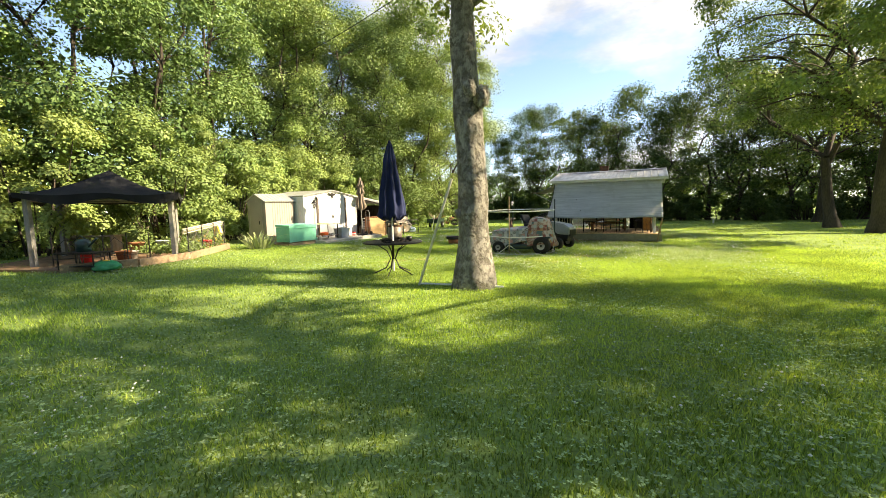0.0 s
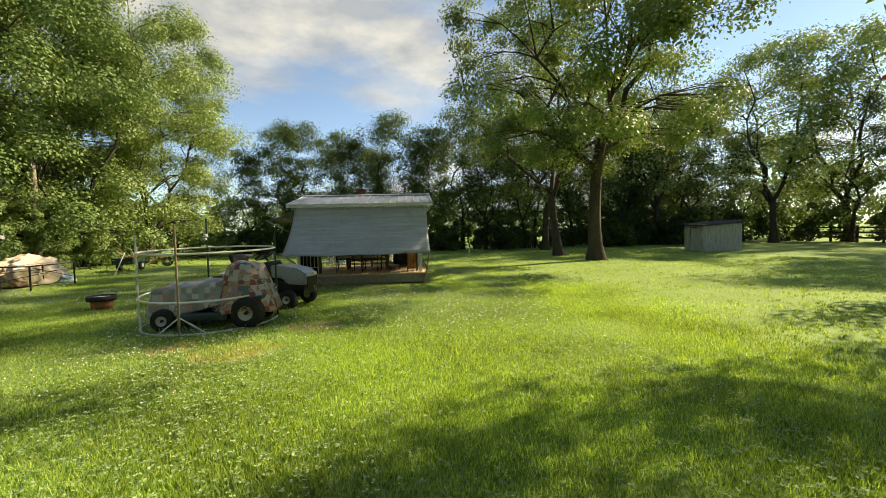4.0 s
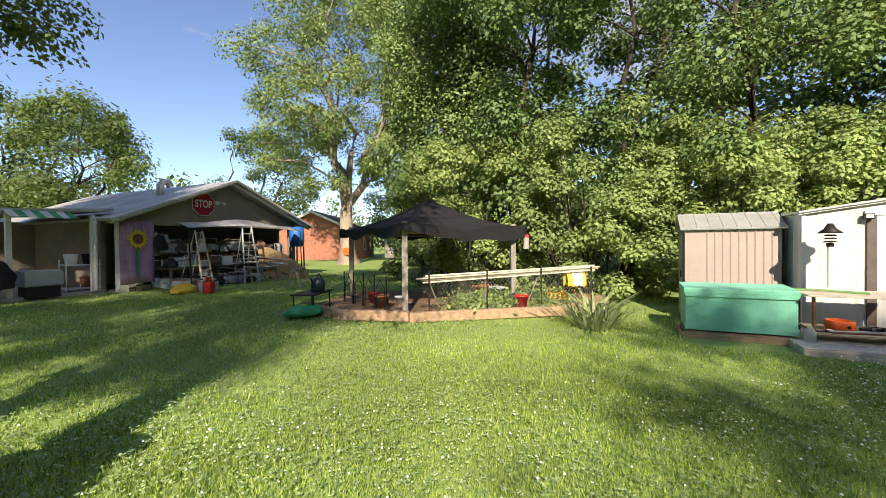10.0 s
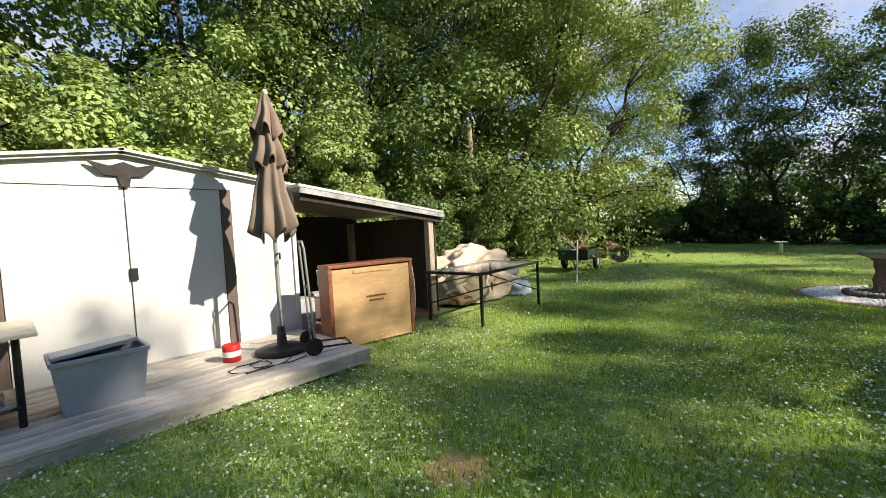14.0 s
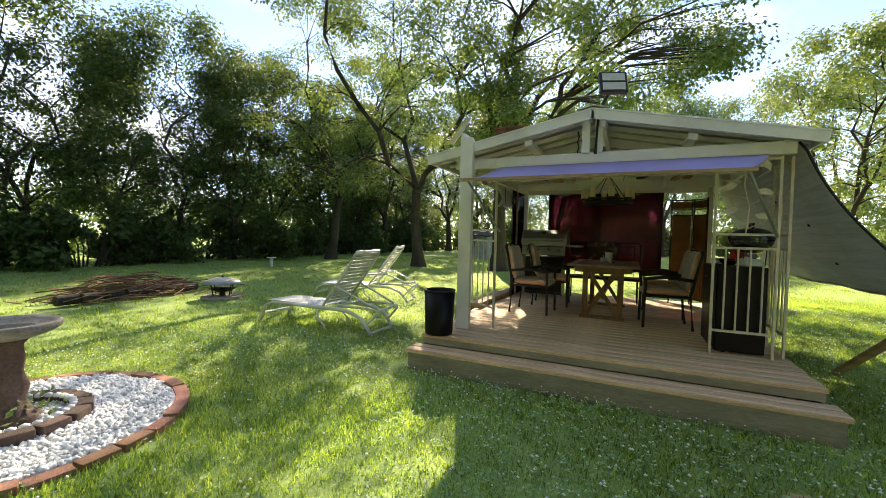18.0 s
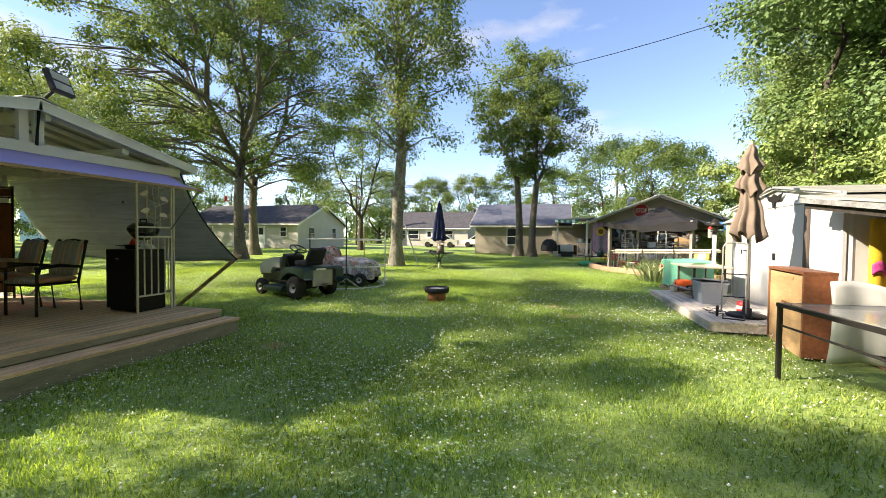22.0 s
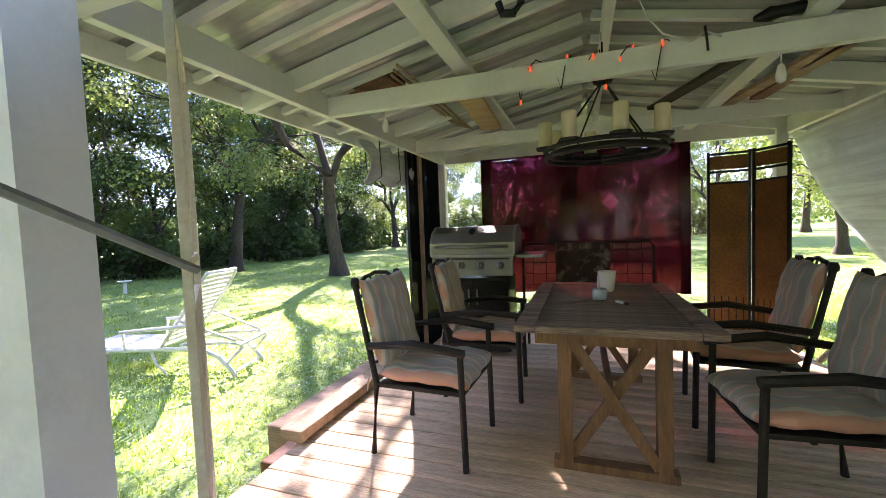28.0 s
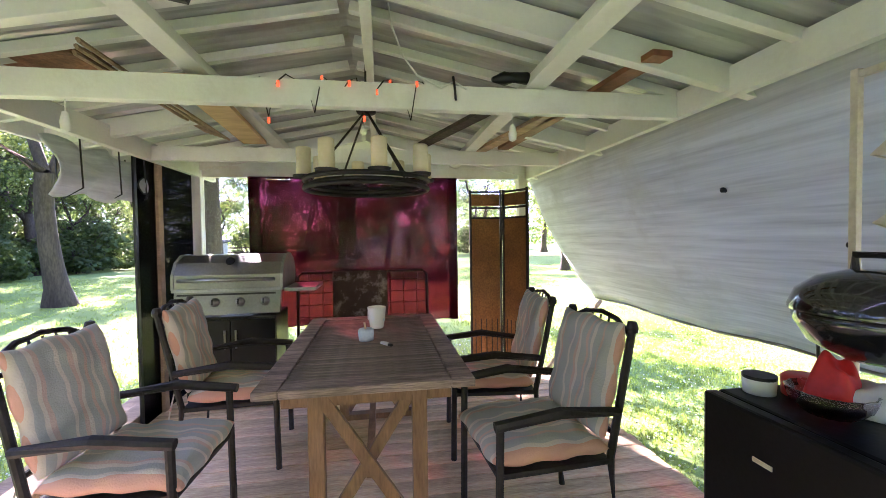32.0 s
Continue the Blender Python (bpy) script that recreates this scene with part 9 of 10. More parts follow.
def gable_house(name, x, y, rz, L, W, eave, ridge, wall, roof, label, windows=(), door=None, over=0.35, siding=False):
    """A house with its ridge along local x, centred; gables at both ends."""
    z = gz(x, y)
    t = thing(name, x, y, z, rz, label, "house", "houses")
    for s in (-1, 1):
        part("wall", bx((0, s * (W / 2 - 0.06), eave / 2), (L, 0.12, eave)), M[wall], t)
        part("wall", bx((s * (L / 2 - 0.06), 0, eave / 2), (0.12, W - 0.24, eave)), M[wall], t)
        part("gable", prism([(-W / 2, 0), (W / 2, 0), (0, ridge - eave)], 0.12, pose(s * (L / 2 - 0.06) - 0.06, 0, eave, 90, 0, 90)), M[wall], t)
        sl = math.degrees(math.atan((ridge - eave) / (W / 2)))
        hy = W / 2 + over
        hz = (ridge - eave) / (W / 2)
        part("roof", bx((0, s * hy / 2, ridge - hz * hy / 2 + 0.06), (L + 2 * over, hy / math.cos(radians(sl)) + 0.03, 0.1), (-s * sl, 0, 0)), M[roof], t)
        for e in (-1, 1):
            part("fascia", bx((e * (L / 2 + over), s * hy / 2, ridge - hz * hy / 2), (0.05, hy / math.cos(radians(sl)), 0.18), (-s * sl, 0, 0)), M["white"], t)
        part("gutter", bx((0, s * hy, ridge - hz * hy - 0.02), (L + 2 * over, 0.1, 0.12)), M["white"], t)
    if siding:
        n = int(eave / 0.14)
        for k in range(n):
            part("clapboard", bx((0, W / 2 + 0.006, 0.07 + 0.14 * k), (L, 0.018, 0.135), (4, 0, 0)), M[wall], t)
    for side, u, zc, w, h in windows:
        m = {"n": pose(u, W / 2, zc), "s": pose(u, -W / 2, zc, 0, 0, 180), "e": pose(L / 2, u, zc, 0, 0, -90), "w": pose(-L / 2, u, zc, 0, 0, 90)}[side]
        house_window(t, m @ pose(0, 0.01, 0), w, h)
    if door:
        side, u, w, h = door
        m = {"n": pose(u, W / 2 + 0.02, h / 2), "w": pose(-L / 2 - 0.02, u, h / 2, 0, 0, 90)}[side]
        d = part("door", bx((0, 0, 0), (w, 0.05, h), bev=0.005), M["white"], t, "white house door")
        d.matrix_basis = m
        part("door_glass", bx((0, 0.03, h * 0.25), (w * 0.5, 0.012, h * 0.3)), M["window_glass"], d)
        part("door_handle", bx((w * 0.38, 0.05, 0), (0.04, 0.04, 0.1)), M["steel"], d)
    return t


main = gable_house("house", -2.85, -28.6, 0, 6.5, 7.0, 2.15, 3.75, "siding", "roof_blue", "single-storey taupe clapboard house with a blue-grey roof",
                   (("n", 0.4, 1.25, 0.95, 1.15), ("n", -2.7, 1.4, 0.8, 0.85)), siding=True)
tagged(gable_house("house", 23.5, -31.2, 0, 13.0, 8.2, 2.35, 4.15, "house_white", "shingle", "long single-storey white house with a dark shingle roof",
                   (("n", -0.5, 1.5, 0.9, 0.9), ("n", 3.5, 1.5, 1.1, 0.9), ("w", 1.9, 1.4, 0.7, 1.1), ("w", -2.0, 1.4, 0.7, 1.1), ("n", -5.0, 1.5, 0.6, 0.8)), ("n", -2.6, 0.95, 2.05)))
gable_house("house", 10.5, -50.5, 0, 10.0, 8.0, 2.5, 4.6, "house_white", "shingle", "distant white cottage across the street", (("n", -2.5, 1.5, 1.0, 1.1), ("n", 2.4, 1.5, 1.4, 1.1), ("n", 4.0, 1.5, 0.8, 1.1)), ("n", 0.2, 0.95, 2.05))
gable_house("house", 58.0, -36.0, 20, 9.0, 7.0, 4.6, 6.8, "house_blue", "shingle", "distant pale blue two-storey house", (("w", 1.0, 1.6, 1.0, 1.2), ("w", -1.5, 3.7, 0.9, 1.1), ("n", 0.0, 3.7, 0.9, 1.1)), ("n", -2.5, 0.95, 2.05))
gable_house("house", -31.0, -33.0, 25, 9.0, 7.0, 2.4, 4.0, "brick_house", "shingle", "low brick house beyond the trees", (("n", 0.5, 1.4, 0.9, 1.1), ("n", -2.5, 1.4, 0.9, 1.1)))
gable_house("house", -33.5, -23.0, 60, 8.0, 6.0, 2.3, 3.8, "house_white", "shingle", "white house half hidden behind the garden", (("n", 0.5, 1.4, 0.9, 1.1), ("e", 0.0, 1.4, 0.9, 1.1)))


def carport_wing():
    """Gabled wing with an open workshop end, full of stored things."""
    z = 0.2
    t = thing("workshop_wing", -10.7, -20.0, z, 0, "gabled house wing with an open cluttered workshop end", "house", "houses")
    hw, ez, pz, L = 3.25, 2.1, 3.42, 8.5
    W = M["stucco"]
    part("gable", prism([(-hw, ez), (hw, ez), (0, pz)], 0.12, pose(0, 0.0, 0, 90, 0, 0)), W, t)
    for s in (-1, 1):
        part("wall", bx((s * (hw - 0.06), -4.6, ez / 2), (0.12, 7.4, ez)), W, t)
        part("pier", bx((s * (hw - 0.12), -0.1, ez / 2), (0.22, 0.22, ez)), M["white"] if s > 0 else W, t)
        sl = math.degrees(math.atan((pz - ez) / hw))
        wd = (hw + 0.35) / math.cos(radians(sl))
        zc = pz - (pz - ez) / hw * (hw + 0.35) / 2 + 0.07
        part("roof", bx((s * (hw + 0.35) / 2, -4.0, zc), (wd, L + 0.9, 0.07), (0, s * sl, 0)), M["roof_old"], t, "pale weathered metal roof")
        part("fascia", bx((s * (hw + 0.35) / 2, 0.44, zc - 0.03), (wd, 0.05, 0.16), (0, s * sl, 0)), M["white"], t)
    part("wall", bx((0, -3.6, ez / 2), (2 * hw - 0.3, 0.12, ez)), W, t)
    part("beam", bx((0, -0.02, ez - 0.08), (2 * hw - 0.3, 0.14, 0.16)), W, t)
    part("floor", bx((0, -1.9, -0.02), (2 * hw, 3.6, 0.06)), M["concrete"], t)
    part("vent_pipe", tube(B(), [(1.2, -1.6, 2.85), (1.2, -1.6, 3.35), (1.1, -1.6, 3.5), (0.92, -1.6, 3.48), (0.86, -1.6, 3.34)], 0.12, 12), M["galv"], t, "bent metal roof vent", smooth=True)
    s = thing("stop_sign", -9.86, -19.9, 2.86, 180, "red octagonal stop sign fixed to the gable wall", "sign")
    oc = lambda r: [(r * math.cos(radians(22.5 + 45 * k)), r * math.sin(radians(22.5 + 45 * k))) for k in range(8)]
    part("plate", prism(oc(0.412), 0.012, pose(0, 0, 0, 90, 0, 0)), M["white"], s)
    part("face", prism(oc(0.385), 0.006, pose(0, -0.012, 0, 90, 0, 0)), M["stop_red"], s)
    cu = bpy.data.curves.new("letters", "FONT")
    cu.offset = 0.008
    cu.body, cu.size, cu.align_x, cu.align_y, cu.extrude = "STOP", 0.34, "CENTER", "CENTER", 0.003
    lo = new("letters_curve", cu)
    lo.matrix_basis = Matrix.Identity(4)
    bpy.context.view_layer.update()
    me = bpy.data.meshes.new_from_object(lo)
    bpy.data.objects.remove(lo)
    me.materials.clear()
    ob = link("letters", me, M["white"], s)
    ob.matrix_basis = pose(0, -0.022, 0, 90, 0, 0) @ Matrix.Diagonal((0.72, 1, 1, 1))
    l = thing("twin_spotlight", -10.35, -19.85, 2.95, 0, "pair of small white spotlights on the gable", "light")
    part("plate", bx((0, 0, 0), (0.1, 0.03, 0.1)), M["white"], l)
    for x in (-0.1, 0.1):
        part("head", bar((x, 0.02, 0), (x * 1.3, 0.16, -0.04), 0.05, 12, 0.065), M["white"], l)
    a = thing("canopy_tarp", -10.9, -19.4, 2.2, 0, "grey tarp awning hung along the workshop opening", "awning")
    part("cloth", sheet(lambda u, v: (-2.2 + 4.4 * u, 0.0 + 0.55 * v, 0.02 + 0.12 * math.sin(u * 3.1) - 0.2 * v - 0.12 * math.sin(u * 9.4) * (1 - v) * 0.4), 24, 8, 0.008), M["cloth_grey"], a, smooth=True)
    part("pole", bar((2.2, 0.52, -0.2), (2.2, 0.6, -2.0), 0.02, 6), M["iron"], a)
    part("pole", bar((-2.2, 0.52, -0.2), (-2.2, 0.6, -2.0), 0.02, 6), M["iron"], a)
    # painted sunflower cloth
    c = thing("sunflower_banner", -7.8, -19.75, 0.45, 0, "purple-toned cloth banner painted with a big yellow sunflower", "banner")
    part("cloth", sheet(lambda u, v: (-0.44 + 0.88 * u, 0.03 * math.sin(u * 12), 1.75 * v + 0.02 * math.sin(u * 5)), 20, 8, 0.01), M["banner"], c, smooth=True)
    fl = [((0.2 if k % 2 else 0.3) * math.cos(k * math.tau / 28), (0.2 if k % 2 else 0.3) * math.sin(k * math.tau / 28)) for k in range(28)]
    part("petals", prism(fl, 0.01, pose(0.02, 0.06, 1.25, 90, 0, 0)), M["yellow"], c)
    part("flower_centre", prism([(0.14 * math.cos(k * math.tau / 20), 0.14 * math.sin(k * math.tau / 20)) for k in range(20)], 0.012, pose(0.02, 0.066, 1.25, 90, 0, 0)), M["rust"], c)
    part("stem", bx((0.02, 0.055, 0.6), (0.04, 0.01, 0.7)), M["bag_green"], c)


def ladder(x, y, rz, h, w, label, m):
    t = thing("step_ladder", x, y, 0.2, rz, label, "ladder", "ladders")
    for s in (-1, 1):
        part("rail", bar((s * w, 0.3, 0), (s * w * 0.6, 0, h), 0.025, 6), m, t)
        part("back_rail", bar((s * w * 0.9, -0.5, 0), (s * w * 0.55, -0.02, h - 0.05), 0.015, 6), m, t)
    for k in range(int(h / 0.28)):
        u = (k + 1) * 0.28 / h
        part("step", bx((0, 0.3 * (1 - u), u * h), (2 * w * (1 - 0.4 * u), 0.09, 0.025)), m, t)


def workshop_clutter():
    ladder(-9.05, -18.95, 20, 1.75, 0.26, "old wooden stepladder standing in the workshop", M["cream_trellis"])
    ladder(-10.7, -18.9, -10, 1.95, 0.26, "aluminium stepladder standing in the workshop", M["galv"])
    r = random.Random(15)
    cols = ["cloth_grey", "white", "tub", "cloth_blue", "trim_brown", "plank", "steel_dull", "cloth_pale", "rust", "black_soft", "redwood"]
    for k in range(46):
        x = -13.3 + 5.2 * r.random()
        y = -20.9 + 1.7 * r.random()
        s = (r.uniform(0.15, 0.5), r.uniform(0.15, 0.45), r.uniform(0.1, 0.4))
        zb = 0.21 + (0.0 if k < 18 else 0.62 if k < 34 else 1.05) + 0.002 * k
        c = cols[k % len(cols)]
        t = thing("stored_bundle" if k % 3 == 0 else "stored_box", x, y if k < 18 else -20.6 + 0.9 * r.random(), zb, r.uniform(0, 180), "bundle of stored cloth in the workshop" if k % 3 == 0 else "stored box of tools and parts in the workshop", "bundle" if k % 3 == 0 else "box", "workshop clutter")
        if k % 3 == 0:
            part("cloth_roll", lump(B(), (0, 0, s[2] * 0.4), (s[0] * 0.7, s[1] * 0.7, s[2]), k, 0.3, 2.2, 3), M[c], t, smooth=True)
        else:
            part("body", bx((0, 0, s[2] / 2), s, (0, 0, 0), bev=0.01), M[c], t)
            part("lid", bx((0, 0, s[2] + 0.012), (s[0] * 1.04, s[1] * 1.04, 0.024), (r.uniform(-4, 4), 0, 0)), M[cols[(k + 4) % len(cols)]], t)
    pale = ["white", "black_soft", "cloth_grey", "cloth_rose", "cloth_blue", "trim_brown", "cloth_pale", "tub"]
    for k in range(38):
        x = -8.5 - 4.3 * (k + r.random()) / 38
        lvl = k % 3
        zb = (0.22, 0.83, 1.27)[lvl]
        t = thing("stored_bag" if k % 2 else "stored_crate", x, (-19.15, -19.75, -20.35)[lvl] + r.uniform(-0.2, 0.2), zb if lvl else 0.22, r.uniform(0, 180), "crumpled bag heaped in the workshop" if k % 2 else "worn storage crate heaped in the workshop", "bag" if k % 2 else "crate", "workshop clutter")
        w = r.uniform(0.14, 0.27)
        if k % 2:
            part("bag", lump(B(), (0, 0, w * 0.5), (w * 1.3, w, w * 1.1), k + 50, 0.4, 2.4, 3), M[pale[k % 8]], t, smooth=True)
        else:
            part("body", bx((0, 0, w * 0.6), (w * 1.9, w * 1.3, w * 1.2), bev=0.012), M[pale[k % 8]], t)
            part("rim", bx((0, 0, w * 1.2), (w * 2.0, w * 1.4, 0.03), bev=0.008), M[pale[(k + 3) % 8]], t)
    for x, w in ((-9.3, 1.3), (-10.9, 1.4), (-12.4, 1.3)):
        t = thing("workbench", x, -20.2, 0.21, 0, "loaded workbench in the open workshop", "bench", "workbenches")
        part("top", bx((0, 0, 0.58), (w, 1.0, 0.04)), M["plank_grey"], t)
        for sx in (-1, 1):
            for sy in (-1, 1):
                part("leg", bx((sx * w * 0.45, sy * 0.42, 0.28), (0.07, 0.07, 0.56)), M["plank_grey"], t)
        part("upper_shelf", bx((0, -0.3, 1.02), (w, 0.4, 0.03)), M["plank_grey"], t)
        for sx in (-1, 1):
            part("upright", bx((sx * w * 0.48, -0.3, 0.8), (0.04, 0.36, 0.42)), M["plank_grey"], t)
    for k in range(16):
        t = thing("tube", -11.3 + r.uniform(-0.8, 0.8), -19.2 + r.uniform(-0.3, 0.3), 0.55 + 0.03 * k, r.uniform(-60, 60), "metal tube in a heap on the sawhorses", "pipe", "workshop clutter")
        part("pipe", bar((-0.6, 0, 0), (0.6, 0, r.uniform(-0.1, 0.2)), 0.018, 6), M["galv" if k % 3 else "iron"], t)
    for x, y, a in ((-10.9, -18.8, 10), (-11.5, -18.9, -5), (-10.4, -16.3, 20)):
        t = thing("sawhorse", x, y, 0.21, a, "pale wooden sawhorse on the grass", "sawhorse", "sawhorses")
        part("top", bx((0, 0, 0.52), (0.75, 0.12, 0.08)), M["plank_grey"], t)
        for sx in (-1, 1):
            for sy in (-1, 1):
                part("leg", bar((sx * 0.3, sy * 0.05, 0.5), (sx * 0.34, sy * 0.2, 0), 0.03, 6), M["plank_grey"], t)
    # odd lengths, frames and small tools thrown on the heaps
    for k in range(34):
        zb = (0.24, 0.86, 1.3)[k % 3] + r.uniform(0, 0.18)
        t = thing("stick", -8.6 - 4.2 * r.random(), (-18.9, -19.6, -20.2)[k % 3] + r.uniform(-0.2, 0.2), zb, r.uniform(0, 360), "loose stick of old wood or pipe on the heap", "stick", "workshop clutter")
        l = r.uniform(0.25, 0.6)
        part("shaft", bar((-l, 0, r.uniform(0, 0.25)), (l, 0, r.uniform(0, 0.35)), r.uniform(0.012, 0.026), 6), M[("iron", "white", "plank", "galv", "rust", "black_soft")[k % 6]], t)
    for k in range(14):
        t = thing("chair_frame", -8.7 - 0.3 * k, -19.0 - 0.5 * (k % 3), (0.24, 0.86, 1.3)[k % 3], 37 * k, "bent tube frame of an old chair on the heap", "chair frame", "workshop clutter")
        w, h = r.uniform(0.18, 0.26), r.uniform(0.3, 0.5)
        part("tube", tube(B(), [(-w, 0, 0), (-w, 0.05, h), (w, 0.05, h), (w, 0, 0), (w, 0.35, 0.02), (-w, 0.35, 0.02), (-w, 0, 0)], 0.012, 6), M[("black", "white", "galv")[k % 3]], t)
    t = thing("cloth_hanging", -12.2, -19.0, 0.3, 0, "pale lilac cloth hanging at the workshop corner", "cloth")
    part("cloth", sheet(lambda u, v: (-0.25 + 0.45 * u + 0.1 * v, 0.05 * math.sin(u * 12 + v * 3), 1.25 * v), 18, 8, 0.004), M["lining"], t, smooth=True)
    t = thing("plywood_arch", -12.15, -18.7, 0.22, 162, "tan plywood sheet with a curved top leaning outside", "board")
    pr = [(-0.9, 0), (0.9, 0), (0.9, 0.3)] + [(0.9 - 0.09 * k, 0.3 + 0.95 * math.sin(k / 20 * 1.57)) for k in range(1, 19)] + [(-0.9, 1.25)]
    part("sheet", prism(pr, 0.02, pose(0, 0, 0, 80, 0, 0)), M["ply"], t)
    t = thing("gas_can", -8.2, -17.3, 0.22, 30, "red plastic fuel can on the grass", "can")
    part("body", bx((0, 0, 0.17), (0.3, 0.22, 0.32), bev=0.05), M["red"], t)
    part("spout", bar((0.06, 0, 0.32), (0.14, 0, 0.46), 0.025, 8), M["red"], t)
    part("handle", tube(B(), [(-0.12, 0, 0.31), (-0.1, 0, 0.4), (0.03, 0, 0.4), (0.04, 0, 0.31)], 0.015, 6), M["red"], t)
    t = thing("wheelbarrow_tray", -8.1, -18.2, 0.22, 40, "upturned yellow barrow tray on the grass", "barrow")
    part("tray", lump(B(), (0, 0, 0.06), (0.45, 0.3, 0.18), 3, 0.1), M["yellow"], t, smooth=True)
    t = thing("toolbox", -8.6, -17.9, 0.22, 10, "grey metal toolbox on the grass", "toolbox")
    part("body", bx((0, 0, 0.13), (0.5, 0.25, 0.24), bev=0.02), M["tub"], t)
    part("handle", tube(B(), [(-0.1, 0, 0.25), (-0.08, 0, 0.31), (0.08, 0, 0.31), (0.1, 0, 0.25)], 0.012, 6), M["black"], t)
    t = thing("water_barrel", -13.75, -19.7, 0.22, 0, "blue plastic barrel on a stand at the house corner", "barrel")
    part("barrel", lathe(B(), [(0, 1.2), (0.26, 1.2), (0.3, 1.45), (0.3, 1.75), (0.26, 2.0), (0.1, 2.03), (0, 2.03)], 24), M["blue"], t, smooth=True)
    for k in range(4):
        a = k * math.tau / 4 + 0.78
        part("leg", bar((0.28 * math.cos(a), 0.28 * math.sin(a), 0), (0.26 * math.cos(a), 0.26 * math.sin(a), 1.2), 0.03, 6), M["iron"], t)
    # porch on the east side
    t = thing("porch", -6.5, -22.3, 0.2, 0, "covered side porch with white posts and a striped awning", "porch")
    part("roof", bx((0.1, -0.4, 2.25), (2.3, 4.6, 0.08), (0, 4, 0)), M["roof_old"], t, "pale weathered metal porch roof")
    for y in (1.7, -0.5):
        part("post", bx((1.05, y, 1.08), (0.1, 0.1, 2.16)), M["white"], t)
    part("post", bx((-0.6, 1.75, 1.08), (0.1, 0.1, 2.16)), M["white"], t)
    part("downpipe", tube(B(), [(-0.62, 1.95, 2.1), (-0.62, 1.85, 1.9), (-0.62, 1.85, 0.1)], 0.05, 8), M["white"], t)
    part("floor", bx((0.2, -0.4, 0.03), (2.2, 4.4, 0.1)), M["concrete"], t)
    part("back_wall", bx((0.2, -2.6, 1.05), (2.4, 0.1, 2.1)), M["siding"], t)
    for k in range(8):
        part("awning_strip", bx((0.0 + 0.16 * k, 2.05, 2.12), (0.155, 0.5, 0.02), (-24, 0, 0)), M["white" if k % 2 else "bag_green"], t)
    t = thing("porch_shelf", -7.0, -21.0, 0.25, 0, "white wire shelf unit with pots on the porch", "shelf")
    for z in (0.1, 0.75):
        part("shelf", bx((0, 0, z), (0.8, 0.4, 0.03)), M["white"], t)
    for sx in (-1, 1):
        for sy in (-1, 1):
            part("post", bar((sx * 0.38, sy * 0.18, 0), (sx * 0.38, sy * 0.18, 0.9), 0.015, 6), M["white"], t)
    for x, z, m in ((-0.15, 0.115, "terracotta"), (0.2, 0.765, "white"), (-0.2, 0.765, "black_soft")):
        p = thing("porch_pot", -7.0 + x, -21.0, 0.25 + z, 0, "plant pot on the porch shelf", "pot", "porch pots")
        part("pot", lathe(B(), [(0, 0), (0.12, 0), (0.16, 0.28), (0.13, 0.28), (0, 0.05)], 18), M[m], p, smooth=True)
    t = thing("utility_sink", -6.0, -20.6, 0.22, 0, "grey plastic utility tub on the porch", "tub")
    part("tub", bx((0, 0, 0.5), (0.75, 0.55, 0.4), bev=0.04), M["tub"], t)
    part("stand", bx((0, 0, 0.17), (0.65, 0.45, 0.32)), M["black_soft"], t)
    t = thing("barbecue", -5.0, -20.4, 0.2, 0, "covered dark barbecue beside the porch", "barbecue")
    part("cover", lump(B(), (0, 0, 0.5), (0.5, 0.4, 0.55), 4, 0.1), M["black_soft"], t, smooth=True)
    for k in range(10):
        p = thing("porch_item", -6.9 + 0.22 * k, -22.0 - 0.12 * (k % 3), 0.3, 20 * k, "household oddment stored on the porch", "box", "porch clutter")
        part("body", bx((0, 0, 0.3), (0.2, 0.25, 0.35 + 0.1 * (k % 4)), bev=0.02), M[cols[(3 * k + 2) % len(cols)]], p)


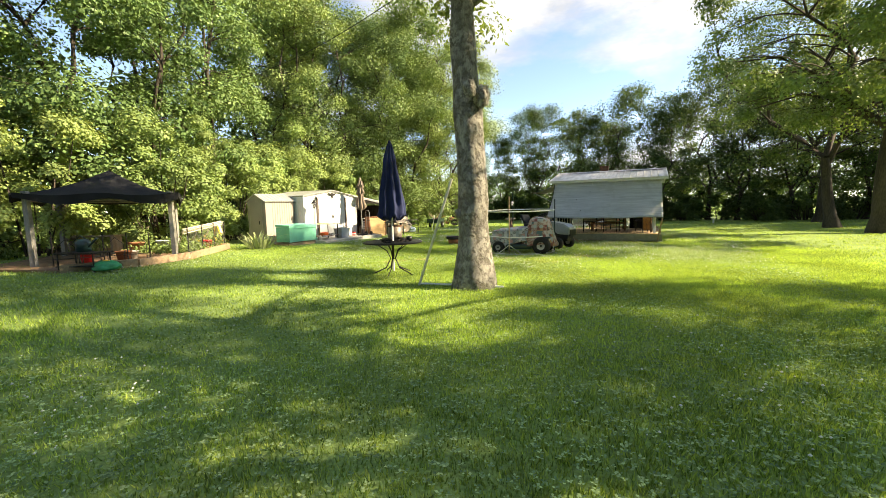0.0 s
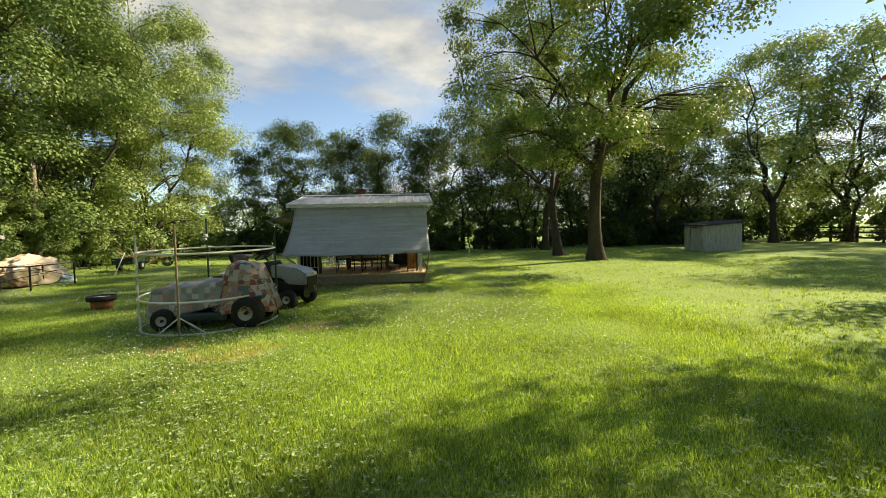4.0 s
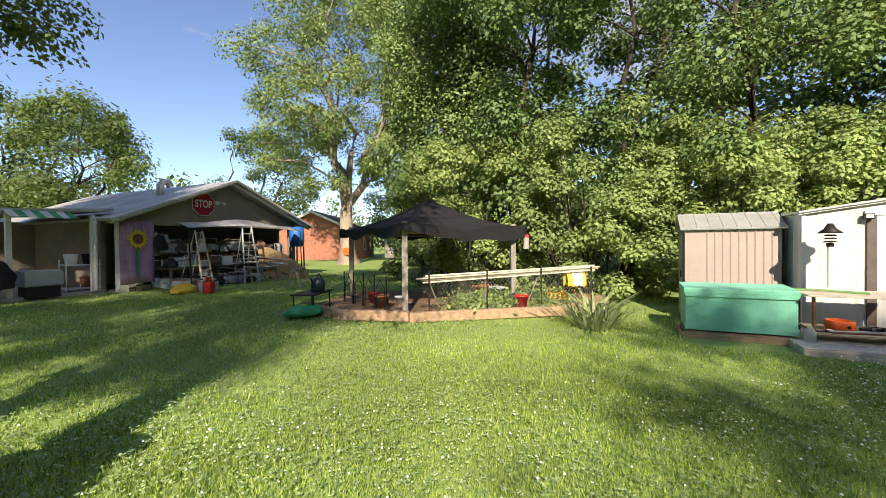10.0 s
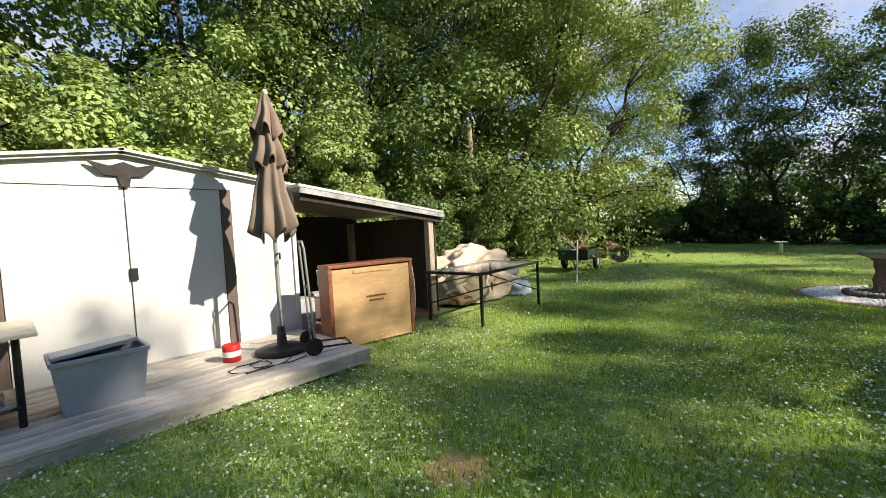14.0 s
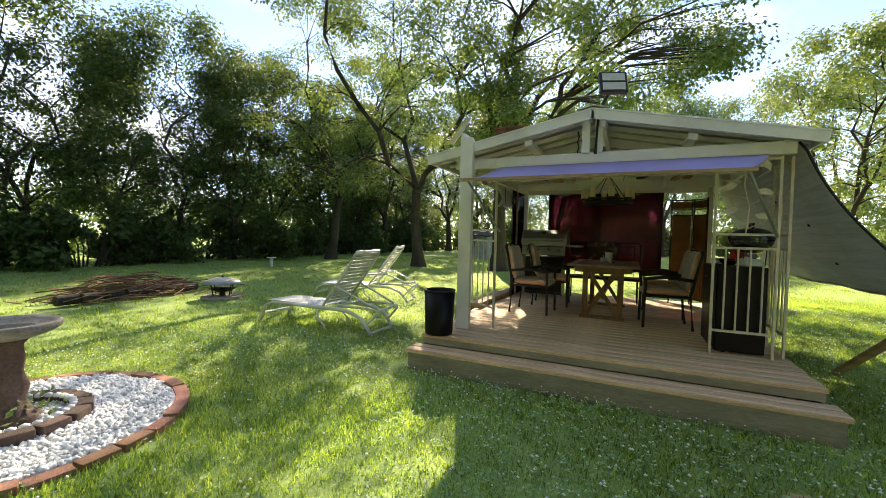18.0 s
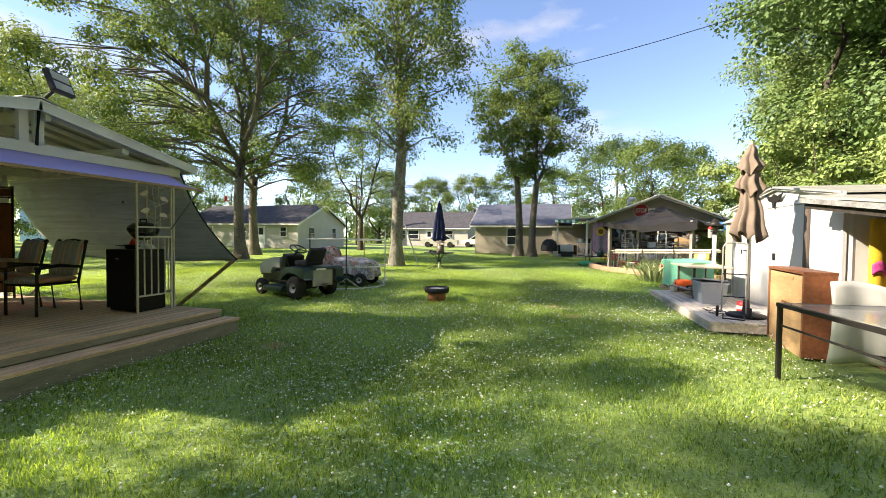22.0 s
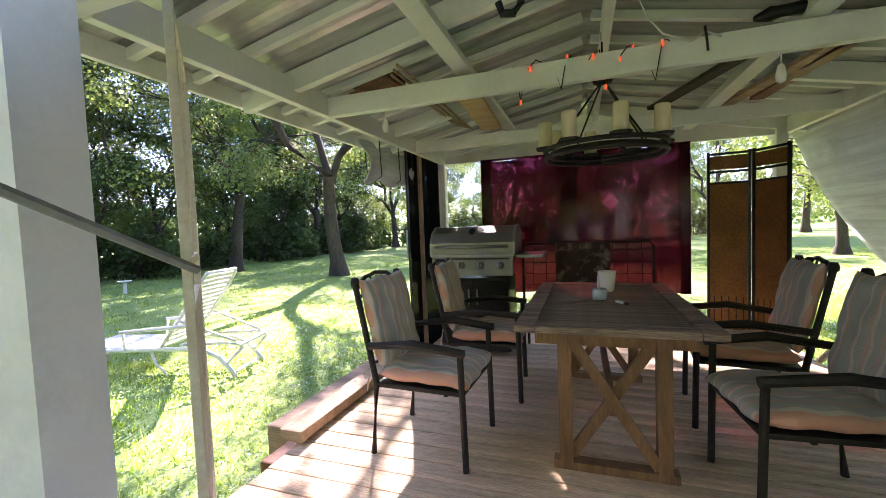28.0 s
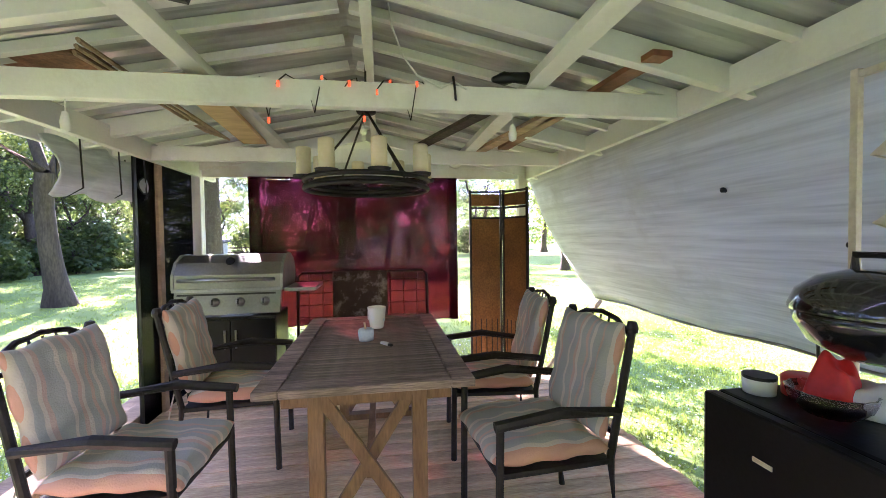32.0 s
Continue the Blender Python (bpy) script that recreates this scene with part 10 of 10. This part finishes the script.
def far_things():
    t = thing("old_shed", 20.5, 10.0, gz(20, 10), -90, "small grey weathered shed under the trees", "shed")
    part("wall", bx((-0.66, -1.5, 0.95), (0.62, 0.07, 1.9)), M["weathered"], t)
    part("wall", bx((0.72, -1.5, 0.95), (0.5, 0.07, 1.9)), M["weathered"], t)
    part("wall", bx((0.06, -1.5, 1.8), (0.82, 0.07, 0.2)), M["weathered"], t)
    for k in (-1, 1):
        part("wall", bx((k * 0.95, 0, 0.95), (0.07, 2.93, 1.9)), M["weathered"], t)
    part("wall", bx((0, 1.5, 0.95), (1.97, 0.07, 1.9)), M["weathered"], t)
    part("roof", bx((0, 0, 1.97), (2.3, 3.4, 0.1), (4, 3, 0)), M["shingle"], t)
    part("door", bx((0.26, -1.62, 0.82), (0.6, 0.05, 1.6), (0, 5, 18)), M["weathered"], t, "grey plank door hanging ajar")
    t.scale = (0.76, 0.76, 0.8)
    t = thing("field_shelter", 31.4, 1.9, gz(31, 2), -90, "open field shelter with a blue tarp front and green roof", "shelter")
    for k in (-1, 1):
        for y in (-1.2, 1.2):
            part("post", bx((k * 2.3, y, 1.1), (0.12, 0.12, 2.2)), M["plank_grey"], t)
    part("tarp", sheet(lambda u, v: (-2.25 + 4.5 * u, -1.28 + 0.08 * math.sin(u * 21), 0.1 + 1.7 * v), 30, 3, 0.01), M["blue"], t, "hanging blue tarp front", smooth=True)
    part("roof", bx((0, 0, 2.42), (5.2, 3.2, 0.08), (0, 7, 0)), M["bag_green"], t, "sloping green roof sheet")
    # cars by the houses
    for x, y, rz, m, lab in ((34.0, -24.5, 20, "black", "dark pickup parked by the far house"), (7.5, -40.5, 5, "steel_dull", "silver car parked by the white cottage"), (3.5, -44.0, 0, "white", "white van parked on the street")):
        c = thing("car", x, y, gz(x, y), rz, lab, "car", "parked cars")
        body = [(-2.1, 0.35), (-2.1, 0.85), (-1.5, 0.95), (-1.0, 1.4), (0.5, 1.42), (1.1, 0.98), (2.0, 0.85), (2.1, 0.4)]
        part("body", prism(body, 1.7, pose(0, 0.85, 0, 90, 0, 0)), M[m], c)
        part("side_window", prism([(-1.35, 0.98), (-0.92, 1.33), (0.45, 1.35), (0.95, 0.98)], 1.72, pose(0, 0.86, 0, 90, 0, 0)), M["window_glass"], c)
        for wx in (-1.3, 1.3):
            for wy in (-0.78, 0.78):
                w = part("wheel", lathe(B(), [(0, -0.1), (0.32, -0.1), (0.34, 0), (0.32, 0.1), (0, 0.1)], 18), M["rubber"], c)
                w.matrix_basis = pose(wx, wy, 0.34, 90, 0, 0)
    r = thing("rail_fence", 33.0, 10.0, gz(24, 9), 75, "dark post and rail fence across the back field", "fence")
    for k in range(12):
        part("post", bx((k * 2.4 - 13, 0, 0.6), (0.12, 0.12, 1.2)), M["bark_dark"], r)
    for z in (0.35, 0.7, 1.05):
        part("rail", bx((0, 0.07, z), (27, 0.04, 0.12)), M["bark_dark"], r)
    road = thing("street", 0, -46.5, gz(0, -46) - 0.005, 0, "grey asphalt street beyond the houses", "road", kind="structure")
    part("asphalt", bx((5, 0, 0.0), (120, 5.0, 0.04)), M["asphalt"], road)
    for k, (x, y) in enumerate(((20, -44), (-12, -45))):
        p = thing("power_pole", x, y, gz(x, y), 0, "wooden power pole with cross arm", "pole", "power poles")
        part("shaft", bar((0, 0, 0), (0, 0, 9), 0.14, 10, 0.1), M["bark_dark"], p)
        part("cross_arm", bx((0, 0, 8.4), (2.0, 0.1, 0.12)), M["bark_dark"], p)
        part("transformer", bar((0.3, 0, 7.0), (0.3, 0, 7.8), 0.2, 12), M["galv"], p)
    w = thing("power_lines", 4, -44.5, 8.3, 0, "power cables between the poles", "cables")
    for dx in (-0.8, 0.0, 0.8):
        part("cable", tube(B(), [(16 - 32 * k / 16, 0.5 + dx * 0.1 - k / 16, 0.15 * dx - 0.9 * math.sin(k / 16 * 3.14)) for k in range(17)], 0.02, 4), M["black"], w)
    o = thing("overhead_wire", 0, 0, 0, 0, "thin overhead cable crossing the yard to the woods", "cable")
    part("cable", tube(B(), [(6.5 - 22 * k / 20, -11.0 + 7.0 * k / 20, 7.2 - 1.2 * math.sin(k / 20 * 3.14)) for k in range(21)], 0.009, 5), M["black"], o)
    h = thing("nectar_feeder", 7.37, -8.75, 2.62, 0, "small red nectar feeder hung on a cord from the shade tree", "bird feeder")
    part("dish", lathe(B(), [(0, 0), (0.06, 0.0), (0.085, 0.02), (0.07, 0.04), (0, 0.045)], 18), M["red"], h, smooth=True)
    part("bottle", lathe(B(), [(0, 0.04), (0.035, 0.045), (0.05, 0.09), (0.05, 0.17), (0.03, 0.21), (0, 0.215)], 18), M["red"], h, smooth=True)
    part("cord", bar((0, 0, 0.21), (0.05, -0.1, 2.1), 0.004, 4), M["black"], h)
    j = thing("pumpkin_face", -21.75, -23.5, 1.05, 40, "orange flat pumpkin ornament nailed to the tree", "ornament")
    part("disc", prism([(0.28 * math.cos(k * math.tau / 20), 0.25 * math.sin(k * math.tau / 20)) for k in range(20)], 0.03, pose(0, 0, 0, 90, 0, 60)), M["orange"], j)
    for x, y, lab in ((-5.0, 12.9, "pale"), (7.0, 14.0, "pale")):
        d = thing("bird_feeder_dish", x, y, gz(x, y), 0, "small white dish stand on the far lawn", "bird bath", "far dishes")
        part("stem", bar((0, 0, 0), (0, 0, 0.3), 0.05, 8), M["white"], d)
        part("dish", lathe(B(), [(0, 0.3), (0.18, 0.36), (0.17, 0.37), (0, 0.32)], 16), M["white"], d)


M["roof_old"] = mat("roof_old", (0.42, 0.42, 0.42), 0.5, metal=0.3, var=0.2, scale=1.2, fine=14, bump=0.1, dirt=(0.66, 0.66, 0.65))
M["banner"] = mat("banner", (0.36, 0.22, 0.36), 0.85, var=0.35, scale=2.2, fine=50, bump=0.1, stretch=(3, 1, 0.5), dirt=(0.6, 0.45, 0.42))
M["asphalt"] = mat("asphalt", (0.05, 0.05, 0.052), 0.9, var=0.2, scale=2, bump=0.3)
carport_wing()
workshop_clutter()
far_things()
